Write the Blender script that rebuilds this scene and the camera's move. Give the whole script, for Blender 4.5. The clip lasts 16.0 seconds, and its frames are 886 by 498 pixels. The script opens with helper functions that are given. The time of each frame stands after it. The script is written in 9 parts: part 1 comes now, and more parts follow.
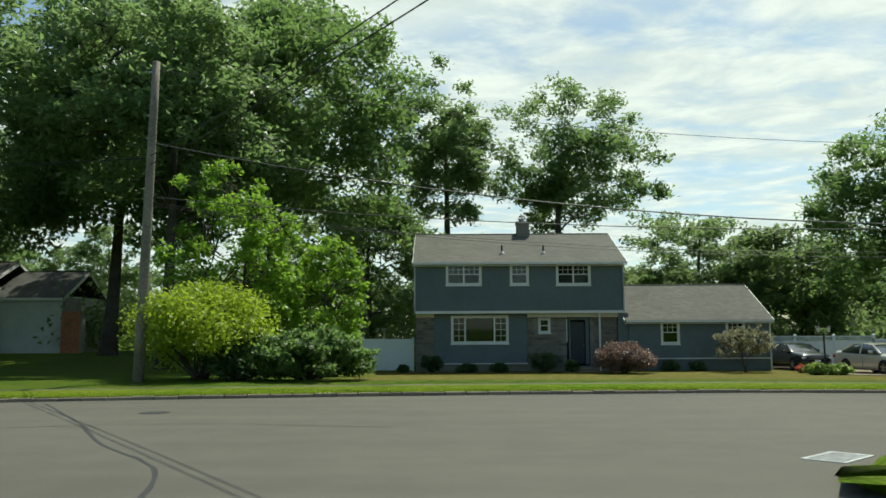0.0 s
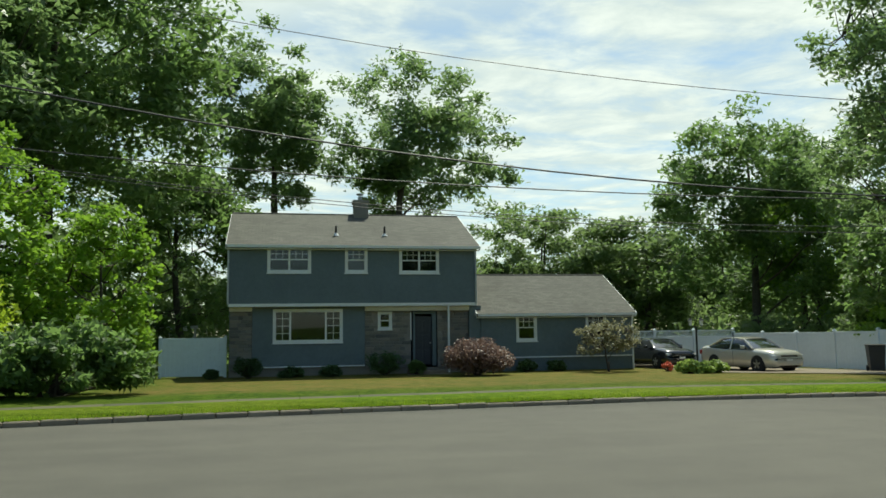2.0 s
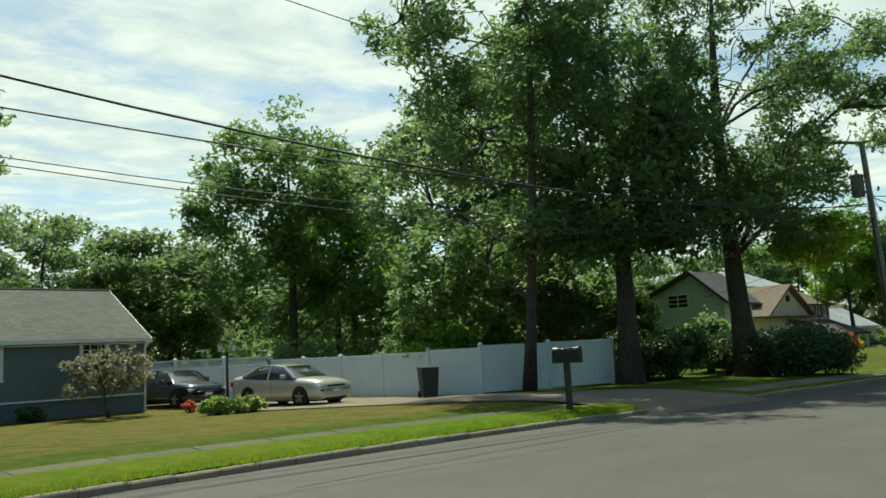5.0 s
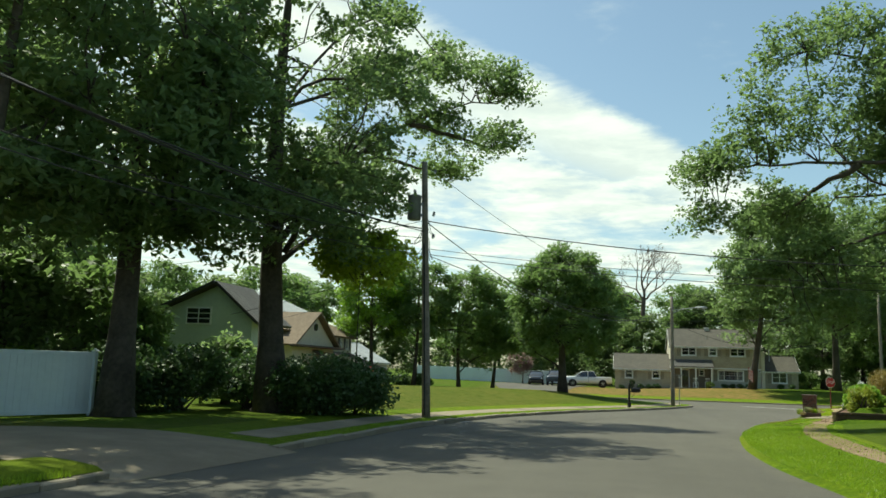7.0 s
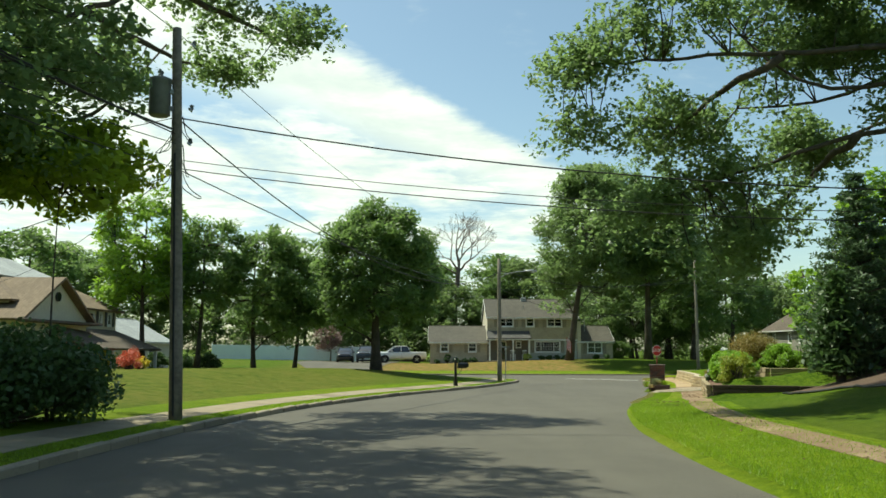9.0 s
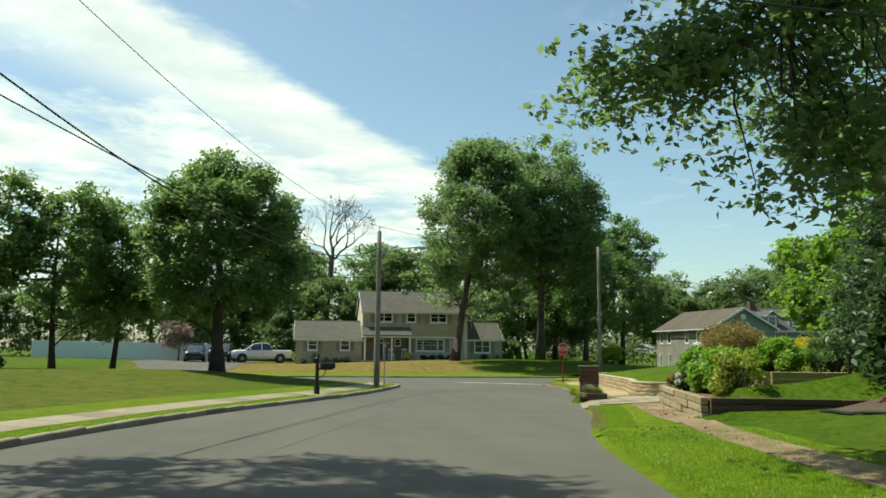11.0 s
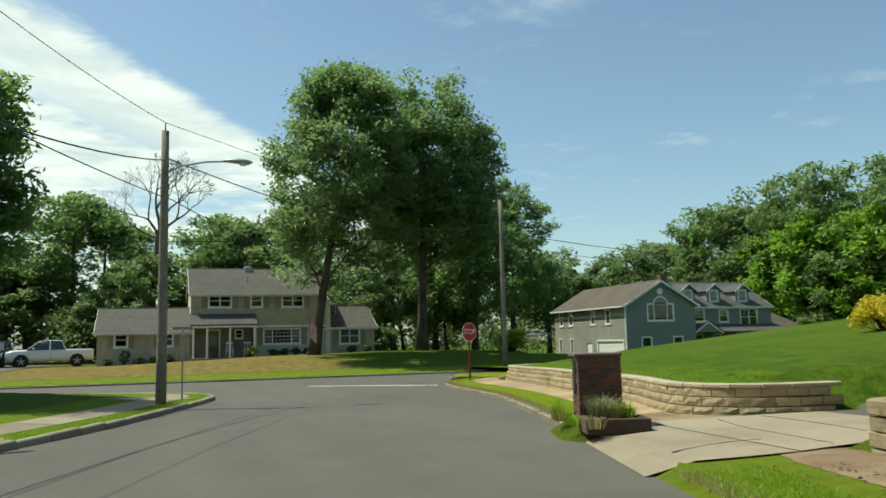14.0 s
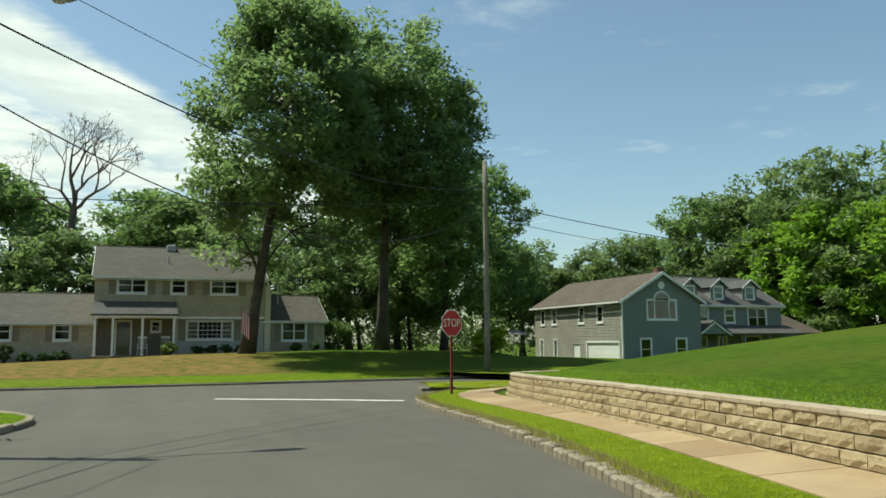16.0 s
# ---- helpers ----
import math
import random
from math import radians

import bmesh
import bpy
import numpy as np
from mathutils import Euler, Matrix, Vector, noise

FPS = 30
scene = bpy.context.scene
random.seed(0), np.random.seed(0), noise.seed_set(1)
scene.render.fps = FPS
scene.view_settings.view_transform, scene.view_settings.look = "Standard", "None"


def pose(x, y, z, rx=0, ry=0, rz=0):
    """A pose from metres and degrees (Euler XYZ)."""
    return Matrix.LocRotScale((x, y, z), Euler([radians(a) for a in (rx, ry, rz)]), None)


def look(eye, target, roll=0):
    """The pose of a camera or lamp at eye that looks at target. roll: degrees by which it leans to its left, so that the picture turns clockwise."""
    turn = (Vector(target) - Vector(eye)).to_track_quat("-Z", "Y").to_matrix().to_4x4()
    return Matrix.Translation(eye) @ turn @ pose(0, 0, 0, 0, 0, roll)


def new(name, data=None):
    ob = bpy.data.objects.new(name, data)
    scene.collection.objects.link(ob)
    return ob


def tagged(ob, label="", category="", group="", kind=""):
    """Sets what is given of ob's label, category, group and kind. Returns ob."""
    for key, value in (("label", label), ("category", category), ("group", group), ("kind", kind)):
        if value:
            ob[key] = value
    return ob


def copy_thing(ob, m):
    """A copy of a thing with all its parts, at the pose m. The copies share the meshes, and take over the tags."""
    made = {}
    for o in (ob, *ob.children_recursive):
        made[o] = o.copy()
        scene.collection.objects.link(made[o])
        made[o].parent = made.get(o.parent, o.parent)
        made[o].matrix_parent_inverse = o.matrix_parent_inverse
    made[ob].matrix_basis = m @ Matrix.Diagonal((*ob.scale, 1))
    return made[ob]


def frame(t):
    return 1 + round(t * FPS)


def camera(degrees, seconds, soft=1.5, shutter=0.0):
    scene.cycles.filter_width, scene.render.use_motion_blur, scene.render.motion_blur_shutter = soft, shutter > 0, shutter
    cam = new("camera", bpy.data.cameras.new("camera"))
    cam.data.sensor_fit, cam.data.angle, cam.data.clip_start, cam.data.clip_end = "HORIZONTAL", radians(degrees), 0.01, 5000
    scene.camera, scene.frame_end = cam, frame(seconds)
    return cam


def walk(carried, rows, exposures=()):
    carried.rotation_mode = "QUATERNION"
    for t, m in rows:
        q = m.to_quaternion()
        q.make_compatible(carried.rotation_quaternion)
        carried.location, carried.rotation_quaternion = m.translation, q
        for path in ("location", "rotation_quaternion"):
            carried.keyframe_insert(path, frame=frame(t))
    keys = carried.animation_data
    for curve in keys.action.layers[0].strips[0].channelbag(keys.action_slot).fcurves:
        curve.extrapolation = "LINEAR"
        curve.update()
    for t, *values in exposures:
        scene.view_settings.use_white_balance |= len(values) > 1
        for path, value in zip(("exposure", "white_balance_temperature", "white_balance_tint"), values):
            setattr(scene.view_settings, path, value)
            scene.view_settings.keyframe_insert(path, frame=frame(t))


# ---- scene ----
cam = camera(57.8, 16.0, soft=1.6)
METRES, EYE, TILT, LEAN, TURN = 70.0, 1.69, 0.0, 0.0, 0.0
ROWS = [
    (0.0, 0.0, 0.0, 0.0, 0.03, 6.24, 0.3),
    (0.5, 0.0005, 0.03, -0.0004, -2.67, 6.35, 0.39),
    (1.0, 0.0021, 0.0559, -0.0009, -6.08, 6.32, 0.62),
    (1.5, 0.0046, 0.078, -0.0014, -8.93, 6.2, 0.72),
    (2.0, 0.0081, 0.0983, -0.0016, -11.69, 6.09, 0.81),
    (2.5, 0.0124, 0.1166, -0.0021, -13.5, 6.1, 0.93),
    (3.0, 0.0183, 0.1343, -0.002, -18.61, 6.13, 1.29),
    (5.5, 0.0825, 0.2147, -0.0026, -50.35, 7.17, 1.17),
    (6.0, 0.1029, 0.2278, -0.0026, -57.23, 7.31, -1.54),
    (6.5, 0.1266, 0.239, -0.0033, -67.23, 8.05, -2.64),
    (7.0, 0.155, 0.2476, -0.0033, -77.18, 8.45, -1.69),
    (7.5, 0.1836, 0.2537, -0.0034, -84.03, 8.05, -0.01),
    (8.0, 0.2162, 0.2582, -0.0038, -86.82, 7.47, 0.26),
    (8.5, 0.2501, 0.2611, -0.0045, -89.5, 7.18, 0.16),
    (9.0, 0.2842, 0.2623, -0.005, -90.64, 7.08, -0.17),
    (9.5, 0.3224, 0.2623, -0.0055, -92.15, 7.1, -0.61),
    (10.0, 0.3612, 0.2603, -0.0063, -94.61, 7.26, -0.94),
    (12.5, 0.5592, 0.2301, -0.0103, -105.02, 6.59, 0.89),
    (13.0, 0.5992, 0.221, -0.0109, -106.35, 6.57, 1.13),
    (13.5, 0.6364, 0.2115, -0.0115, -107.62, 6.59, 1.33),
    (14.0, 0.6738, 0.2008, -0.0121, -108.84, 6.63, 1.3),
    (14.5, 0.7127, 0.1891, -0.0126, -110.18, 6.71, 1.23),
    (15.0, 0.7482, 0.1778, -0.0132, -110.95, 6.74, 1.04),
    (15.5, 0.785, 0.1661, -0.0138, -111.48, 6.74, 0.76),
    (16.0, 0.8208, 0.1552, -0.0143, -111.71, 6.67, 0.44),
]
walk(cam, [(t, pose(0, 0, EYE, TILT, LEAN, TURN) @ pose(METRES * x, METRES * y, METRES * z, 90 + pitch, roll, yaw)) for t, x, y, z, yaw, pitch, roll in ROWS],
     [(0.0, 0.42, 6650, -8), (3.0, 0.44, 6650, -8), (5.5, 0.45, 6750, -12), (7.0, 0.62, 6900, -10), (10.0, 0.72, 7000, -10), (12.5, 0.57, 6550, -9), (16.0, 0.53, 6700, -8)])

# ---- sky, sun, light ----
SUN_AZ, SUN_EL = radians(31.0), radians(61.0)   # azimuth from +y towards +x
SUN_DIR = Vector((math.sin(SUN_AZ) * math.cos(SUN_EL), math.cos(SUN_AZ) * math.cos(SUN_EL), math.sin(SUN_EL)))


class Nodes:
    """Short writing for node trees."""
    def __init__(self, tree):
        self.tree = tree
        tree.nodes.clear()

    def add(self, kind, **inputs):
        node = self.tree.nodes.new(kind)
        for key, value in inputs.items():
            slot = node.inputs[key.replace("_", " ")]
            if isinstance(value, bpy.types.NodeSocket):
                self.tree.links.new(value, slot)
            else:
                slot.default_value = value
        return node

    def link(self, a, b):
        self.tree.links.new(a, b)

    def math(self, op, a, b=None, clamp=False):
        node = self.tree.nodes.new("ShaderNodeMath")
        node.operation, node.use_clamp = op, clamp
        for i, v in enumerate((a, b)):
            if v is None:
                continue
            if isinstance(v, bpy.types.NodeSocket):
                self.tree.links.new(v, node.inputs[i])
            else:
                node.inputs[i].default_value = v
        return node.outputs[0]

    def noise(self, vector, scale, detail=4.0, rough=0.55, distort=0.0):
        node = self.add("ShaderNodeTexNoise", Scale=scale, Detail=detail, Roughness=rough, Distortion=distort)
        if vector is not None:
            self.link(vector, node.inputs["Vector"])
        return node.outputs[0]

    def ramp(self, fac, stops):
        node = self.tree.nodes.new("ShaderNodeValToRGB")
        self.link(fac, node.inputs[0])
        el = node.color_ramp.elements
        while len(el) < len(stops):
            el.new(0.5)
        for e, (p, c) in zip(el, stops):
            e.position, e.color = p, (*c, 1) if len(c) == 3 else c
        return node.outputs[0]

    def step(self, v, a, b):
        node = self.tree.nodes.new("ShaderNodeMapRange")
        node.interpolation_type = "SMOOTHSTEP"
        self.link(v, node.inputs[0])
        node.inputs[1].default_value, node.inputs[2].default_value = a, b
        return node.outputs[0]

    def mix(self, fac, a, b):
        node = self.tree.nodes.new("ShaderNodeMix")
        node.data_type = "RGBA"
        for slot, v in ((node.inputs[0], fac), (node.inputs[6], a), (node.inputs[7], b)):
            if isinstance(v, bpy.types.NodeSocket):
                self.tree.links.new(v, slot)
            elif isinstance(v, (int, float)):
                slot.default_value = v
            else:
                slot.default_value = (*v, 1)
        return node.outputs[2]


def make_sky():
    world = bpy.data.worlds.new("sky")
    scene.world = world
    world.use_nodes = True
    n = Nodes(world.node_tree)
    sky = n.add("ShaderNodeTexSky")
    sky.sky_type, sky.sun_disc = "NISHITA", False
    sky.sun_elevation, sky.sun_rotation = SUN_EL, SUN_AZ
    sky.air_density, sky.dust_density, sky.ozone_density = 1.0, 1.1, 0.9
    way = n.add("ShaderNodeTexCoord").outputs["Generated"]
    sep = n.add("ShaderNodeSeparateXYZ", Vector=way)
    up = n.math("MAXIMUM", sep.outputs[2], 0.02)
    px, py = n.math("DIVIDE", sep.outputs[0], up), n.math("DIVIDE", sep.outputs[1], up)
    flat = n.add("ShaderNodeCombineXYZ", X=px, Y=py, Z=0.0).outputs[0]
    stretched = n.add("ShaderNodeMapping", Vector=flat)
    stretched.inputs["Rotation"].default_value = (0, 0, radians(31))
    stretched.inputs["Scale"].default_value = (0.75, 1.15, 1)
    big = n.noise(stretched.outputs[0], 0.75, 6, 0.58, 0.4)
    fine = n.noise(flat, 2.6, 8, 0.62, 0.3)
    # the cloud sheet ends along a line that runs from west to east, south of it the sky is clear
    side = n.math("SUBTRACT", n.math("ADD", n.math("MULTIPLY", px, 0.51), n.math("MULTIPLY", py, 0.86)), 1.57)
    side = n.math("ADD", side, n.math("MULTIPLY", n.math("SUBTRACT", fine, 0.5), 0.35))
    sheet = n.step(side, -0.03, 0.14)
    holes = n.step(n.math("ADD", n.math("MULTIPLY", big, 0.72), n.math("MULTIPLY", fine, 0.34)), 0.39, 0.59)
    near_edge = n.math("SUBTRACT", 1.0, n.step(side, 0.35, 0.95))
    cover = n.math("MULTIPLY", sheet, n.math("MAXIMUM", holes, near_edge))
    wisps = n.math("MULTIPLY", n.step(n.math("MULTIPLY", big, fine), 0.31, 0.47), 0.25)
    cover = n.math("MAXIMUM", cover, wisps, clamp=True)
    cover = n.math("MULTIPLY", cover, n.step(sep.outputs[2], 0.0, 0.12))
    cover = n.math("MULTIPLY", cover, 0.93)
    shade = n.mix(n.step(fine, 0.35, 0.7), (5.6, 5.9, 6.1), (7.5, 7.5, 7.4))
    colour = n.mix(cover, sky.outputs[0], shade)
    back = n.add("ShaderNodeBackground", Color=colour, Strength=0.10)
    n.link(back.outputs[0], n.add("ShaderNodeOutputWorld").inputs[0])


make_sky()
sun = new("sun", bpy.data.lights.new("sun", "SUN"))
sun.data.energy, sun.data.angle, sun.data.color = 3.6, radians(0.55), (1.0, 0.95, 0.86)
sun.matrix_world = look(SUN_DIR * 100, (0, 0, 0))

# ---- materials ----
def material(name):
    m = bpy.data.materials.new(name)
    m.use_nodes = True
    return m, Nodes(m.node_tree)


def finish(m, n, colour, rough=0.7, metal=0.0, height=None, bump=0.3, dist=0.01, extra=None):
    b = n.add("ShaderNodeBsdfPrincipled", Metallic=metal)
    for slot, v in (("Base Color", colour), ("Roughness", rough)):
        if isinstance(v, bpy.types.NodeSocket):
            n.link(v, b.inputs[slot])
        else:
            b.inputs[slot].default_value = (*v, 1) if slot == "Base Color" else v
    for key, v in (extra or {}).items():
        b.inputs[key].default_value = v
    if height is not None:
        bm = n.add("ShaderNodeBump", Strength=bump, Distance=dist, Height=height)
        n.link(bm.outputs[0], b.inputs["Normal"])
    n.link(b.outputs[0], n.add("ShaderNodeOutputMaterial").inputs[0])
    return m


def here(n):
    return n.add("ShaderNodeNewGeometry").outputs["Position"]


def local(n):
    return n.add("ShaderNodeTexCoord").outputs["Object"]


def plain(name, colour, rough=0.6, metal=0.0, vary=0.12, scale=6.0, bump=0.15, dark=None, extra=None):
    """A surface with grain and stains at two scales."""
    m, n = material(name)
    p = local(n)
    a, b = n.noise(p, scale, 5), n.noise(p, scale * 0.13, 3)
    lo = dark or tuple(c * (1 - 2.2 * vary) for c in colour)
    hi = tuple(min(1, c * (1 + vary)) for c in colour)
    f = n.math("ADD", n.math("MULTIPLY", a, 0.5), n.math("MULTIPLY", b, 0.5))
    col = n.mix(n.step(f, 0.3, 0.7), lo, hi)
    r = n.math("ADD", n.math("MULTIPLY", a, 0.25), rough - 0.12)
    return finish(m, n, col, r, metal, a, bump, 0.006, extra)


def leaf_material(name, lo, hi, glow=0.34, rough=0.5, tip=None):
    m, n = material(name)
    rnd = n.add("ShaderNodeNewGeometry").outputs["Random Per Island"]
    big = n.noise(here(n), 0.42, 2)
    f = n.math("ADD", n.math("MULTIPLY", rnd, 0.6), n.math("MULTIPLY", n.step(big, 0.3, 0.7), 0.4))
    stops = [(0.0, lo), (0.8, hi)] + ([(1.0, tip)] if tip else [])
    col = n.ramp(f, stops)
    b = n.add("ShaderNodeBsdfPrincipled", Base_Color=col, Roughness=rough)
    b.inputs["Specular IOR Level"].default_value = 0.5
    bright = n.mix(0.5, col, tuple(min(1, c * 2.4) for c in hi))
    tr = n.add("ShaderNodeBsdfTranslucent", Color=bright)
    mixed = n.add("ShaderNodeMixShader", Fac=glow)
    n.link(b.outputs[0], mixed.inputs[1])
    n.link(tr.outputs[0], mixed.inputs[2])
    n.link(mixed.outputs[0], n.add("ShaderNodeOutputMaterial").inputs[0])
    return m


def grass_material(name, lo, hi, pale):
    m, n = material(name)
    p = here(n)
    fine, mid, wide = n.noise(p, 38, 5, 0.75), n.noise(p, 1.9, 6, 0.65), n.noise(p, 0.16, 4)
    tuft = n.noise(p, 7.0, 4, 0.65)
    f = n.math("ADD", n.math("MULTIPLY", fine, 0.3), n.math("ADD", n.math("MULTIPLY", tuft, 0.4), n.math("MULTIPLY", mid, 0.3)))
    green = n.mix(n.step(f, 0.38, 0.62), lo, hi)
    green = n.mix(n.math("MULTIPLY", n.step(wide, 0.38, 0.62), 0.45), green, pale)
    straw = n.mix(n.math("ADD", n.math("MULTIPLY", fine, 0.5), n.math("MULTIPLY", tuft, 0.5)), (0.15, 0.085, 0.03), (0.33, 0.21, 0.085))
    dry = n.add("ShaderNodeAttribute")
    dry.attribute_name = "dry"
    f = n.math("MULTIPLY", dry.outputs["Fac"], n.step(n.math("ADD", n.math("MULTIPLY", mid, 0.7), n.math("MULTIPLY", fine, 0.3)), 0.34, 0.6))
    relief = n.math("ADD", n.math("MULTIPLY", fine, 0.4), n.math("MULTIPLY", tuft, 0.6))
    return finish(m, n, n.mix(f, green, straw), 0.9, 0, relief, 0.9, 0.09, {"Specular IOR Level": 0.08})


def asphalt_material():
    m, n = material("asphalt")
    p = here(n)
    grit, patch, wide = n.noise(p, 140, 3, 0.8), n.noise(p, 1.1, 5), n.noise(p, 0.16, 3)
    long = n.add("ShaderNodeMapping", Vector=p)
    long.inputs["Scale"].default_value = (0.06, 0.9, 1)
    worn = n.noise(long.outputs[0], 1.0, 3)
    f = n.math("ADD", n.math("MULTIPLY", patch, 0.35), n.math("ADD", n.math("MULTIPLY", wide, 0.3), n.math("MULTIPLY", worn, 0.35)))
    col = n.mix(n.step(f, 0.3, 0.7), (0.070, 0.063, 0.050), (0.106, 0.096, 0.076))
    col = n.mix(n.math("MULTIPLY", n.step(grit, 0.45, 0.75), 0.4), col, (0.20, 0.185, 0.15))
    speck = n.noise(p, 24, 5, 0.75)
    col = n.mix(n.math("MULTIPLY", n.step(speck, 0.5, 0.72), 0.35), col, (0.045, 0.042, 0.036))
    return finish(m, n, col, 0.86, 0, grit, 0.45, 0.008)


def concrete_material(name, lo, hi):
    m, n = material(name)
    p = here(n)
    grit, patch = n.noise(p, 70, 4, 0.7), n.noise(p, 0.9, 6, 0.65)
    rnd = n.add("ShaderNodeObjectInfo").outputs["Random"]
    f = n.math("ADD", n.math("MULTIPLY", patch, 0.6), n.math("ADD", n.math("MULTIPLY", grit, 0.2), n.math("MULTIPLY", rnd, 0.22)))
    return finish(m, n, n.mix(n.step(f, 0.3, 0.72), lo, hi), 0.88, 0, grit, 0.35, 0.006)


def piece_material(name, colours, rough=0.8, scale=25, bump=0.6, dist=0.015):
    """For bricks, blocks and timbers: each piece has a shade of its own."""
    m, n = material(name)
    rnd = n.add("ShaderNodeObjectInfo").outputs["Random"]
    isl = n.add("ShaderNodeNewGeometry").outputs["Random Per Island"]
    p = here(n)
    grain, stain = n.noise(p, scale, 5, 0.65), n.noise(p, 1.7, 5)
    f = n.math("FRACT", n.math("ADD", rnd, isl))
    col = n.ramp(f, [(i / max(1, len(colours) - 1), c) for i, c in enumerate(colours)])
    dark = n.mix(0.55, col, tuple(0.25 * c for c in colours[0]))
    col = n.mix(n.math("MULTIPLY", n.step(n.math("ADD", n.math("MULTIPLY", grain, 0.45), n.math("MULTIPLY", stain, 0.55)), 0.48, 0.75), 0.75), col, dark)
    return finish(m, n, col, rough, 0, grain, bump, dist)


def timber_material(name):
    """Old sawn sleepers: long grain, dark water stains, splits."""
    m, n = material(name)
    p = here(n)
    flat = n.add("ShaderNodeMapping", Vector=p)
    flat.inputs["Scale"].default_value = (1.5, 1.5, 26)
    grain = n.noise(flat.outputs[0], 1.6, 6, 0.7, 0.4)
    stain, fine = n.noise(p, 2.4, 6, 0.65), n.noise(p, 60, 4, 0.7)
    rnd = n.add("ShaderNodeObjectInfo").outputs["Random"]
    col = n.ramp(rnd, [(0.0, (0.30, 0.235, 0.14)), (0.5, (0.40, 0.32, 0.20)), (1.0, (0.34, 0.25, 0.145))])
    col = n.mix(n.math("MULTIPLY", n.step(grain, 0.42, 0.62), 0.45), col, (0.17, 0.125, 0.075))
    col = n.mix(n.math("MULTIPLY", n.step(stain, 0.53, 0.7), 0.7), col, (0.11, 0.072, 0.04))
    col = n.mix(n.math("MULTIPLY", n.step(fine, 0.55, 0.75), 0.3), col, (0.40, 0.34, 0.26))
    return finish(m, n, col, 0.92, 0, n.math("ADD", n.math("MULTIPLY", grain, 0.7), n.math("MULTIPLY", fine, 0.3)), 0.9, 0.02)


def earthy_walk(name):
    """Old paving washed over with red-brown soil."""
    m, n = material(name)
    p = here(n)
    grit, patch, wide = n.noise(p, 60, 4, 0.7), n.noise(p, 1.6, 6, 0.7), n.noise(p, 0.35, 4)
    col = n.mix(n.step(n.math("ADD", n.math("MULTIPLY", patch, 0.7), n.math("MULTIPLY", grit, 0.3)), 0.35, 0.65), (0.15, 0.092, 0.048), (0.30, 0.215, 0.13))
    col = n.mix(n.math("MULTIPLY", n.step(wide, 0.45, 0.65), 0.5), col, (0.16, 0.10, 0.052))
    col = n.mix(n.math("MULTIPLY", n.step(grit, 0.62, 0.75), 0.5), col, (0.07, 0.045, 0.025))
    return finish(m, n, col, 0.92, 0, grit, 0.5, 0.012)


def shingle_material(name, lo, hi):
    m, n = material(name)
    p = local(n)
    brick = n.add("ShaderNodeTexBrick", Vector=p, Scale=1.0)
    brick.offset = 0.5
    brick.inputs["Color1"].default_value, brick.inputs["Color2"].default_value = (*lo, 1), (*hi, 1)
    brick.inputs["Mortar"].default_value = (*[0.45 * c for c in lo], 1)
    brick.inputs["Brick Width"].default_value, brick.inputs["Row Height"].default_value, brick.inputs["Mortar Size"].default_value = 0.32, 0.15, 0.008
    grit, wide = n.noise(p, 60, 3, 0.7), n.noise(p, 0.5, 4)
    col = n.mix(n.math("MULTIPLY", grit, 0.5), brick.outputs[0], hi)
    col = n.mix(n.math("MULTIPLY", n.step(wide, 0.35, 0.7), 0.35), col, tuple(0.6 * c for c in lo))
    return finish(m, n, col, 0.9, 0, grit, 0.4, 0.01)


def glass_material():
    """A thin pane: clear, with the gloss of glass."""
    m, n = material("window_glass")
    clear = n.add("ShaderNodeBsdfTransparent", Color=(0.62, 0.66, 0.66, 1))
    gloss = n.add("ShaderNodeBsdfGlossy", Color=(0.95, 0.97, 1, 1), Roughness=0.03)
    fres = n.add("ShaderNodeFresnel", IOR=1.5)
    mixed = n.add("ShaderNodeMixShader", Fac=fres.outputs[0])
    n.link(clear.outputs[0], mixed.inputs[1])
    n.link(gloss.outputs[0], mixed.inputs[2])
    n.link(mixed.outputs[0], n.add("ShaderNodeOutputMaterial").inputs[0])
    return m


def paint_material(name, colour, rough=0.25, metal=0.4):
    m, n = material(name)
    dust = n.noise(local(n), 2.5, 5)
    flake = n.noise(local(n), 400, 1)
    col = n.mix(n.math("MULTIPLY", n.step(dust, 0.4, 0.8), 0.15), colour, (0.3, 0.28, 0.25))
    return finish(m, n, col, rough, metal, flake, 0.02, 0.001, {"Coat Weight": 0.8, "Coat Roughness": 0.04})


M = {}
M["grass"], M["asphalt"] = grass_material("grass", (0.030, 0.068, 0.004), (0.098, 0.150, 0.011), (0.105, 0.125, 0.018)), asphalt_material()
M["verge_lime"] = grass_material("lime_verge_grass", (0.09, 0.14, 0.004), (0.22, 0.28, 0.010), (0.21, 0.22, 0.018))
M["verge"] = grass_material("verge_grass", (0.055, 0.115, 0.004), (0.16, 0.235, 0.010), (0.165, 0.19, 0.018))
M["concrete"] = concrete_material("concrete", (0.18, 0.14, 0.092), (0.32, 0.262, 0.182))
M["red_walk"] = earthy_walk("worn_walk")
M["tan_walk"] = concrete_material("tan_walk", (0.27, 0.18, 0.095), (0.41, 0.3, 0.175))
# greened by growth, and darkened to paint in the lawn edge's shadow
M["old_walk"] = concrete_material("overgrown_shaded_walk", (0.05, 0.056, 0.02), (0.115, 0.105, 0.05))
M["dark_brick"] = piece_material("dark_brick", [(0.10, 0.075, 0.065), (0.14, 0.10, 0.085), (0.12, 0.08, 0.07)], 0.85, 40, 0.5, 0.008)
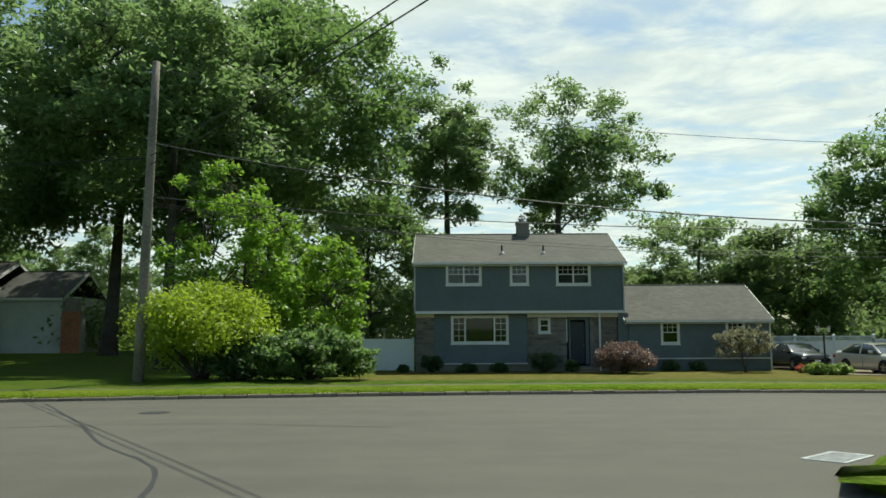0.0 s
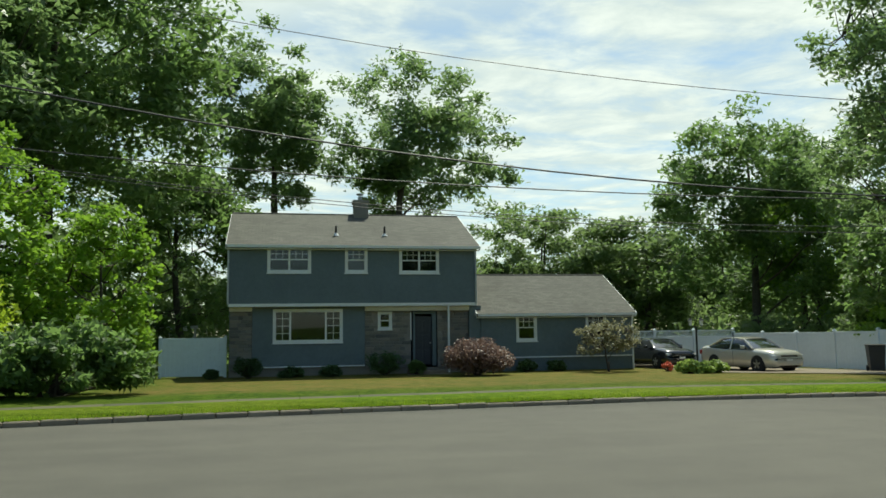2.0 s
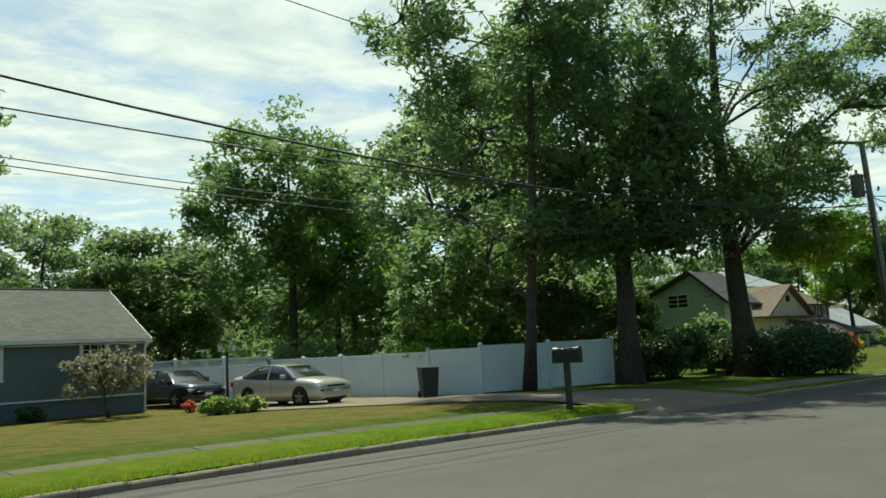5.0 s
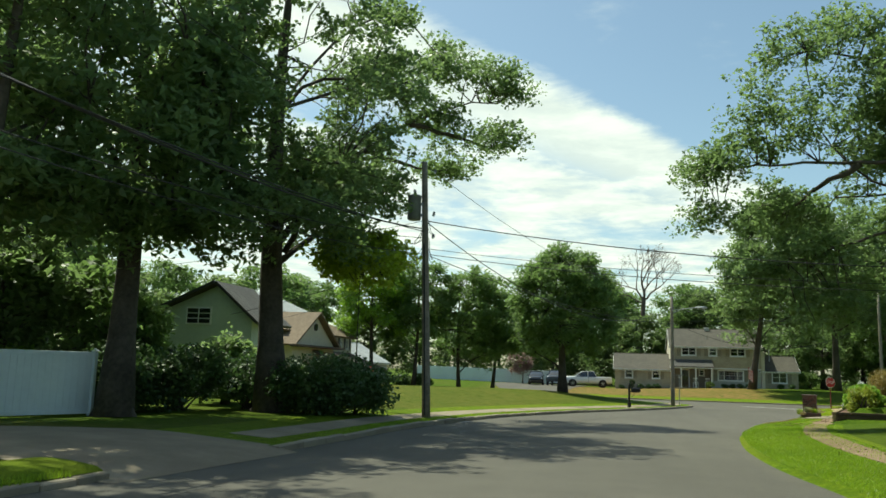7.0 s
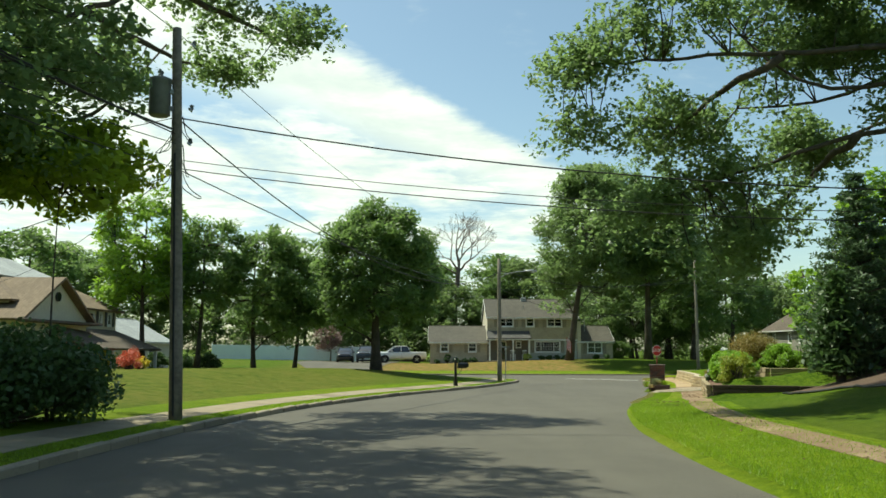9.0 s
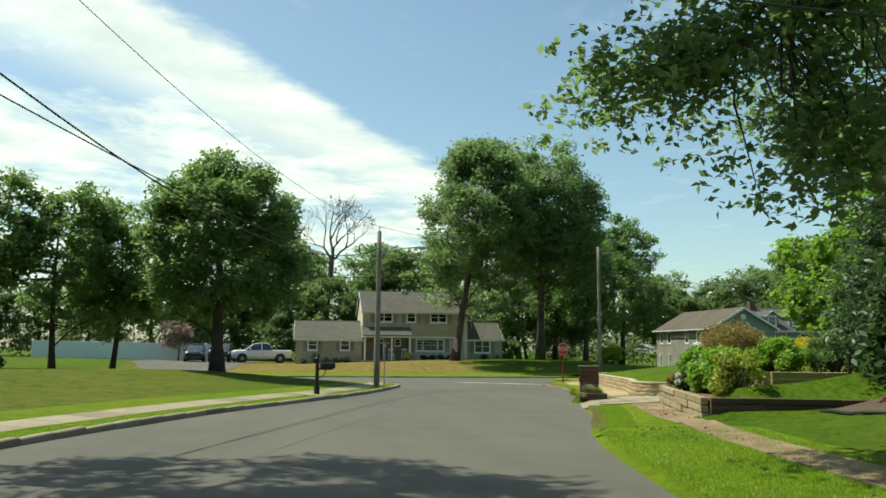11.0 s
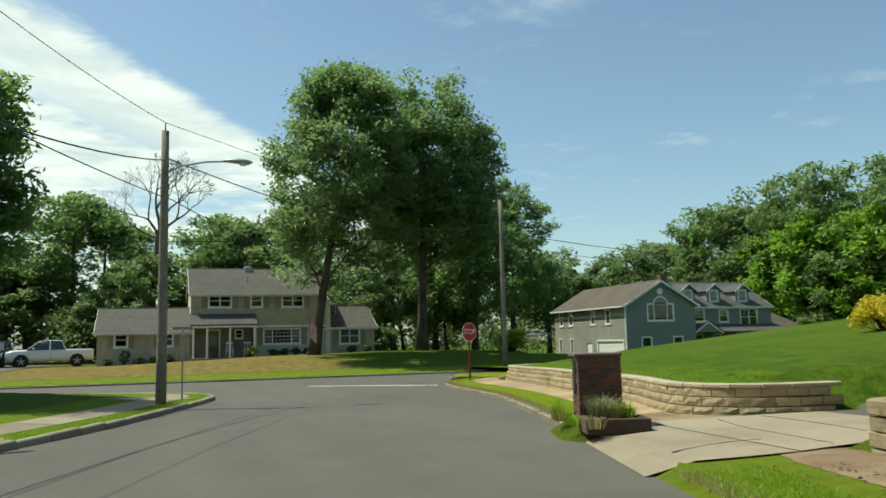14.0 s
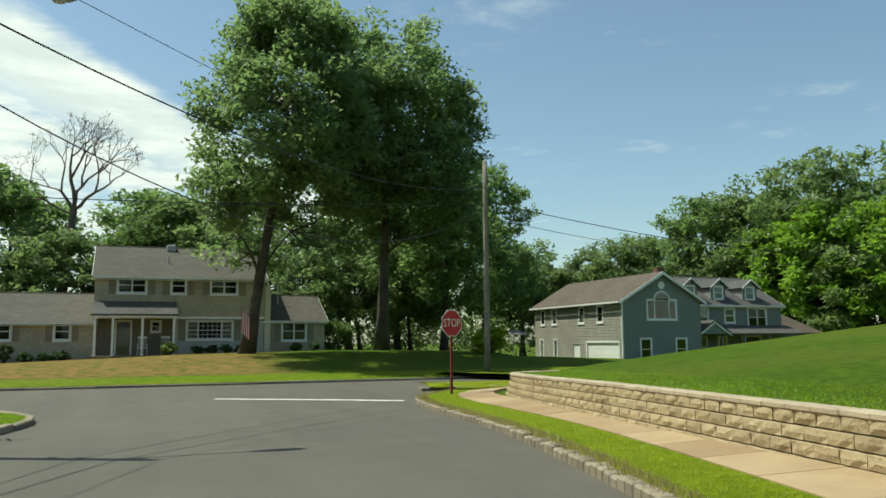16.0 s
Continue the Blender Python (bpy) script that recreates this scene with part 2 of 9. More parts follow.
M["kerb"] = piece_material("kerb_stone", [(0.19, 0.155, 0.11), (0.3, 0.25, 0.18), (0.24, 0.195, 0.135)])
M["tar"] = plain("tar", (0.028, 0.028, 0.03), 0.6)
M["mark"] = plain("road_paint", (0.72, 0.71, 0.68), 0.7, vary=0.15, scale=18)
M["mulch"] = piece_material("mulch", [(0.10, 0.055, 0.035), (0.16, 0.09, 0.06), (0.07, 0.045, 0.03)], 0.95, 40)
M["block"] = piece_material("wall_block", [(0.39, 0.295, 0.17), (0.49, 0.385, 0.235), (0.44, 0.335, 0.2), (0.34, 0.26, 0.155)], 0.9, 18, 1.0, 0.035)
M["cap"] = piece_material("cap_stone", [(0.38, 0.30, 0.205), (0.47, 0.385, 0.28)], 0.9, 30, 0.6, 0.02)
M["timber"] = timber_material("weathered_timber")
# dark boards and edging; also paints the shade on the bed's end wall
M["timber_dark"] = piece_material("stained_and_shaded_timber", [(0.07, 0.045, 0.035), (0.11, 0.075, 0.055)], 0.9, 14, 0.8, 0.02)
M["brick"] = piece_material("red_brick", [(0.12, 0.045, 0.033), (0.18, 0.066, 0.045), (0.075, 0.036, 0.03), (0.15, 0.075, 0.055), (0.055, 0.038, 0.034)], 0.85, 40, 0.5, 0.008)
M["orange_brick"] = piece_material("orange_brick", [(0.42, 0.13, 0.06), (0.5, 0.18, 0.08), (0.36, 0.11, 0.06)], 0.85, 40, 0.5, 0.008)
M["mortar"] = plain("mortar", (0.28, 0.25, 0.22), 0.9)
M["stone"] = piece_material("veneer_stone", [(0.16, 0.15, 0.13), (0.25, 0.22, 0.18), (0.20, 0.19, 0.17), (0.12, 0.115, 0.11)], 0.9, 20, 0.7, 0.02)
M["blue_siding"] = plain("blue_siding", (0.122, 0.155, 0.163), 0.6, vary=0.08)
M["tan_siding"] = plain("tan_shingle_siding", (0.42, 0.365, 0.265), 0.75, vary=0.12)
M["lite_siding"] = plain("pale_siding", (0.46, 0.47, 0.43), 0.7, vary=0.06)
M["grey_siding"] = plain("grey_shake_siding", (0.31, 0.292, 0.25), 0.8, vary=0.12)
M["green_siding"] = plain("grey_green_siding", (0.20, 0.218, 0.208), 0.7, vary=0.06)
M["mint_siding"] = plain("pale_mint_siding", (0.52, 0.57, 0.47), 0.7, vary=0.05)
M["cream"] = plain("cream_siding", (0.62, 0.56, 0.44), 0.7, vary=0.06)
M["white"] = plain("white_trim", (0.74, 0.74, 0.72), 0.5, vary=0.04)
M["vinyl"] = plain("white_vinyl", (0.70, 0.76, 0.78), 0.4, vary=0.03)
M["roof_grey"] = shingle_material("grey_shingles", (0.086, 0.081, 0.066), (0.142, 0.134, 0.112))
M["roof_brown"] = shingle_material("brown_shingles", (0.082, 0.064, 0.049), (0.128, 0.10, 0.078))
M["roof_dark"] = shingle_material("dark_shingles", (0.06, 0.058, 0.056), (0.10, 0.095, 0.09))
M["roof_tan"] = shingle_material("tan_shingles", (0.16, 0.115, 0.075), (0.23, 0.17, 0.115))
# the low house's pale roof; on the cream house it paints a sheen
M["roof_pale"] = shingle_material("pale_shingles_and_sheen", (0.30, 0.32, 0.33), (0.42, 0.44, 0.44))
M["glass"] = glass_material()
# near-black colour stands for the lack of light indoors
M["room"] = plain("room_dimness", (0.035, 0.035, 0.037), 0.9)
M["curtain"] = plain("curtain", (0.42, 0.41, 0.38), 0.9)
M["door_dark"] = plain("dark_door", (0.035, 0.04, 0.05), 0.45)
M["shutter"] = plain("grey_shutter", (0.20, 0.20, 0.185), 0.6)
M["tan_shutter"] = plain("olive_tan_shutter", (0.26, 0.225, 0.165), 0.6)
M["roof_umber"] = shingle_material("umber_grey_shingles", (0.066, 0.059, 0.047), (0.104, 0.094, 0.076))
# tan siding at half brightness: the porch roof's shade is in the colour
M["shaded_tan_siding"] = plain("tan_siding_in_porch_shade", (0.20, 0.175, 0.135), 0.75, vary=0.12)
M["pole"] = plain("weathered_pole", (0.25, 0.215, 0.17), 0.9, vary=0.2, scale=12, bump=0.5)
M["bark"] = plain("bark", (0.085, 0.07, 0.055), 0.95, vary=0.25, scale=9, bump=0.9)
M["bark_pale"] = plain("dead_wood", (0.16, 0.125, 0.10), 0.9, vary=0.2, scale=9)
M["steel"] = plain("galvanised", (0.42, 0.43, 0.44), 0.45, 0.7)
M["can_grey"] = plain("transformer_grey", (0.22, 0.23, 0.23), 0.5, 0.2)
M["wire"] = plain("cable", (0.018, 0.018, 0.02), 0.6)
M["black"] = plain("black_metal", (0.014, 0.014, 0.015), 0.4, 0.2)
M["bin"] = plain("black_plastic", (0.02, 0.021, 0.022), 0.5)
M["tyre"] = plain("tyre", (0.016, 0.016, 0.017), 0.85)
M["rim"] = plain("alloy", (0.45, 0.45, 0.46), 0.3, 0.9)
M["carglass"] = plain("tinted_glass", (0.018, 0.021, 0.023), 0.12, 0.0, extra={"Coat Weight": 1.0, "Coat Roughness": 0.02})
M["silver"] = paint_material("champagne_paint", (0.58, 0.55, 0.48), 0.28, 0.3)
M["blackpaint"] = paint_material("black_paint", (0.02, 0.022, 0.026), 0.25, 0.3)
M["bluepaint"] = paint_material("dark_blue_paint", (0.03, 0.04, 0.06), 0.25, 0.3)
M["whitepaint"] = paint_material("white_paint", (0.68, 0.69, 0.69), 0.3, 0.0)
M["lamp_glass"] = plain("lens", (0.7, 0.72, 0.72), 0.15)
M["red_lens"] = plain("red_lens", (0.35, 0.02, 0.02), 0.2)
M["stop_red"] = plain("sign_red", (0.45, 0.018, 0.022), 0.4, vary=0.05)
M["post_red"] = plain("sign_post", (0.22, 0.03, 0.03), 0.6, vary=0.2)
M["hydrangea"] = leaf_material("hydrangea_bloom", (0.50, 0.52, 0.58), (0.74, 0.76, 0.74), 0.25)
M["flower_red"] = leaf_material("red_flowers", (0.45, 0.05, 0.03), (0.65, 0.14, 0.08), 0.25)
M["flower_yellow"] = leaf_material("yellow_flowers", (0.6, 0.42, 0.04), (0.75, 0.6, 0.06), 0.25)
M["leaf_oak"] = leaf_material("oak_leaves", (0.066, 0.112, 0.04), (0.155, 0.22, 0.078), 0.58, 0.42)
M["leaf_maple"] = leaf_material("maple_leaves", (0.064, 0.112, 0.034), (0.145, 0.218, 0.064), 0.55)
M["leaf_bright"] = leaf_material("bright_leaves", (0.085, 0.17, 0.018), (0.2, 0.32, 0.036), 0.45)
M["leaf_lime"] = leaf_material("lime_leaves", (0.14, 0.21, 0.015), (0.3, 0.38, 0.035), 0.42)
M["leaf_dark"] = leaf_material("dark_evergreen", (0.032, 0.066, 0.022), (0.07, 0.125, 0.036), 0.3)
M["leaf_spruce"] = leaf_material("spruce_needles", (0.042, 0.078, 0.034), (0.085, 0.14, 0.058), 0.3)
M["leaf_garden"] = leaf_material("garden_leaves", (0.085, 0.18, 0.016), (0.21, 0.34, 0.04), 0.42)
M["leaf_far"] = leaf_material("woodland_leaves", (0.078, 0.122, 0.044), (0.148, 0.205, 0.07), 0.55)
M["leaf_red"] = leaf_material("red_maple_leaves", (0.105, 0.06, 0.05), (0.225, 0.15, 0.125), 0.3)
M["leaf_orange"] = leaf_material("bronze_leaves", (0.10, 0.115, 0.025), (0.25, 0.185, 0.05), 0.3)
M["leaf_mixed"] = leaf_material("lime_and_bronze_leaves", (0.11, 0.16, 0.018), (0.27, 0.30, 0.04), 0.35, tip=(0.36, 0.22, 0.06))
M["leaf_weep"] = leaf_material("pale_bronze_green_leaves", (0.11, 0.11, 0.05), (0.21, 0.20, 0.11), 0.4)
M["leaf_golden"] = leaf_material("golden_leaves", (0.34, 0.27, 0.02), (0.60, 0.46, 0.04), 0.4)
M["leaf_hosta"] = leaf_material("hosta_leaves", (0.12, 0.20, 0.03), (0.30, 0.38, 0.10), 0.3)
M["blade"] = leaf_material("grass_blades", (0.10, 0.19, 0.008), (0.235, 0.34, 0.02), 0.4)
M["blade_lime"] = leaf_material("lime_blades", (0.15, 0.22, 0.008), (0.30, 0.38, 0.02), 0.4)
M["blade_dry"] = leaf_material("dry_blades", (0.22, 0.18, 0.07), (0.36, 0.29, 0.13), 0.3)
M["blade_sage"] = leaf_material("grey_green_blades", (0.13, 0.15, 0.07), (0.24, 0.26, 0.14), 0.35)
M["litter"] = piece_material("dry_leaf_litter", [(0.10, 0.06, 0.035), (0.20, 0.125, 0.07), (0.06, 0.04, 0.028)], 0.95)

# ---- mesh helpers ----
class Shape:
    """Gathers vertices and faces for one mesh."""
    def __init__(self):
        self.v, self.f = [], []

    def add(self, verts, faces):
        k = len(self.v)
        self.v.extend(tuple(p) for p in verts)
        self.f.extend(tuple(i + k for i in f) for f in faces)
        return self

    def box(self, a, b, m=None):
        (x0, y0, z0), (x1, y1, z1) = a, b
        p = [(x0, y0, z0), (x1, y0, z0), (x1, y1, z0), (x0, y1, z0), (x0, y0, z1), (x1, y0, z1), (x1, y1, z1), (x0, y1, z1)]
        if m is not None:
            p = [m @ Vector(q) for q in p]
        return self.add(p, [(3, 2, 1, 0), (4, 5, 6, 7), (0, 1, 5, 4), (1, 2, 6, 5), (2, 3, 7, 6), (3, 0, 4, 7)])

    def soft_box(self, a, b, r=0.02, m=None):
        """A box with chamfered edges."""
        (x0, y0, z0), (x1, y1, z1) = a, b
        r = min(r, 0.45 * min(x1 - x0, y1 - y0, z1 - z0))
        p, cx, cy, cz = [], (x0 + x1) / 2, (y0 + y1) / 2, (z0 + z1) / 2
        hx, hy, hz = (x1 - x0) / 2, (y1 - y0) / 2, (z1 - z0) / 2
        index = {}
        for sx in (-1, 1):
            for sy in (-1, 1):
                for sz in (-1, 1):
                    for axis in range(3):
                        q = [sx * hx, sy * hy, sz * hz]
                        for other in range(3):
                            if other != axis:
                                q[other] -= (sx, sy, sz)[other] * r
                        index[sx, sy, sz, axis] = len(p)
                        p.append(Vector((cx + q[0], cy + q[1], cz + q[2])))
        f, I = [], index
        for s in (-1, 1):
            f.append([I[s, a_, b_, 0] for a_, b_ in ((-1, -1), (1, -1), (1, 1), (-1, 1))][::s])
            f.append([I[a_, s, b_, 1] for a_, b_ in ((-1, -1), (-1, 1), (1, 1), (1, -1))][::s])
            f.append([I[a_, b_, s, 2] for a_, b_ in ((-1, -1), (1, -1), (1, 1), (-1, 1))][::s])
        for s in (-1, 1):
            for t in (-1, 1):
                f.append([I[s, t, -1, 0], I[s, t, -1, 1], I[s, t, 1, 1], I[s, t, 1, 0]][::-s * t])
                f.append([I[s, -1, t, 0], I[s, 1, t, 0], I[s, 1, t, 2], I[s, -1, t, 2]][::-s * t])
                f.append([I[-1, s, t, 1], I[-1, s, t, 2], I[1, s, t, 2], I[1, s, t, 1]][::-s * t])
                for u in (-1, 1):
                    f.append([I[s, t, u, 0], I[s, t, u, 1], I[s, t, u, 2]][::s * t * u])
        if m is not None:
            p = [m @ q for q in p]
        return self.add(p, f)

    def tube(self, path, radii, sides=8, cap=True):
        path = [Vector(q) for q in path]
        if isinstance(radii, (int, float)):
            radii = [radii] * len(path)
        ring, faces = [], []
        ref = Vector((0.31, 0.17, 0.93))
        for i, q in enumerate(path):
            d = (path[min(i + 1, len(path) - 1)] - path[max(i - 1, 0)])
            d = d.normalized() if d.length > 1e-9 else Vector((0, 0, 1))
            u = d.cross(ref)
            u = u.normalized() if u.length > 1e-3 else d.cross(Vector((1, 0, 0))).normalized()
            w = d.cross(u)
            for k in range(sides):
                a = 2 * math.pi * k / sides
                ring.append(q + float(radii[i]) * (math.cos(a) * u + math.sin(a) * w))
        for i in range(len(path) - 1):
            for k in range(sides):
                a, b = i * sides + k, i * sides + (k + 1) % sides
                faces.append((a, b, b + sides, a + sides))
        if cap:
            faces.append(tuple(range(sides))[::-1])
            faces.append(tuple(range(len(ring) - sides, len(ring))))
        return self.add(ring, faces)

    def prism(self, outline, y0, y1, m=None):
        """An outline in x, z drawn along y."""
        n_ = len(outline)
        p = [Vector((x, y0, z)) for x, z in outline] + [Vector((x, y1, z)) for x, z in outline]
        if m is not None:
            p = [m @ q for q in p]
        f = [tuple(range(n_)), tuple(range(2 * n_ - 1, n_ - 1, -1))]
        f += [(i, i + n_, (i + 1) % n_ + n_, (i + 1) % n_) for i in range(n_)]
        return self.add(p, f)

    def slab(self, corners, t):
        """A quad panel given by four corners, with thickness t downwards along its normal."""
        c = [Vector(q) for q in corners]
        nrm = (c[1] - c[0]).cross(c[3] - c[0]).normalized()
        low = [q - nrm * t for q in c]
        return self.add(c + low, [(0, 1, 2, 3), (7, 6, 5, 4), (0, 4, 5, 1), (1, 5, 6, 2), (2, 6, 7, 3), (3, 7, 4, 0)])

    def lathe(self, profile, centre, sides=16):
        ring = [(centre[0] + r * math.cos(2 * math.pi * k / sides), centre[1] + r * math.sin(2 * math.pi * k / sides), centre[2] + z) for r, z in profile for k in range(sides)]
        faces = []
        for i in range(len(profile) - 1):
            for k in range(sides):
                a, b = i * sides + k, i * sides + (k + 1) % sides
                faces.append((a, b, b + sides, a + sides))
        faces += [tuple(range(sides))[::-1], tuple(range(len(ring) - sides, len(ring)))]
        return self.add(ring, faces)

    def mesh(self, name, mat, smooth=False):
        me = bpy.data.meshes.new(name)
        me.from_pydata(self.v, [], self.f)
        me.materials.append(mat)
        if smooth:
            me.polygons.foreach_set("use_smooth", [True] * len(me.polygons))
        me.update()
        return me


def part(name, shape, mat, parent=None, label="", smooth=False):
    ob = new(name, shape.mesh(name, M[mat] if isinstance(mat, str) else mat, smooth))
    ob.parent = parent
    return tagged(ob, label)


def thing(name, m, label, category, group="", kind=""):
    ob = new(name)
    ob.empty_display_size = 0.2
    ob.matrix_basis = m
    return tagged(ob, label, category, group, kind)


def array_mesh(name, verts, quads, mat):
    """A mesh straight from arrays of vertices and quads."""
    me = bpy.data.meshes.new(name)
    nv, nf = len(verts), len(quads)
    me.vertices.add(nv)
    me.vertices.foreach_set("co", np.asarray(verts, dtype=np.float32).ravel())
    k = quads.shape[1]
    me.loops.add(nf * k)
    me.polygons.add(nf)
    me.polygons.foreach_set("loop_start", np.arange(0, nf * k, k, dtype=np.int32))
    me.loops.foreach_set("vertex_index", quads.astype(np.int32).ravel())
    me.materials.append(mat)
    me.update(calc_edges=True)
    return me


# ---- the lie of the land ----
def sstep(v):
    v = np.clip(v, 0, 1)
    return v * v * (3 - 2 * v)


def road_level(x):
    return np.interp(x, [-200, 9, 34, 50, 60, 76, 100], [0, 0, -.3, -.58, -.68, -.92, -.95])


def smooth_line(points, step=0.6):
    """A rounded polyline through the points (Catmull-Rom), at even steps."""
    p = [np.array(q, float) for q in points]
    p = [2 * p[0] - p[1]] + p + [2 * p[-1] - p[-2]]
    out = []
    for i in range(1, len(p) - 2):
        n_ = max(2, int(np.linalg.norm(p[i + 1] - p[i]) / step))
        for k in range(n_):
            t = k / n_
            out.append(0.5 * (2 * p[i] + (p[i + 1] - p[i - 1]) * t + (2 * p[i - 1] - 5 * p[i] + 4 * p[i + 1] - p[i + 2]) * t * t + (3 * p[i] - p[i - 1] - 3 * p[i + 1] + p[i + 2]) * t ** 3))
    out.append(p[-2])
    return np.array(out)


def offset_line(line, d):
    """The line moved d metres to its left."""
    t = np.gradient(line, axis=0)
    t /= np.linalg.norm(t, axis=1)[:, None]
    return line + d * np.stack([-t[:, 1], t[:, 0]], 1)


NORTH = smooth_line([(-120, 8), (-60, 14), (-30, 18.6), (-11.6, 21.9), (-6.1, 22.8), (0.2, 23.6), (6.9, 23.95), (12.7, 24.2), (17.7, 24.2), (27, 23.7), (33, 23.55), (37, 23.35), (41, 22.9), (45, 22.3), (49.5, 21.2), (54, 19.7), (59.8, 17.2), (65.6, 15.05), (71.4, 13.5), (75.3, 12.6), (77.2, 12.6), (79.2, 13.7), (80.6, 15.8), (81.2, 19), (81.6, 40), (82, 140)])
SOUTH = smooth_line([(4.6, -120), (4.6, -20), (4.6, 7), (5.2, 10.0), (7, 12.3), (10, 13.5), (16, 14.1), (22.5, 14.3), (27, 14.65), (31, 14.65), (34.5, 14.38), (37.5, 14.02), (41, 13.35), (44.5, 12.55), (47.5, 11.6), (51, 10.3), (56, 8.75), (59.3, 7.7), (61.2, 7.2), (66, 5.8), (70, 4.8), (74, 4.15), (77.3, 3.6), (79.4, 2.9), (81.2, 1.4), (82.4, -0.8), (83, -4), (83.4, -10), (84, -140)])
WEST = smooth_line([(-120, -2), (-30, 7.0), (-14, 9.2), (-10, 8.8), (-7.5, 7), (-6.5, 4), (-6.4, -10), (-6.4, -120)])
EAST = smooth_line([(93.5, -140), (92.4, -20), (91.6, -6), (91.2, 4), (91.0, 14), (91.4, 40), (92, 140)])
ROAD = np.vstack([NORTH, EAST[::-1], SOUTH[::-1], WEST[::-1]])


def road_distance(x, y):
    """Metres from the edge of the road; negative on it."""
    x, y = np.asarray(x, float), np.asarray(y, float)
    if x.size < 40:
        p, q = ROAD, np.roll(ROAD, -1, 0)
        d = q - p
        l2 = np.maximum((d * d).sum(1), 1e-9)
        rx, ry = x.ravel()[:, None] - p[:, 0], y.ravel()[:, None] - p[:, 1]
        t = np.clip((rx * d[:, 0] + ry * d[:, 1]) / l2, 0, 1)
        dist = np.sqrt(((rx - t * d[:, 0]) ** 2 + (ry - t * d[:, 1]) ** 2).min(1))
        cross = (p[:, 1] > y.ravel()[:, None]) != (q[:, 1] > y.ravel()[:, None])
        dy = np.where(d[:, 1] == 0, 1e-9, d[:, 1])
        odd = (cross & (x.ravel()[:, None] < p[:, 0] + ry * d[:, 0] / dy)).sum(1) % 2
        return np.where(odd == 1, -dist, dist).reshape(x.shape)
    d2, inside = np.full(x.shape, 1e9), np.zeros(x.shape, bool)
    a, b = ROAD, np.roll(ROAD, -1, 0)
    keep = slice(None)
    for (ax, ay), (bx, by) in zip(a[keep], b[keep]):
        dx, dy = bx - ax, by - ay
        l2 = dx * dx + dy * dy
        if l2 < 1e-9:
            continue
        t = np.clip(((x - ax) * dx + (y - ay) * dy) / l2, 0, 1)
        d2 = np.minimum(d2, (x - ax - t * dx) ** 2 + (y - ay - t * dy) ** 2)
        cross = (ay > y) != (by > y)
        if dy:
            inside ^= cross & (x < ax + (y - ay) * dx / dy)
    return np.where(inside, -1, 1) * np.sqrt(d2)


WALL = smooth_line([(57.55, 3.7), (57.7, 4.8), (58.3, 5.55), (59.3, 5.7), (60.6, 5.3), (62.5, 4.6), (67, 3.55), (71, 2.65), (74.5, 1.85), (77.0, 1.15), (78.2, 0.2), (78.7, -1.4), (78.9, -4)], 0.3)


def wall_top(x):
    return np.interp(x, [57.5, 62, 70, 77, 79], [0.07, 0.035, -0.03, -0.13, -0.15])


def above_wall(x, y):
    """How far a place lies behind the block wall, 0 before it."""
    k = int(np.argmax(WALL[:, 1]))
    xs, ys = WALL[k:, 0], WALL[k:, 1]
    front = np.interp(x, np.concatenate([[56.6, 57.4, 58.2], xs]), np.concatenate([[-3.0, 3.4, 5.2], ys]), left=-60, right=-60)
    d = np.where(x < 78.6, front - y, 0)
    d = np.where(x >= 78.6, np.clip(-(y + 1.0) - (x - 78.6) * 0.9, 0, None), d)
    return np.clip(d, 0, None)


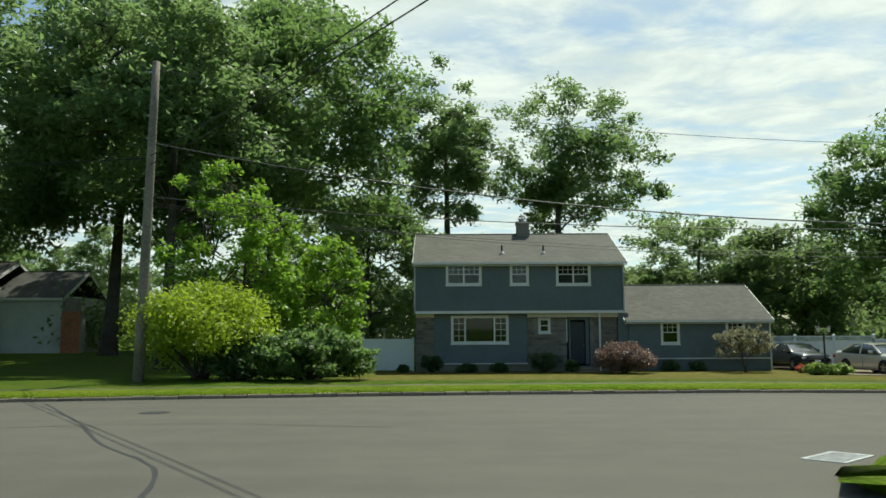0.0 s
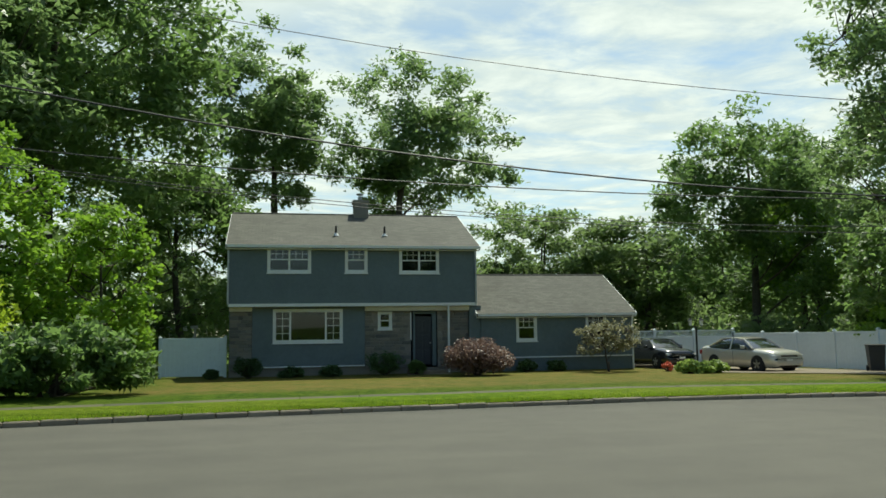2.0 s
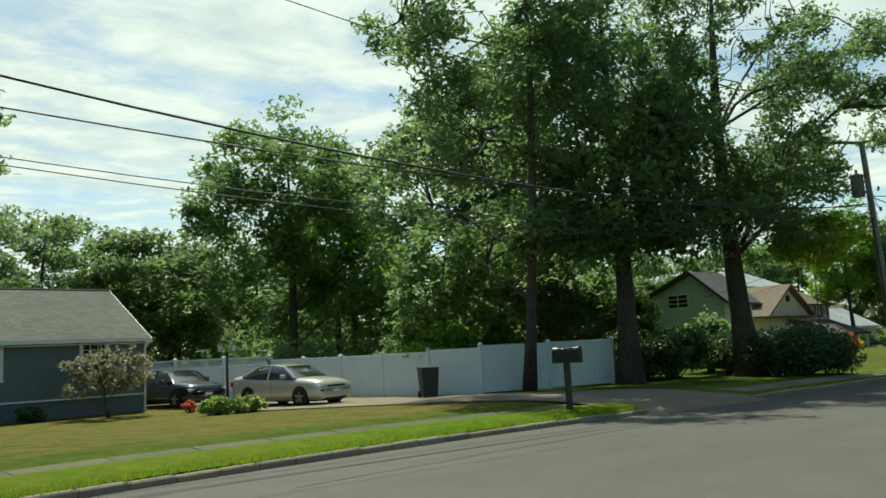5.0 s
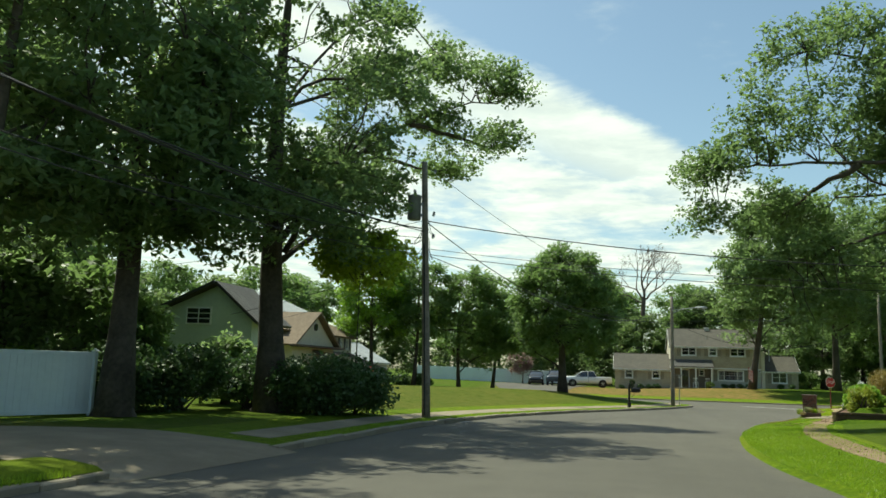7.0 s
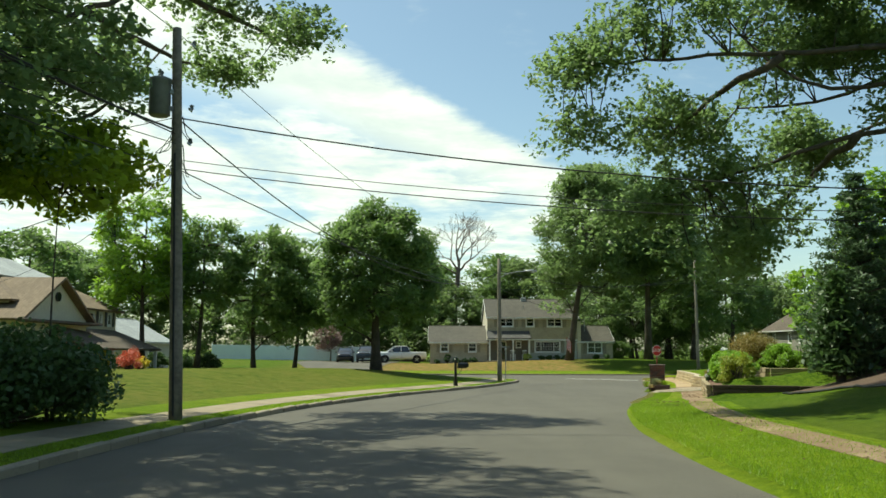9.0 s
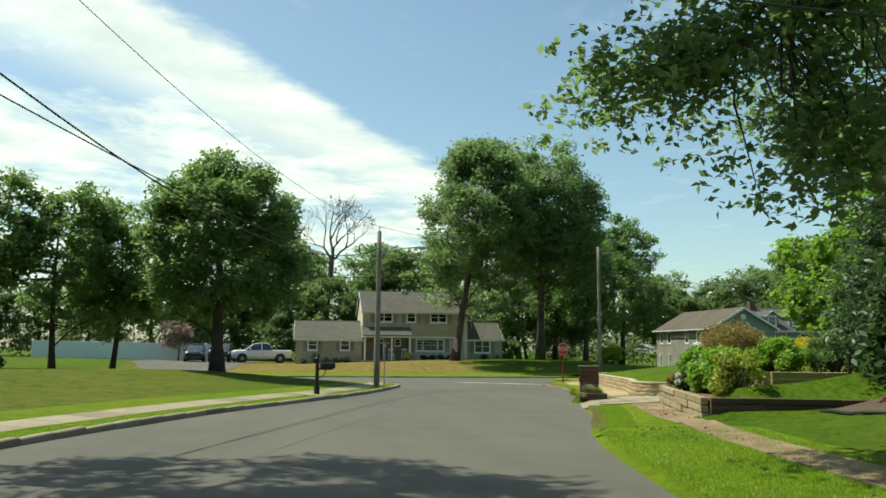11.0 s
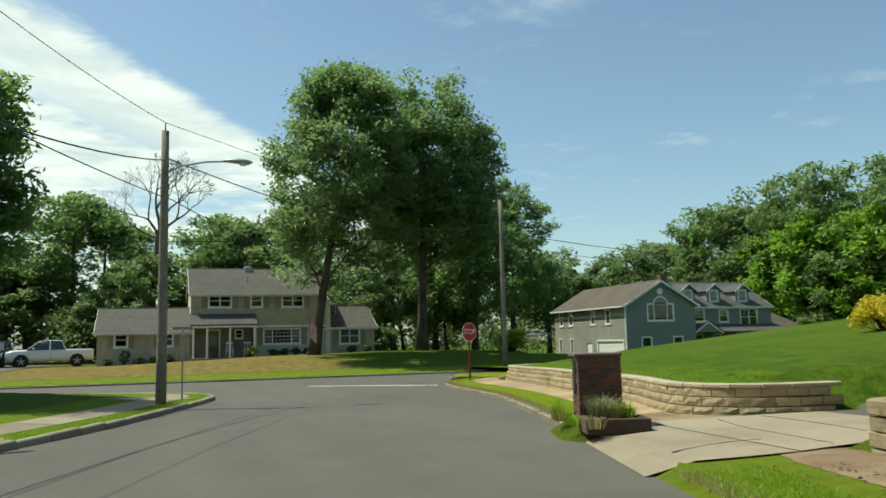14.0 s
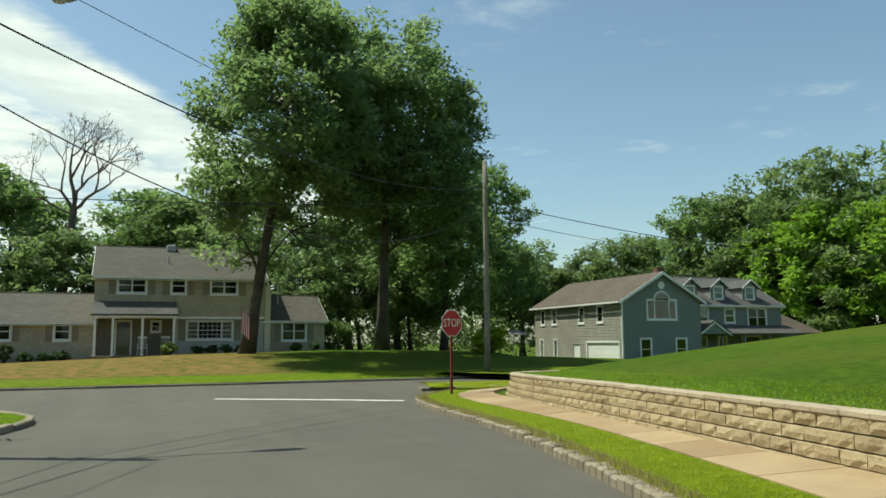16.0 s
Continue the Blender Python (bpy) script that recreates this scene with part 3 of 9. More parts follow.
def land(x, y, sd=None, lip=0.0, mound=True):
    x, y = np.asarray(x, float), np.asarray(y, float)
    if sd is None:
        sd = road_distance(x, y)
    g = road_level(x)
    z = g + 0.11 + 0.13 * sstep(sd / 3.0)
    north = y > np.interp(x, [-120, 0, 40, 80, 120], [10, 19, 18, 8, 8])
    # the blue house's lawn sinks a little towards the house
    z = np.where(north & (x < 32), z + (-0.22 - z) * sstep((y - 27) / 14), z)
    z = np.where(north & (x < -6), z + 1.0 * sstep((y - 30) / 20) * sstep((-6 - x) / 8), z)
    # lawns east of it rise gently
    z = np.where(north & (x >= 32) & (x < 88), z + (0.72 * sstep((sd - 2) / 9)) * sstep((x - 36) / 14) , z)
    z = np.where(north & (x >= 88), z, z)
    far = x > 88
    zt = np.interp(y, [-40, -12, -1.5, 8, 12.4, 19, 30, 60], [-0.9, 0.1, 0.28, 0.12, -0.08, -0.33, -0.25, 0.2])
    z = np.where(far, z + (zt - z) * sstep((sd - 1.0) / 14), z)
    # the south bank
    south = (~north) & (x > 4) & (x < 57.3)
    bank = 2.3 * sstep((sd - 2.8) / 11.5) * sstep((x - 14) / 12) * (1 - sstep((x - 46.5) / 5.0))
    z = np.where(south, z + bank, z)
    yard = (~north) & (x >= 46) & (x < 54)
    z = np.where(yard, z + 0.62 * sstep((sd - 2.7) / 0.3) * sstep((54 - x) / 0.4) * sstep((x - 46.9) / 0.7), z)
    # the mound behind the block wall
    d = above_wall(x, y) if mound else np.zeros(x.shape)
    rise = 0.43 * sstep((d - lip) / (0.5 if lip else 0.15)) + 2.65 * np.clip((d - 0.4) / 27, 0, 1) ** 0.9 + 0.3 * sstep((d - 14) / 30)
    drop = 1 - sstep((x - 84) / 17)
    back = np.where(x > 84, 0.0, 1.0)
    z = np.where((d > 0) & (x < 79), z + rise, z)
    z = np.where((d > 0) & (x >= 79) & (x < 89), z + rise * 0.9 * drop, z)
    gh = (y < -12) & (x > 83)
    z = np.where(gh & (x > 89), z + 1.6 * sstep((-14 - y) / 10) * drop - 0.25 * sstep((x - 96) / 8), z)
    return z


def at(x, y):
    return float(land(np.array([x]), np.array([y]))[0])


def lawn_sheet():
    def cuts(lo, a, b, hi, fine):
        return np.concatenate([np.linspace(lo, a, 26)[:-1], np.arange(a, b, fine), np.linspace(b, hi, 26)])
    xs, ys = cuts(-900, -34, 122, 1100, 0.7), cuts(-900, -46, 62, 1000, 0.7)
    X, Y = np.meshgrid(xs, ys, indexing="ij")
    sd = road_distance(X, Y)
    Z = land(X, Y, sd, 0.9)
    Z = Z - 0.03 * (1 - sstep((sd - 2.0) / 1.2)) - 0.35 * (1 - sstep((sd - 0.3) / 1.0))
    Z = np.where((np.abs(X) > 200) | (np.abs(Y) > 200), -0.6, Z)
    d = above_wall(X, Y)
    verts = np.stack([X.ravel(), Y.ravel(), Z.ravel()], 1)
    I = np.arange(X.size).reshape(X.shape)
    quads = np.stack([I[:-1, :-1], I[1:, :-1], I[1:, 1:], I[:-1, 1:]], -1).reshape(-1, 4)
    me = array_mesh("ground", verts, quads, M["grass"])
    dry = me.attributes.new("dry", "FLOAT", "POINT")
    v = 1.0 * sstep((X - 92) / 4) * sstep((Y - 1) / 5) * (1 - sstep((Y - 26) / 10)) * (1 - sstep((X - 112) / 4))
    v += 0.6 * sstep((Y - 26.5) / 1.5) * (1 - sstep((X - 24) / 4)) * sstep((X + 6) / 4) * (1 - sstep((Y - 46) / 4))
    v += 0.26 * sstep((X - 38) / 6) * (1 - sstep((X - 84) / 3)) * sstep((Y - 19) / 4) * (1 - sstep((Y - 60) / 6))
    dry.data.foreach_set("value", v.ravel().astype(np.float32))
    me.polygons.foreach_set("use_smooth", [True] * len(me.polygons))
    tagged(new("ground", me), "mown lawn ground, green with dry straw-coloured patches", "lawn", kind="structure")


def road_sheet():
    xs, ys = np.arange(-120, 141, 1.5), np.arange(-120, 141, 1.5)
    X, Y = np.meshgrid(xs, ys, indexing="ij")
    sd = road_distance(X, Y)
    verts = np.stack([X.ravel(), Y.ravel(), road_level(X).ravel()], 1)
    I = np.arange(X.size).reshape(X.shape)
    quads = np.stack([I[:-1, :-1], I[1:, :-1], I[1:, 1:], I[:-1, 1:]], -1).reshape(-1, 4)
    near = np.min(sd.ravel()[quads], 1) < 0.1
    me = array_mesh("road", verts, quads[near], M["asphalt"])
    tagged(new("road", me), "grey worn asphalt road with tar seams", "road", kind="structure")


def strip(line, offsets, lift):
    """A band along a line: one row of vertices for each offset, on the land plus lift."""
    rows = []
    for o, up in zip(offsets, lift):
        p = offset_line(line, o)
        z = land(p[:, 0], p[:, 1], np.maximum(o, 0) * np.ones(len(p)) if isinstance(o, (int, float)) else None) + up
        rows.append(np.column_stack([p, z]))
    k, n_ = len(rows), len(line)
    verts = np.vstack(rows)
    I = np.arange(k * n_).reshape(k, n_)
    quads = np.stack([I[:-1, :-1], I[:-1, 1:], I[1:, 1:], I[1:, :-1]], -1).reshape(-1, 4)
    return verts, quads


def verge(line, side, name, out=3.4, mound=True, hump=0.0, lip=False, mat="verge"):
    offs = [0.1] + [out * k for k in (0.15, 0.3, 0.47, 0.68, 0.88, 1.0)]
    v, q = strip(line, [side * o for o in offs], [0.0, 0.012, 0.012, 0.012, 0.012, 0.006, -0.03])
    # height by true distance
    p = v[:, :2]
    n_ = len(line)
    for i, o in enumerate(offs):
        sl = slice(i * n_, (i + 1) * n_)
        v[sl, 2] = land(v[sl, 0], v[sl, 1], np.full(n_, o), 0.0, mound) + [0.0, 0.012, 0.012, 0.012, 0.012, 0.006, -0.03][i] + hump * (0.0, 0.5, 0.8, 1.0, 1.0, 0.8, 0.0)[i]
    if lip:
        edge = offset_line(line, side * -0.03)
        v[:n_, 0], v[:n_, 1], v[:n_, 2] = edge[:, 0], edge[:, 1], road_level(edge[:, 0]) - 0.02
    if side < 0:
        q = q[:, ::-1]
    me = array_mesh(name, v, q, M[mat])
    dry = me.attributes.new("dry", "FLOAT", "POINT")
    dry.data.foreach_set("value", np.full(len(v), 0.05, np.float32))
    me.polygons.foreach_set("use_smooth", [True] * len(me.polygons))
    tagged(new(name, me), "bright green grass verge along the kerb", "verge", kind="structure")


def near_part(line, x0, x1, y0=-30, y1=60):
    keep = (line[:, 0] > x0) & (line[:, 0] < x1) & (line[:, 1] > y0) & (line[:, 1] < y1)
    return line[keep]


lawn_sheet()
road_sheet()
def mound_edge():
    """The strip of lawn just behind the block wall."""
    line = WALL
    offs = [-0.16, -0.5, -1.0, -1.6, -2.4]
    rows = []
    for i, o in enumerate(offs):
        p = offset_line(line, o)
        flat = wall_top(p[:, 0]) - 0.035
        true = road_level(p[:, 0]) + 0.24 + 0.43 + 2.65 * np.clip((-o - 0.4) / 27, 0, 1) ** 0.9
        k = i / (len(offs) - 1)
        z = flat * (1 - k) + true * k + (0.015 if i < 4 else -0.12)
        rows.append(np.column_stack([p, z]))
    n_ = len(line)
    I = np.arange(len(offs) * n_).reshape(len(offs), n_)
    quads = np.stack([I[:-1, :-1], I[1:, :-1], I[1:, 1:], I[:-1, 1:]], -1).reshape(-1, 4)
    me = array_mesh("mound_edge", np.vstack(rows), quads, M["grass"])
    me.polygons.foreach_set("use_smooth", [True] * len(me.polygons))
    tagged(new("mound_edge", me), "green lawn behind the block retaining wall", "lawn", kind="structure")


mound_edge()
verge(near_part(NORTH, -40, 20.9), 1, "verge_north_west", 1.36, hump=0.085)
verge(near_part(NORTH, 24.9, 90), 1, "verge_north_east")
verge(near_part(SOUTH, -10, 14.0), -1, "verge_west_corner", 1.5, lip=True)
verge(near_part(SOUTH, 13.5, 45.9), -1, "verge_south", lip=True)
verge(near_part(SOUTH, 45.3, 55.0), -1, "verge_timber", 2.1, lip=True)
verge(near_part(SOUTH, 59.2, 90), -1, "verge_corner", 2.1, False, mat="verge_lime")
verge(near_part(EAST, 80, 100), -1, "verge_east")
verge(near_part(WEST, -40, 0), -1, "verge_west")


def resample(line, step):
    seg = np.linalg.norm(np.diff(line, axis=0), axis=1)
    s = np.concatenate([[0], np.cumsum(seg)])
    n_ = max(2, int(s[-1] / step) + 1)
    t = np.linspace(0, s[-1], n_)
    return np.column_stack([np.interp(t, s, line[:, 0]), np.interp(t, s, line[:, 1])])


def kerb(name, line, side, step, label, height=0.13, rough=0.012, limit=300):
    """A kerb of single stones set end to end; those past the limit are one mesh."""
    home = tagged(new(name), label, "kerb", kind="structure")
    pts = resample(line, step)
    rng = random.Random(len(pts))
    rest = Shape()
    for i, (a, b) in enumerate(zip(pts[:-1], pts[1:])):
        c, d = (a + b) / 2, b - a
        ln, ang = np.linalg.norm(d), math.atan2(d[1], d[0])
        z = float(road_level(c[0]))
        m = Matrix.Translation((c[0], c[1], z)) @ Matrix.Rotation(ang + rng.uniform(-rough, rough) * 2, 4, "Z") @ Matrix.Rotation(rng.uniform(-rough, rough), 4, "X")
        up = height + rng.uniform(-rough, rough)
        y0, y1 = (-0.03, 0.15) if side > 0 else (-0.15, 0.03)
        s = Shape().soft_box((-ln / 2 + 0.006, y0 + rng.uniform(-rough, rough), -0.25), (ln / 2 - 0.006, y1, up), 0.022)
        if i < limit:
            ob = part("kerb_stone", s, "kerb", home)
            ob.matrix_basis = m
        else:
            rest.add([m @ Vector(q) for q in s.v], s.f)
    if rest.v:
        tagged(part("kerb_stones", rest, "kerb", home), kind="stuff")


def walk_slabs(name, line, width, step, label, mat="concrete", lift=0.02, hole=(), mound=True):
    home = tagged(new(name), label, "pavement", kind="structure")
    pts = resample(line, step)
    rng = random.Random(7)
    for a, b in zip(pts[:-1], pts[1:]):
        c, d = (a + b) / 2, b - a
        if any(x0 < c[0] < x1 for x0, x1 in hole):
            continue
        u = d / np.linalg.norm(d)
        nrm = np.array([-u[1], u[0]]) * width / 2
        q0, q1 = a + u * 0.008, b - u * 0.008
        corners = [q0 - nrm, q1 - nrm, q1 + nrm, q0 + nrm]
        zs = [(at(*q) if mound else float(land(q[:1], q[1:], np.maximum(road_distance(q[:1], q[1:]), 0), 0.0, False)[0]) + 0.008) + lift + rng.uniform(-0.004, 0.004) for q in corners]
        top = [(q[0], q[1], z) for q, z in zip(corners, zs)]
        part("slab", Shape().slab(top, 0.12), mat, home)


def patch(name, outline, mat, label, category, lift=0.02, cell=0.6, kind="structure"):
    """A sheet that lies on the land inside an outline."""
    o = np.array(outline, float)
    xs = np.arange(o[:, 0].min(), o[:, 0].max() + cell, cell)
    ys = np.arange(o[:, 1].min(), o[:, 1].max() + cell, cell)
    bm = bmesh.new()
    vs = [bm.verts.new((x, y, 0)) for x, y in o]
    bm.faces.new(vs)
    for x in xs[1:-1]:
        bmesh.ops.bisect_plane(bm, geom=bm.verts[:] + bm.edges[:] + bm.faces[:], plane_co=(x, 0, 0), plane_no=(1, 0, 0))
    for y in ys[1:-1]:
        bmesh.ops.bisect_plane(bm, geom=bm.verts[:] + bm.edges[:] + bm.faces[:], plane_co=(0, y, 0), plane_no=(0, 1, 0))
    bm.verts.ensure_lookup_table()
    X, Y = np.array([v.co.x for v in bm.verts]), np.array([v.co.y for v in bm.verts])
    sd = road_distance(X, Y)
    Z = land(X, Y, np.maximum(sd, 0)) + lift
    Z = np.where(sd < 0.25, np.minimum(Z, road_level(X) + 0.006 + 0.144 * np.clip((sd + 0.05) / 0.34, 0, 1)), Z)
    for v, z in zip(bm.verts, Z):
        v.co.z = z
    bmesh.ops.recalc_face_normals(bm, faces=bm.faces)
    if bm.faces and bm.faces[0].normal.z < 0:
        bmesh.ops.reverse_faces(bm, faces=bm.faces)
    me = bpy.data.meshes.new(name)
    bm.to_mesh(me)
    bm.free()
    me.materials.append(M[mat])
    return tagged(new(name, me), label, category, kind=kind)

# ---- houses ----
def wall_cells(x0, x1, z0, z1, holes):
    xs = sorted({x0, x1, *[min(max(v, x0), x1) for h in holes for v in (h[0], h[2])]})
    zs = sorted({z0, z1, *[min(max(v, z0), z1) for h in holes for v in (h[1], h[3])]})
    for a, b in zip(xs[:-1], xs[1:]):
        for c, d in zip(zs[:-1], zs[1:]):
            mx, mz = (a + b) / 2, (c + d) / 2
            if not any(h[0] < mx < h[2] and h[1] < mz < h[3] for h in holes):
                yield a, c, b, d


def siding_wall(parent, m, x0, x1, z0, z1, mat, holes=(), course=0.11, gable=None, name="wall", label="", lap=0.018):
    """A wall in the plane y=0 of m, facing -y, with lapped boards and holes cut through. gable: (peak x, peak z)."""
    s = Shape()
    for a, c, b, d in wall_cells(x0, x1, z0, z1, holes):
        s.box((a, 0.02, c), (b, 0.16, d), m)
    if gable:
        s.prism([(x0, z1), (x1, z1), gable], 0.02, 0.16, m)
    top = gable[1] if gable else z1
    n_ = int((top - z0) / course) + 1
    for i in range(n_):
        c, d = z0 + i * course, min(z0 + (i + 1) * course, top)
        a, b = x0, x1
        if gable and d > z1:
            f = (d - z1) / (gable[1] - z1)
            a, b = x0 + (gable[0] - x0) * f, x1 + (gable[0] - x1) * f
        if d - c < 0.02 or b - a < 0.05:
            continue
        cuts = sorted([h for h in holes if h[1] < d - 0.01 and h[3] > c + 0.01])
        x = a
        spans = []
        for h in cuts:
            if h[0] > x:
                spans.append((x, h[0]))
            x = max(x, h[2])
        if x < b:
            spans.append((x, b))
        for u, v in spans:
            p = [(u, -lap, c), (v, -lap, c), (v, 0.02, c), (u, 0.02, c), (u, -0.002, d), (v, -0.002, d), (v, 0.02, d), (u, 0.02, d)]
            s.add([m @ Vector(q) for q in p], [(3, 2, 1, 0), (4, 5, 6, 7), (0, 1, 5, 4), (1, 2, 6, 5), (3, 0, 4, 7)])
    return part(name, s, mat, parent, label)


def window(parent, m, x0, z0, x1, z1, lights=1, muntin=(2, 2), trim=0.1, top_only=True, sashes=True, curtain=0.0, shutters=0.0):
    """A window of one or more double-hung lights in the plane y=0 of m."""
    win = new("window")
    win.parent = parent
    win.matrix_basis = m
    I = Matrix.Identity(4)
    t = trim
    f = Shape()
    f.box((x0, -0.035, z0), (x0 + t, 0.05, z1)).box((x1 - t, -0.035, z0), (x1, 0.05, z1))
    f.box((x0 + t, -0.035, z1 - t), (x1 - t, 0.05, z1)).box((x0 + t, -0.05, z0), (x1 - t, 0.05, z0 + t))
    part("window_frame", f, "white", win)
    ix0, ix1, iz0, iz1 = x0 + t, x1 - t, z0 + t, z1 - t
    ws = lights if isinstance(lights, (list, tuple)) else [1] * lights
    total, x = sum(ws), ix0
    for k, w in enumerate(ws):
        a, b = x, x + (ix1 - ix0) * w / total
        x = b
        s = Shape()
        e = 0.045
        if k:
            s.box((a - 0.035, -0.03, iz0), (a + 0.035, 0.05, iz1))
        mid = (iz0 + iz1) / 2
        s.box((a, 0.0, iz0), (a + e, 0.04, iz1)).box((b - e, 0.0, iz0), (b, 0.04, iz1))
        s.box((a + e, 0.0, iz1 - e), (b - e, 0.04, iz1)).box((a + e, 0.0, iz0), (b - e, 0.04, iz0 + e))
        if sashes and w <= 1.2:
            s.box((a + e, -0.006, mid - 0.025), (b - e, 0.04, mid + 0.025))
        if muntin and (w <= 1.2 or muntin[0] > 3):
            nx, nz = muntin
            lo = mid if (top_only and sashes) else iz0
            for i in range(1, nx):
                q = a + (b - a) * i / nx
                s.box((q - 0.011, 0.004, lo), (q + 0.011, 0.03, iz1 - e))
            for i in range(1, nz):
                q = lo + (iz1 - lo) * i / nz
                s.box((a + e, 0.004, q - 0.011), (b - e, 0.03, q + 0.011))
        part("sash", s, "white", win)
        pane = part("pane", Shape().box((a + e, 0.016, iz0 + e), (b - e, 0.022, iz1 - e)), "glass", win)
        pane.visible_shadow = False
        if curtain:
            c = Shape()
            n_ = 8
            for i in range(n_):
                u, v = a + (b - a) * i / n_, a + (b - a) * (i + 1) / n_
                yy = 0.2 + (0.03 if i % 2 else 0.0)
                c.box((u, yy, iz1 - (iz1 - iz0) * curtain), (v, yy + 0.02, iz1))
            part("curtain", c, "curtain", win)
    part("sill", Shape().box((x0 - 0.03, -0.08, z0 - 0.04), (x1 + 0.03, 0.02, z0)), "white", win)
    if shutters:
        for a in (x0 - shutters - 0.02, x1 + 0.02):
            sh = Shape().box((a, -0.045, z0), (a + 0.05, -0.018, z1)).box((a + shutters - 0.05, -0.045, z0), (a + shutters, -0.018, z1))
            k = 0
            z = z0
            while z < z1 - 0.03:
                sh.box((a + 0.05, -0.04, z), (a + shutters - 0.05, -0.018, z + 0.045))
                z += 0.06
            part("shutter", sh, "tan_shutter", win, "louvred shutter")
    return win


def hole(x0, z0, x1, z1, t=0.05):
    return (x0 + t, z0 + t, x1 - t, z1 - t)


def gable_roof(parent, x0, x1, y0, y1, ze, zr, mat, over=0.3, rake=0.2, thick=0.14, name="roof", trim="white"):
    """A roof whose ridge runs along x."""
    ym = (y0 + y1) / 2
    k = (zr - ze) / (ym - y0)
    a, b = x0 - rake, x1 + rake
    zo = ze - k * over
    s = Shape()
    s.slab([(a, y0 - over, zo), (b, y0 - over, zo), (b, ym, zr), (a, ym, zr)], thick)
    s.slab([(b, y1 + over, zo), (a, y1 + over, zo), (a, ym, zr), (b, ym, zr)], thick)
    roof = part(name, s, mat, parent)
    g = Shape().box((a + 0.03, y0 - over - 0.11, zo - 0.13), (b - 0.03, y0 - over - 0.012, zo - 0.012))
    g.box((a + 0.02, y0 - over + 0.05, zo - 0.2), (b - 0.02, y0 + 0.02, zo - 0.16))
    part("gutter", g, trim, roof, "white gutter and soffit")
    for x, w in ((a, -0.025), (b, 0.025)):
        lo, hi = min(x, x + w), max(x, x + w)
        f = Shape()
        for ya, yb in ((y0 - over, ym), (y1 + over, ym)):
            f.slab([(lo, ya, zo - 0.004), (hi, ya, zo - 0.004), (hi, yb, zr - 0.004), (lo, yb, zr - 0.004)] if ya < yb else [(hi, ya, zo - 0.004), (lo, ya, zo - 0.004), (lo, yb, zr - 0.004), (hi, yb, zr - 0.004)], 0.2)
        part("bargeboard", f, trim, roof)
    part("ridge_cap", Shape().tube([(a + 0.02, ym, zr + 0.005), (b - 0.02, ym, zr + 0.005)], 0.05, 6), mat, roof)
    return roof


def closed_box(parent, x0, x1, y0, y1, z0, z1, mat, name="wall", front=False):
    """The sides and back of a house body, and an added near-black wall and ceiling for the dimness inside."""
    s = Shape()
    if front:
        s.box((x0, y0, z0), (x1, y0 + 0.15, z1))
    s.box((x0, y0 + 0.16, z0), (x0 + 0.15, y1 - 0.15, z1)).box((x1 - 0.15, y0 + 0.16, z0), (x1, y1 - 0.15, z1)).box((x0, y1 - 0.15, z0), (x1, y1, z1))
    part(name, s, mat, parent)
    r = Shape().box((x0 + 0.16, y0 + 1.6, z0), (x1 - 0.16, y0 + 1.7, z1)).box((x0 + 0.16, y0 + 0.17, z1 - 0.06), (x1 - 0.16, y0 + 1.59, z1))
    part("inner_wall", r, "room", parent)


def end_gable(parent, x, y0, y1, ze, zr, mat, face):
    """The triangle of wall under the roof at one end."""
    s = Shape()
    t = 0.15 * face
    ym = (y0 + y1) / 2
    p = [(x, y0, ze), (x, y1, ze), (x, ym, zr - 0.1), (x - t, y0, ze), (x - t, y1, ze), (x - t, ym, zr - 0.1)]
    f = [(0, 1, 2), (5, 4, 3), (0, 3, 4, 1), (1, 4, 5, 2), (2, 5, 3, 0)]
    part("gable_wall", s.add(p, f), mat, parent)


def stone_face(parent, m, x0, x1, z0, z1, holes, seed, mat="stone", name="stone", course=0.14, width=(0.22, 0.5)):
    """A veneer of single stones in uneven courses."""
    rng = random.Random(seed)
    home = part("stone_veneer", Shape(), mat, parent)
    for a, c, b, d in wall_cells(x0, x1, z0, z1, holes):
        part("mortar", Shape().box((a, 0.0, c), (b, 0.03, d), m), "mortar", home)
    z = z0
    while z < z1 - 0.05:
        h = min(course * rng.uniform(0.75, 1.3), z1 - z)
        x = x0
        while x < x1 - 0.03:
            w = min(rng.uniform(*width), x1 - x)
            if x1 - x - w < 0.1:
                w = x1 - x
            if not any(q[0] < x + w - 0.02 and q[2] > x + 0.02 and q[1] < z + h - 0.02 and q[3] > z + 0.02 for q in holes):
                part(name, Shape().soft_box((x + 0.007, -0.03 - rng.uniform(0, 0.025), z + 0.007), (x + w - 0.007, 0.01, z + h - 0.007), 0.014, m), mat, home)
            x += w
        z += h


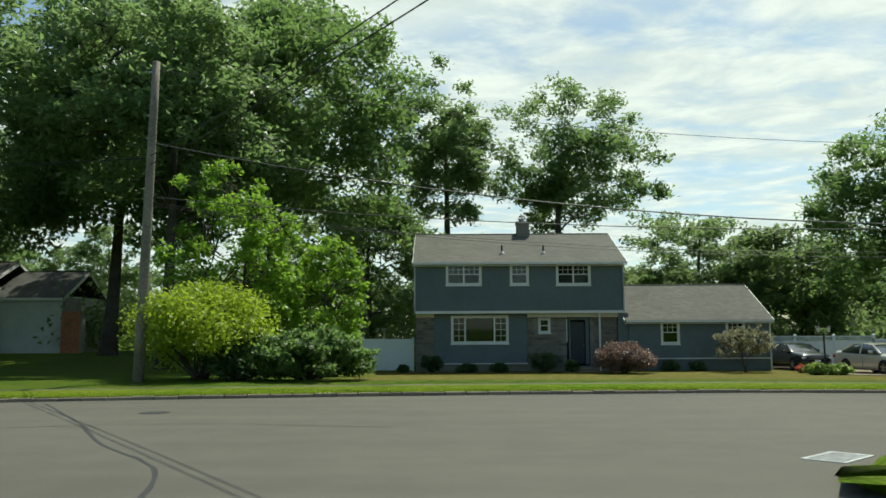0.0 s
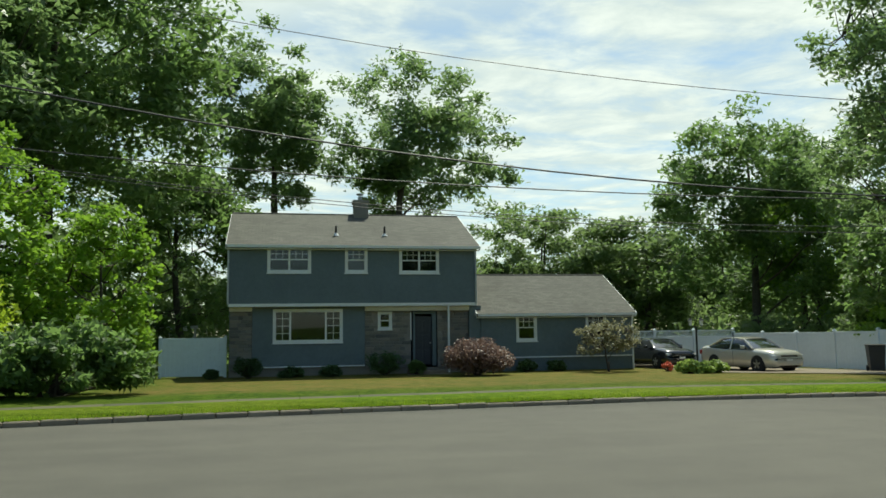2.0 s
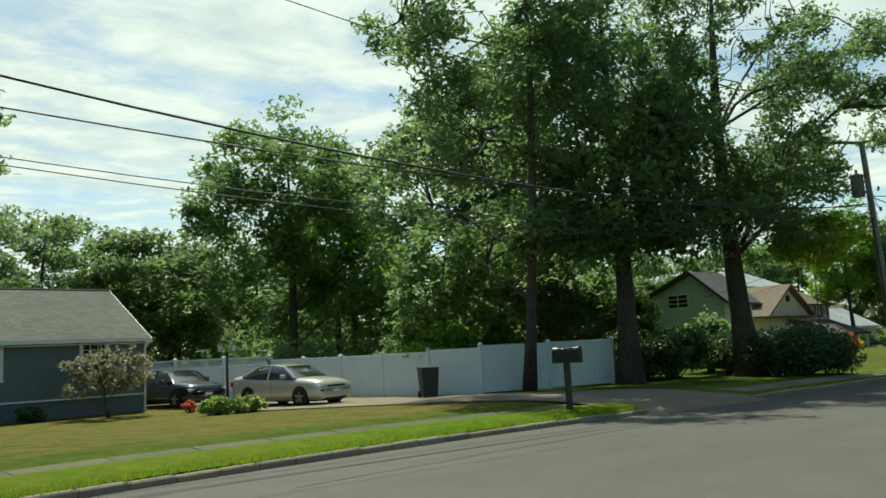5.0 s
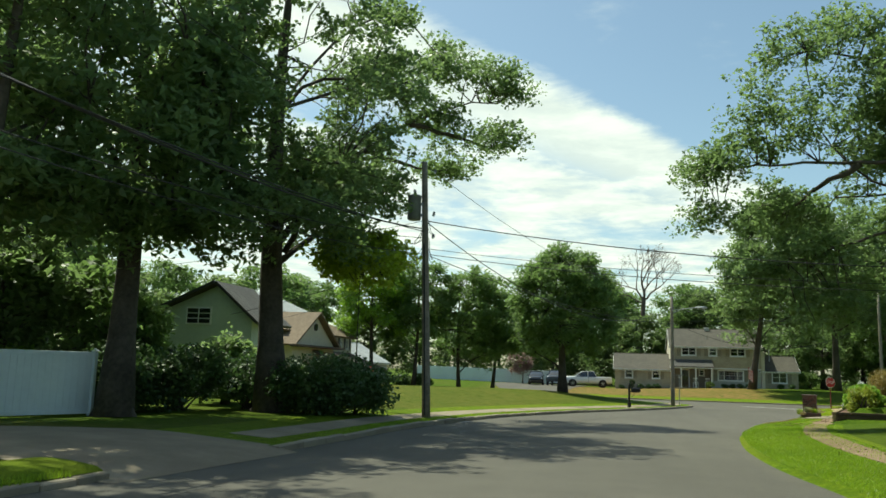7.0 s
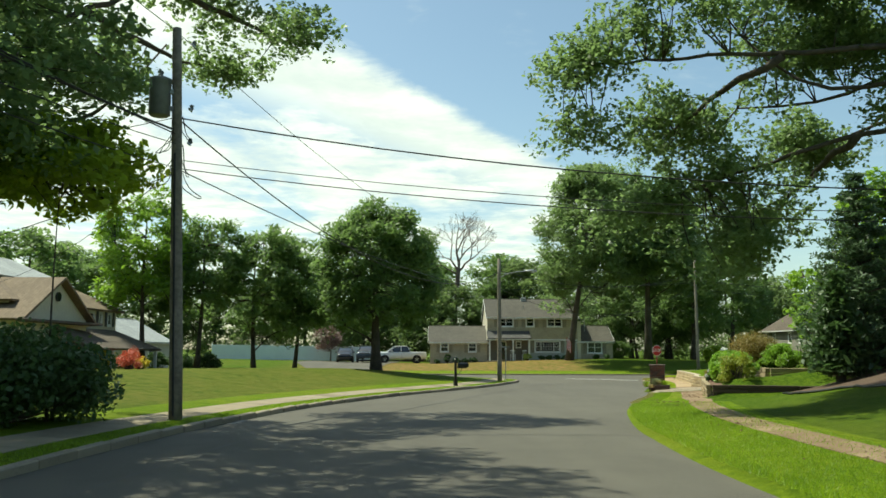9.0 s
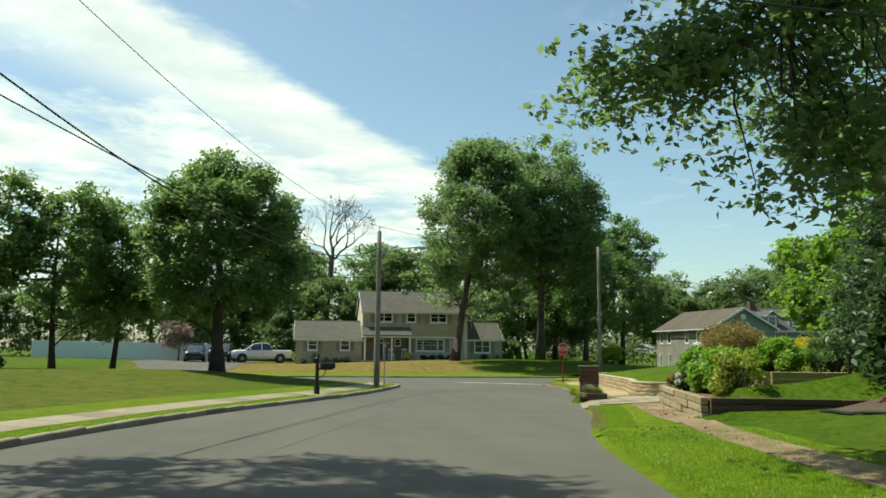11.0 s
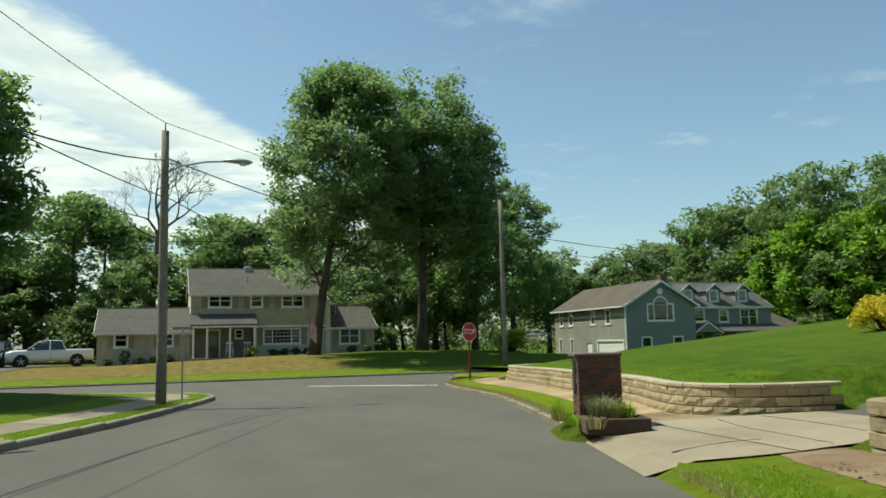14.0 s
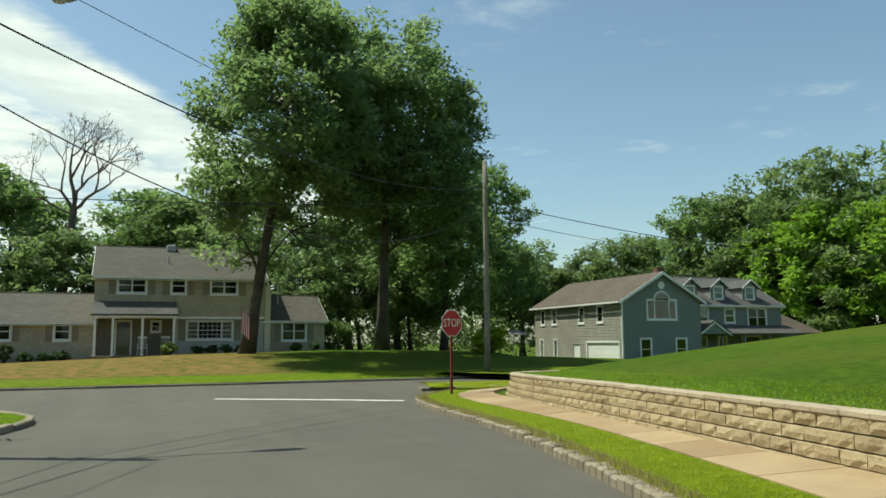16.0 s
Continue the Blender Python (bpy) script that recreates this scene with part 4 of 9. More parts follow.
def blue_house():
    base = -0.25
    h = thing("house", pose(-1.55, 44.3, base), "two-storey blue-sided house with grey shingle roof and white windows", "house", "houses along the street")
    W, D = 11.55, 9.0
    I = Matrix.Identity(4)
    low = pose(0, 0.45, 0)
    # upper storey hangs over the lower one
    up = [(1.7, 4.74, 3.68, 5.99), (5.24, 4.74, 6.29, 5.97), (7.79, 4.72, 9.71, 5.96)]
    siding_wall(h, I, 0, W, 3.34, 6.15, "blue_siding", [hole(*w) for w in up])
    for i, w in enumerate(up):
        window(h, I, *w, lights=1 if i == 1 else 2, muntin=(3, 2))
    pw, sw, dr = (1.97, 1.53, 5.17, 3.1), (6.82, 2.1, 7.49, 2.95), (8.5, 0.35, 9.55, 2.95)
    siding_wall(h, low, 1.05, 6.2, 0.5, 3.2, "blue_siding", [hole(*pw)])
    window(h, low, *pw, lights=[0.42, 1, 0.42], muntin=None, sashes=False)
    # muntins of the two side lights of the picture window
    for a, b in ((2.1, 2.72), (4.42, 5.05)):
        s = Shape().box(((a + b) / 2 - 0.012, 0.45, 1.65), ((a + b) / 2 + 0.012, 0.475, 3.0))
        for k in (1, 2, 3):
            s.box((a, 0.45, 1.63 + k * 0.34), (b, 0.475, 1.655 + k * 0.34))
        part("muntin", s, "white", h)
    stone_face(h, low, 0.05, 1.04, 0.3, 3.2, [], 3)
    stone_face(h, low, 6.21, 11.2, 0.3, 3.2, [sw, (8.38, 0.3, 9.68, 3.2)], 4)
    window(h, low, *sw, lights=1, muntin=None, trim=0.09)
    door = part("door", Shape().soft_box((8.62, 0.62, 0.42), (9.42, 0.67, 2.72), 0.01), "door_dark", h, "dark front door")
    for k in range(3):
        for u in (8.7, 9.06):
            part("door_panel", Shape().soft_box((u, 0.6, 0.52 + k * 0.72), (u + 0.28, 0.63, 1.12 + k * 0.72), 0.012), "door_dark", door)
    part("door_knob", Shape().tube([(9.35, 0.56, 1.45), (9.35, 0.62, 1.45)], 0.035, 8), "rim", door)
    part("door_frame", Shape().box((8.5, 0.46, 0.38), (8.6, 0.7, 2.82)).box((9.44, 0.46, 0.38), (9.62, 0.7, 2.82)).box((8.5, 0.46, 2.83), (9.62, 0.7, 2.95)), "blue_siding", h)
    part("porch_post", Shape().soft_box((10.1, -0.02, 0.05), (10.19, 0.07, 3.2), 0.01), "white", h)
    part("storm_door_edge", Shape().box((8.36, 0.36, 1.6), (8.41, 0.4, 2.9)), "white", h)
    part("foundation", Shape().box((0.03, 0.5, -0.4), (6.2, 0.62, 0.48)).box((6.2, 0.5, -0.4), (11.5, 0.62, 0.3)), "stone", h)
    part("water_table", Shape().box((1.3, 0.38, 0.42), (6.2, 0.5, 0.48)), "white", h)
    part("trim_board", Shape().box((0, -0.03, 3.2), (W, 0.01, 3.34)).box((0.0, 0.0, 3.2), (W, 0.5, 3.24)), "white", h)
    part("doorstep", Shape().soft_box((8.2, -0.5, -0.2), (9.9, 0.42, 0.2), 0.02).soft_box((8.0, -0.95, -0.2), (10.1, -0.52, 0.04), 0.02), "concrete", h)
    closed_box(h, 0, W, 0, D, 3.2, 6.15, "blue_siding")
    closed_box(h, 0.02, W - 0.02, 0.45, D, -0.4, 3.18, "blue_siding")
    for x, f in ((0, -1), (W, 1)):
        end_gable(h, x, 0, D, 6.15, 8.05, "blue_siding", f)
    gable_roof(h, 0, W, 0, D, 6.15, 8.15, "roof_grey", over=0.32, rake=0.12)
    ch = part("chimney", Shape().box((6.05, 4.0, 7.5), (6.8, 4.7, 8.85)).box((6.0, 3.95, 8.72), (6.85, 4.75, 8.88)), "stone", h, "dark stone chimney")
    part("flue", Shape().tube([(6.4, 4.35, 8.8), (6.4, 4.35, 9.12)], 0.12, 10).tube([(6.4, 4.35, 9.2), (6.4, 4.35, 9.26)], 0.2, 10), "steel", ch)
    for x in (4.9, 7.25):
        part("vent_pipe", Shape().tube([(x, 1.1, 6.5), (x, 1.1, 7.1)], 0.05, 8), "black", h)
        part("flashing", Shape().tube([(x, 1.1, 6.62), (x, 1.1, 6.75)], [0.16, 0.07], 8), "white", h)
    for x in (-0.06, W - 0.1):
        part("downpipe", Shape().box((x, -0.1, 3.3), (x + 0.08, -0.02, 6.0)), "steel", h)
    part("joint_wall", Shape().box((11.2, 0.2, -0.4), (11.78, 0.36, 3.2)), "blue_siding", h)
    part("porch_beam", Shape().box((6.2, 0.2, 2.98), (11.2, 0.4, 3.19)).box((0.03, 0.3, 3.0), (1.04, 0.42, 3.19)), "cream", h, "cream porch beam")
    # attached low wing
    wing = pose(11.75, 0.1, 0)
    w1, w2 = (1.75, 1.45, 2.8, 2.78), (5.33, 1.45, 6.4, 2.78)
    siding_wall(h, wing, 0, 7.8, 0.72, 2.85, "blue_siding", [hole(*w1), hole(*w2)], name="wing_wall")
    for w in (w1, w2):
        window(h, wing, *w, lights=1, muntin=(3, 2))
    part("wing_base", Shape().box((11.75, 0.14, -0.7), (19.55, 0.26, 0.68)), "blue_siding", h)
    part("wing_band", Shape().box((11.75, 0.06, 0.66), (19.55, 0.12, 0.72)), "white", h)
    closed_box(h, 11.75, 19.55, 0.1, 7.6, -0.4, 2.85, "blue_siding", "wing_side")
    end_gable(h, 19.55, 0.1, 7.6, 2.85, 4.75, "blue_siding", 1)
    gable_roof(h, 11.6, 19.55, 0.1, 7.6, 2.95, 4.95, "roof_grey", over=0.3, rake=0.1, name="wing_roof")
    part("wing_downpipe", Shape().tube([(19.5, -0.12, 2.7), (19.5, 0.03, 2.4), (19.5, 0.03, -0.6)], 0.05, 6), "white", h)


def tan_house():
    """Faces west; local x runs south along the front."""
    z0 = -0.35
    h = thing("house", pose(109.5, 18.8, z0, 0, 0, -90), "tan shingle-sided colonial house with porch and grey roof", "house", "houses along the street")
    I = Matrix.Identity(4)
    B = -z0
    # north wing
    w1, w2 = (1.1, 0.95 + B, 2.1, 2.1 + B), (4.2, 0.95 + B, 5.2, 2.1 + B)
    siding_wall(h, I, 0, 6.35, 0.0, 2.5, "tan_siding", [hole(*w1), hole(*w2)], 0.27, name="wing_wall", lap=0.025)
    for w in (w1, w2):
        window(h, I, *w, muntin=None, shutters=0.36)
    closed_box(h, 0, 6.35, 0, 7, -0.8, 2.5, "tan_siding", "wing_side")
    end_gable(h, 0, 0, 7, 2.5, 4.2, "tan_siding", -1)
    gable_roof(h, 0, 6.35, 0, 7, 2.55, 4.3, "roof_umber", name="wing_roof")
    # main body
    ml = pose(6.35, -0.15, 0)
    ups = [(1.2, 3.75 + B, 2.95, 4.85 + B), (4.25, 3.75 + B, 5.25, 4.85 + B), (6.6, 3.75 + B, 8.35, 4.85 + B)]
    siding_wall(h, ml, 0, 10.0, 2.75, 5.3, "tan_siding", [hole(*w) for w in ups], 0.27, lap=0.025)
    for i, w in enumerate(ups):
        window(h, ml, *w, lights=1 if i == 1 else 2, muntin=None, shutters=0.42)
    lowm = pose(6.35, 0.1, 0)
    bw, dr, sw = (5.25, 0.95 + B, 8.15, 2.22 + B), (1.2, 0.1 + B, 2.15, 2.2 + B), (3.2, 1.45 + B, 3.85, 2.2 + B)
    siding_wall(h, lowm, 4.55, 10.0, 0.0, 2.75, "lite_siding", [hole(*bw)], 0.2, name="lower_wall")
    window(h, lowm, *bw, lights=[0.45, 1, 0.45], muntin=(5, 4), top_only=False, shutters=0.4)
    # wall under the porch roof, its shade put into the siding colour
    siding_wall(h, pose(6.35, 0.5, 0), 0, 4.55, 0.0, 2.75, "shaded_tan_siding", [hole(*dr), hole(*sw)], 0.27, name="porch_wall", lap=0.02)
    pm = pose(6.35, 0.5, 0)
    part("door", Shape().soft_box((6.35 + 1.3, 0.56, 0.1 + B), (6.35 + 2.05, 0.6, 2.1 + B), 0.01), "carglass", h, "glazed storm door")
    part("door_frame", Shape().box((7.53, 0.44, 0.1 + B), (7.64, 0.6, 2.2 + B)).box((8.41, 0.44, 0.1 + B), (8.52, 0.6, 2.2 + B)).box((7.64, 0.44, 2.1 + B), (8.41, 0.6, 2.2 + B)), "white", h)
    window(h, pm, *sw, muntin=None, trim=0.08)
    part("porch_floor", Shape().box((6.3, -1.7, -0.3), (10.95, 0.5, B + 0.08)), "concrete", h)
    part("porch_roof", Shape().slab([(6.25, -2.0, 2.5 + B), (11.0, -2.0, 2.5 + B), (11.0, -0.1, 3.35 + B), (6.25, -0.1, 3.35 + B)], 0.12), "roof_dark", h)
    part("porch_beam", Shape().box((6.3, -1.95, 2.3 + B), (10.95, -1.78, 2.5 + B)).box((6.3, -1.77, 2.36 + B), (10.95, 0.4, 2.42 + B)), "white", h)
    for x in (6.5, 7.0 + 0.45, 9.05, 10.8):
        part("porch_post", Shape().soft_box((x - 0.07, -1.93, B + 0.08), (x + 0.07, -1.8, 2.3 + B), 0.012).box((x - 0.1, -1.95, B + 0.08), (x + 0.1, -1.78, B + 0.2)), "white", h)
    closed_box(h, 6.35, 16.35, -0.15, 8.5, 2.75, 5.3, "cream", "main_side")
    closed_box(h, 6.37, 16.33, 0.5, 8.5, -0.8, 2.75, "tan_siding", "lower_side")
    part("trim_board", Shape().box((6.35, -0.2, 2.62), (16.35, -0.12, 2.76)), "white", h)
    for x, f in ((6.35, -1), (16.35, 1)):
        end_gable(h, x, -0.15, 8.5, 5.3, 7.3, "cream", f)
    gable_roof(h, 6.35, 16.35, -0.15, 8.5, 5.3, 7.45, "roof_umber", rake=0.15)
    part("roof_vent", Shape().soft_box((10.5, 3.6, 7.15), (11.1, 4.1, 7.62), 0.05).tube([(10.55, 1.6, 6.1), (10.55, 1.6, 6.6)], 0.05, 6), "steel", h)
    part("chimney", Shape().soft_box((16.38, -0.1, -0.5), (16.75, 0.28, 4.75), 0.01), "cream", h, "pale painted flue casing")
    part("flue", Shape().tube([(17.6, 2.2, 3.6), (17.6, 2.2, 5.1)], 0.05, 8), "steel", h)
    # south wing
    rw = (17.35 + 0.15, 0.85 + B, 19.2, 2.2 + B)
    siding_wall(h, pose(0, 0.3, 0), 16.36, 20.35, 0.0, 2.65, "tan_siding", [hole(*rw)], 0.27, name="wing_wall", lap=0.025)
    window(h, pose(0, 0.3, 0), *rw, lights=2, muntin=None, shutters=0.4, curtain=0.9)
    closed_box(h, 16.36, 20.35, 0.3, 6.5, -0.8, 2.65, "tan_siding", "wing_side")
    end_gable(h, 20.35, 0.3, 6.5, 2.65, 4.2, "tan_siding", 1)
    gable_roof(h, 16.36, 20.35, 0.3, 6.5, 2.7, 4.35, "roof_umber", name="wing_roof")


def grey_house():
    """A shake-sided garage wing with a tall gable, and the long house with dormers beyond."""
    z0 = -1.1
    h = thing("house", pose(106.0, -22.2, z0, 0, 0, -90), "grey-green two-storey house with arched window and brown roof", "house", "houses along the street")
    I = Matrix.Identity(4)
    E, P = 4.85, 6.75
    arch, wa, wb = (2.1, 3.3, 4.8, 4.85), (1.45, 0.4, 2.5, 2.05), (4.55, 0.4, 5.6, 2.05)
    siding_wall(h, I, 0, 6.9, -0.6, E, "green_siding", [hole(*w) for w in (arch, wa, wb)], 0.11, gable=(3.45, P))
    window(h, I, *arch, lights=[0.55, 1.2, 0.55], muntin=None, sashes=False)
    hood = Shape()
    for i in range(12):
        a0, a1 = math.pi * i / 12, math.pi * (i + 1) / 12
        for r0, r1 in ((0.62, 0.74),):
            q = [(3.45 + r * math.cos(a), -0.05, 4.72 + r * math.sin(a)) for r, a in ((r0, a0), (r1, a0), (r1, a1), (r0, a1))]
            hood.slab(q, 0.07)
    part("arch_frame", hood, "white", h)
    fan = Shape()
    fan.prism([(3.45 + 0.62 * math.cos(math.pi * i / 12), 4.76 + 0.6 * math.sin(math.pi * i / 12)) for i in range(13)], -0.035, -0.022)
    part("arch_pane", fan, "carglass", h)
    part("round_vent", Shape().tube([(3.45, -0.05, 5.85), (3.45, 0.0, 5.85)], 0.28, 16), "white", h)
    for w in (wa, wb):
        window(h, I, *w, lights=1, muntin=None)
    # long side with the garage door, faces north
    L = 13.0
    side = pose(0, 0, 0) @ pose(0, 0, 0, 0, 0, -90) @ Matrix.Translation((-L, 0, 0))
    wins = [(1.0, 3.15, 1.8, 4.5), (2.9, 3.15, 3.75, 4.5), (7.1, 3.15, 8.0, 4.5), (9.7, 3.15, 10.6, 4.5)]
    lows = [(0.8, 0.2, 1.5, 2.05), (3.1, 0.2, 3.8, 2.05)]
    gar, dr = (8.2, -0.3, 12.6, 1.75), (6.2, -0.3, 7.3, 1.65)
    siding_wall(h, side, 0, L, -0.6, E, "grey_siding", [hole(*w) for w in wins + lows] + [hole(*gar), hole(*dr)], 0.2, name="long_wall", lap=0.025)
    for w in wins:
        window(h, side, *w, lights=1, muntin=None)
    for w in lows:
        window(h, side, *w, lights=1, muntin=(2, 4), top_only=False, sashes=False)
    gd = Shape()
    for k in range(4):
        gd.soft_box((8.3, 0.05, -0.2 + k * 0.48), (12.5, 0.1, 0.27 + k * 0.48), 0.012, side)
    part("garage_door", gd, "white", h, "white sectional garage door")
    part("garage_frame", Shape().box((8.16, -0.05, -0.3), (8.3, 0.12, 1.8), side).box((12.5, -0.05, -0.3), (12.64, 0.12, 1.8), side).box((8.3, -0.05, 1.7), (12.5, 0.12, 1.84), side), "white", h)
    part("side_door", Shape().soft_box((6.25, 0.04, -0.3), (7.25, 0.09, 1.62), 0.012, side), "white", h)
    part("corner_board", Shape().box((-0.06, -0.05, -0.6), (0.06, 0.04, E)), "white", h)
    s = Shape().box((6.75, 0.16, -0.6), (6.9, L, E)).box((0.1, L - 0.15, -0.6), (6.75, L, E))
    part("wall", s, "green_siding", h)
    # added near-black sheets behind the windows, indoor dimness in their colour
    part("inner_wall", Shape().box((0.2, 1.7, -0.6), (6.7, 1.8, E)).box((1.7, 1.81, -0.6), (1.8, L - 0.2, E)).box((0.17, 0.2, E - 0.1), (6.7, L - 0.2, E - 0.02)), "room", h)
    k = (P - E) / 3.45
    o = 0.35
    rf = Shape()
    rf.slab([(-o, L + 0.2, E - k * o), (-o, -0.3, E - k * o), (3.45, -0.3, P + 0.1), (3.45, L + 0.2, P + 0.1)], 0.14)
    rf.slab([(6.9 + o, -0.3, E - k * o), (6.9 + o, L + 0.2, E - k * o), (3.45, L + 0.2, P + 0.1), (3.45, -0.3, P + 0.1)], 0.14)
    roof = part("roof", rf, "roof_brown", h)
    f = Shape()
    f.slab([(-o, -0.34, E - k * o), (3.45, -0.34, P + 0.09), (3.45, -0.34, P - 0.14), (-o, -0.34, E - k * o - 0.22)], -0.04)
    f.slab([(6.9 + o, -0.34, E - k * o), (6.9 + o, -0.34, E - k * o - 0.22), (3.45, -0.34, P - 0.14), (3.45, -0.34, P + 0.09)], -0.04)
    part("bargeboard", f, "white", roof)
    part("gutter", Shape().box((-o - 0.12, -0.25, E - k * o - 0.14), (-o - 0.01, L + 0.15, E - k * o - 0.02)), "white", roof)
    # the long house behind, its front set back
    y0, x0, x1 = 2.6, 6.9, 17.2
    fr = pose(0, y0, 0)
    ws = [(8.75 - 0.3, 2.9, 9.85, 4.45), (11.35, 3.15, 12.45, 4.4), (13.7, 2.85, 15.7, 4.45)]
    dl = [(8.6, 0.4, 9.6, 2.2), (10.6, 0.4, 11.6, 2.2), (13, 0.4, 15, 2.2)]
    siding_wall(h, fr, x0, x1, -0.2, 4.75, "green_siding", [hole(*w) for w in ws + dl], 0.11, name="front_wall")
    for i, w in enumerate(ws):
        window(h, fr, *w, lights=2 if i == 2 else 1, muntin=None)
    for w in dl:
        window(h, fr, *w, lights=1, muntin=None)
    closed_box(h, x0, x1, y0, y0 + 9, -0.2, 4.75, "green_siding", "house_side")
    end_gable(h, x1, y0, y0 + 9, 4.75, 7.1, "green_siding", 1)
    gable_roof(h, x0, x1, y0, y0 + 9, 4.75, 7.2, "roof_dark", name="house_roof")
    for i, x in enumerate((8.6, 11.4, 14.6)):
        d = new("dormer")
        d.parent = h
        dw = 1.5
        part("dormer_wall", Shape().box((x - dw / 2, y0 + 0.62, 5.0), (x + dw / 2, y0 + 3.2, 6.15)), "green_siding", d)
        r = Shape()
        r.slab([(x - dw / 2 - 0.2, y0 + 3.6, 6.05), (x - dw / 2 - 0.2, y0 + 0.35, 6.05), (x, y0 + 0.35, 6.75), (x, y0 + 3.6, 6.75)], 0.1)
        r.slab([(x + dw / 2 + 0.2, y0 + 0.35, 6.05), (x + dw / 2 + 0.2, y0 + 3.6, 6.05), (x, y0 + 3.6, 6.75), (x, y0 + 0.35, 6.75)], 0.1)
        part("dormer_roof", r, "roof_dark", d)
        bb = Shape()
        for sg in (-1, 1):
            e0, e1 = x + sg * (dw / 2 + 0.22), x + sg * 0.0
            q = [(e0, y0 + 0.31, 6.06), (e1, y0 + 0.31, 6.78), (e1, y0 + 0.31, 6.64), (e0, y0 + 0.31, 5.93)]
            bb.slab(q if sg < 0 else q[::-1], -0.05)
        part("dormer_bargeboard", bb, "white", d)
        part("dormer_gable", Shape().prism([(x - dw / 2, 6.1), (x + dw / 2, 6.1), (x, 6.62)], y0 + 0.62, y0 + 0.75), "green_siding", d)
        window(h, pose(0, y0 + 0.61, 0), x - 0.5, 5.05, x + 0.5, 6.2, lights=1, muntin=(3, 2))
    part("porch_roof", Shape().slab([(7.0, y0 - 2.1, 2.35), (17.6, y0 - 2.1, 2.35), (17.6, y0 - 0.03, 3.0), (7.0, y0 - 0.03, 3.0)], 0.14), "roof_dark", h)
    part("porch_gable", Shape().prism([(7.1, 2.3), (9.7, 2.3), (8.4, 3.1)], y0 - 2.3, y0 - 1.2), "green_siding", h)
    pg = Shape()
    pg.slab([(6.9, y0 - 2.4, 2.3), (8.4, y0 - 2.4, 3.25), (8.4, y0 - 0.6, 3.25), (6.9, y0 - 0.6, 2.3)], -0.1)
    pg.slab([(8.4, y0 - 2.4, 3.25), (9.9, y0 - 2.4, 2.3), (9.9, y0 - 0.6, 2.3), (8.4, y0 - 0.6, 3.25)], -0.1)
    part("porch_gable_roof", pg, "roof_dark", h)
    pb = Shape()
    pb.slab([(6.88, y0 - 2.42, 2.26), (8.4, y0 - 2.42, 3.23), (8.4, y0 - 2.42, 3.09), (6.88, y0 - 2.42, 2.12)], -0.05)
    pb.slab([(8.4, y0 - 2.42, 3.23), (9.92, y0 - 2.42, 2.26), (9.92, y0 - 2.42, 2.12), (8.4, y0 - 2.42, 3.09)], -0.05)
    part("porch_bargeboard", pb, "white", h)
    for x in (7.3, 9.4, 11.6, 14.0, 17.2):
        part("porch_post", Shape().soft_box((x - 0.08, y0 - 2.0, -0.2), (x + 0.08, y0 - 1.84, 2.25), 0.015), "shutter", h)
    part("porch_floor", Shape().box((7.0, y0 - 2.1, -0.6), (17.4, y0 - 0.02, -0.2)), "concrete", h)
    part("chimney", Shape().box((8.1, y0 + 4.0, 6.6), (8.8, y0 + 4.6, 7.9)), "brick", h)
    hip = Shape().add([(17.3, y0 + 0.5, 2.4), (22.3, y0 + 0.5, 2.4), (22.3, y0 + 6, 2.4), (17.3, y0 + 6, 2.4), (19.4, y0 + 3.2, 4.1), (20.2, y0 + 3.2, 4.1)], [(0, 1, 5, 4), (1, 2, 5), (2, 3, 4, 5), (3, 0, 4), (3, 2, 1, 0)])
    part("low_roof", hip, "roof_brown", h)
    part("low_wall", Shape().box((17.5, y0 + 0.8, -0.4), (22.1, y0 + 5.8, 2.4)), "green_siding", h)


def small_house(m, w, d, ze, zr, wall, roof, label, windows, front_gable=None, doors=()):
    """A far house: a body with windows, a roof, and a gabled bay where it has one."""
    h = thing("house", m, label, "house", "houses along the street")
    I = Matrix.Identity(4)
    siding_wall(h, I, 0, w, -0.6, ze, wall, [hole(*q) for q in windows], 0.16)
    for q in windows:
        window(h, I, *q, lights=1 if q[2] - q[0] < 1.3 else 2, muntin=(2, 2))
    closed_box(h, 0, w, 0, d, -0.6, ze, wall)
    for x, f in ((0, -1), (w, 1)):
        end_gable(h, x, 0, d, ze, zr - 0.05, wall, f)
    gable_roof(h, 0, w, 0, d, ze, zr, roof)
    return h


blue_house()
tan_house()
grey_house()

# ---- trees and shrubs ----
def leaf_quads(centres, size, rng, up=0.4, droop=0.0, long=1.0, simple=False):
    """One folded kite-shaped leaf at each centre."""
    n_ = len(centres)
    nrm = rng.normal(size=(n_, 3))
    nrm[:, 2] += up * 2
    nrm /= np.linalg.norm(nrm, axis=1)[:, None]
    t = rng.normal(size=(n_, 3))
    t[:, 2] -= droop
    t -= nrm * (t * nrm).sum(1)[:, None]
    t /= np.linalg.norm(t, axis=1)[:, None] + 1e-9
    b = np.cross(nrm, t)
    s = (size * rng.uniform(0.65, 1.25, n_))[:, None]
    fold = nrm * s * 0.12
    a = centres - t * s * 0.5 * long
    c = centres + t * s * 0.62 * long
    l = centres + b * s * 0.42 + fold + t * s * 0.05
    r = centres - b * s * 0.42 + fold + t * s * 0.05
    if simple:
        return np.stack([a, r, c * 0.7 + l * 0.3], 1).reshape(-1, 3), np.arange(n_ * 3).reshape(-1, 3)
    return np.stack([a, r, c, l], 1).reshape(-1, 3), np.arange(n_ * 4).reshape(-1, 4)


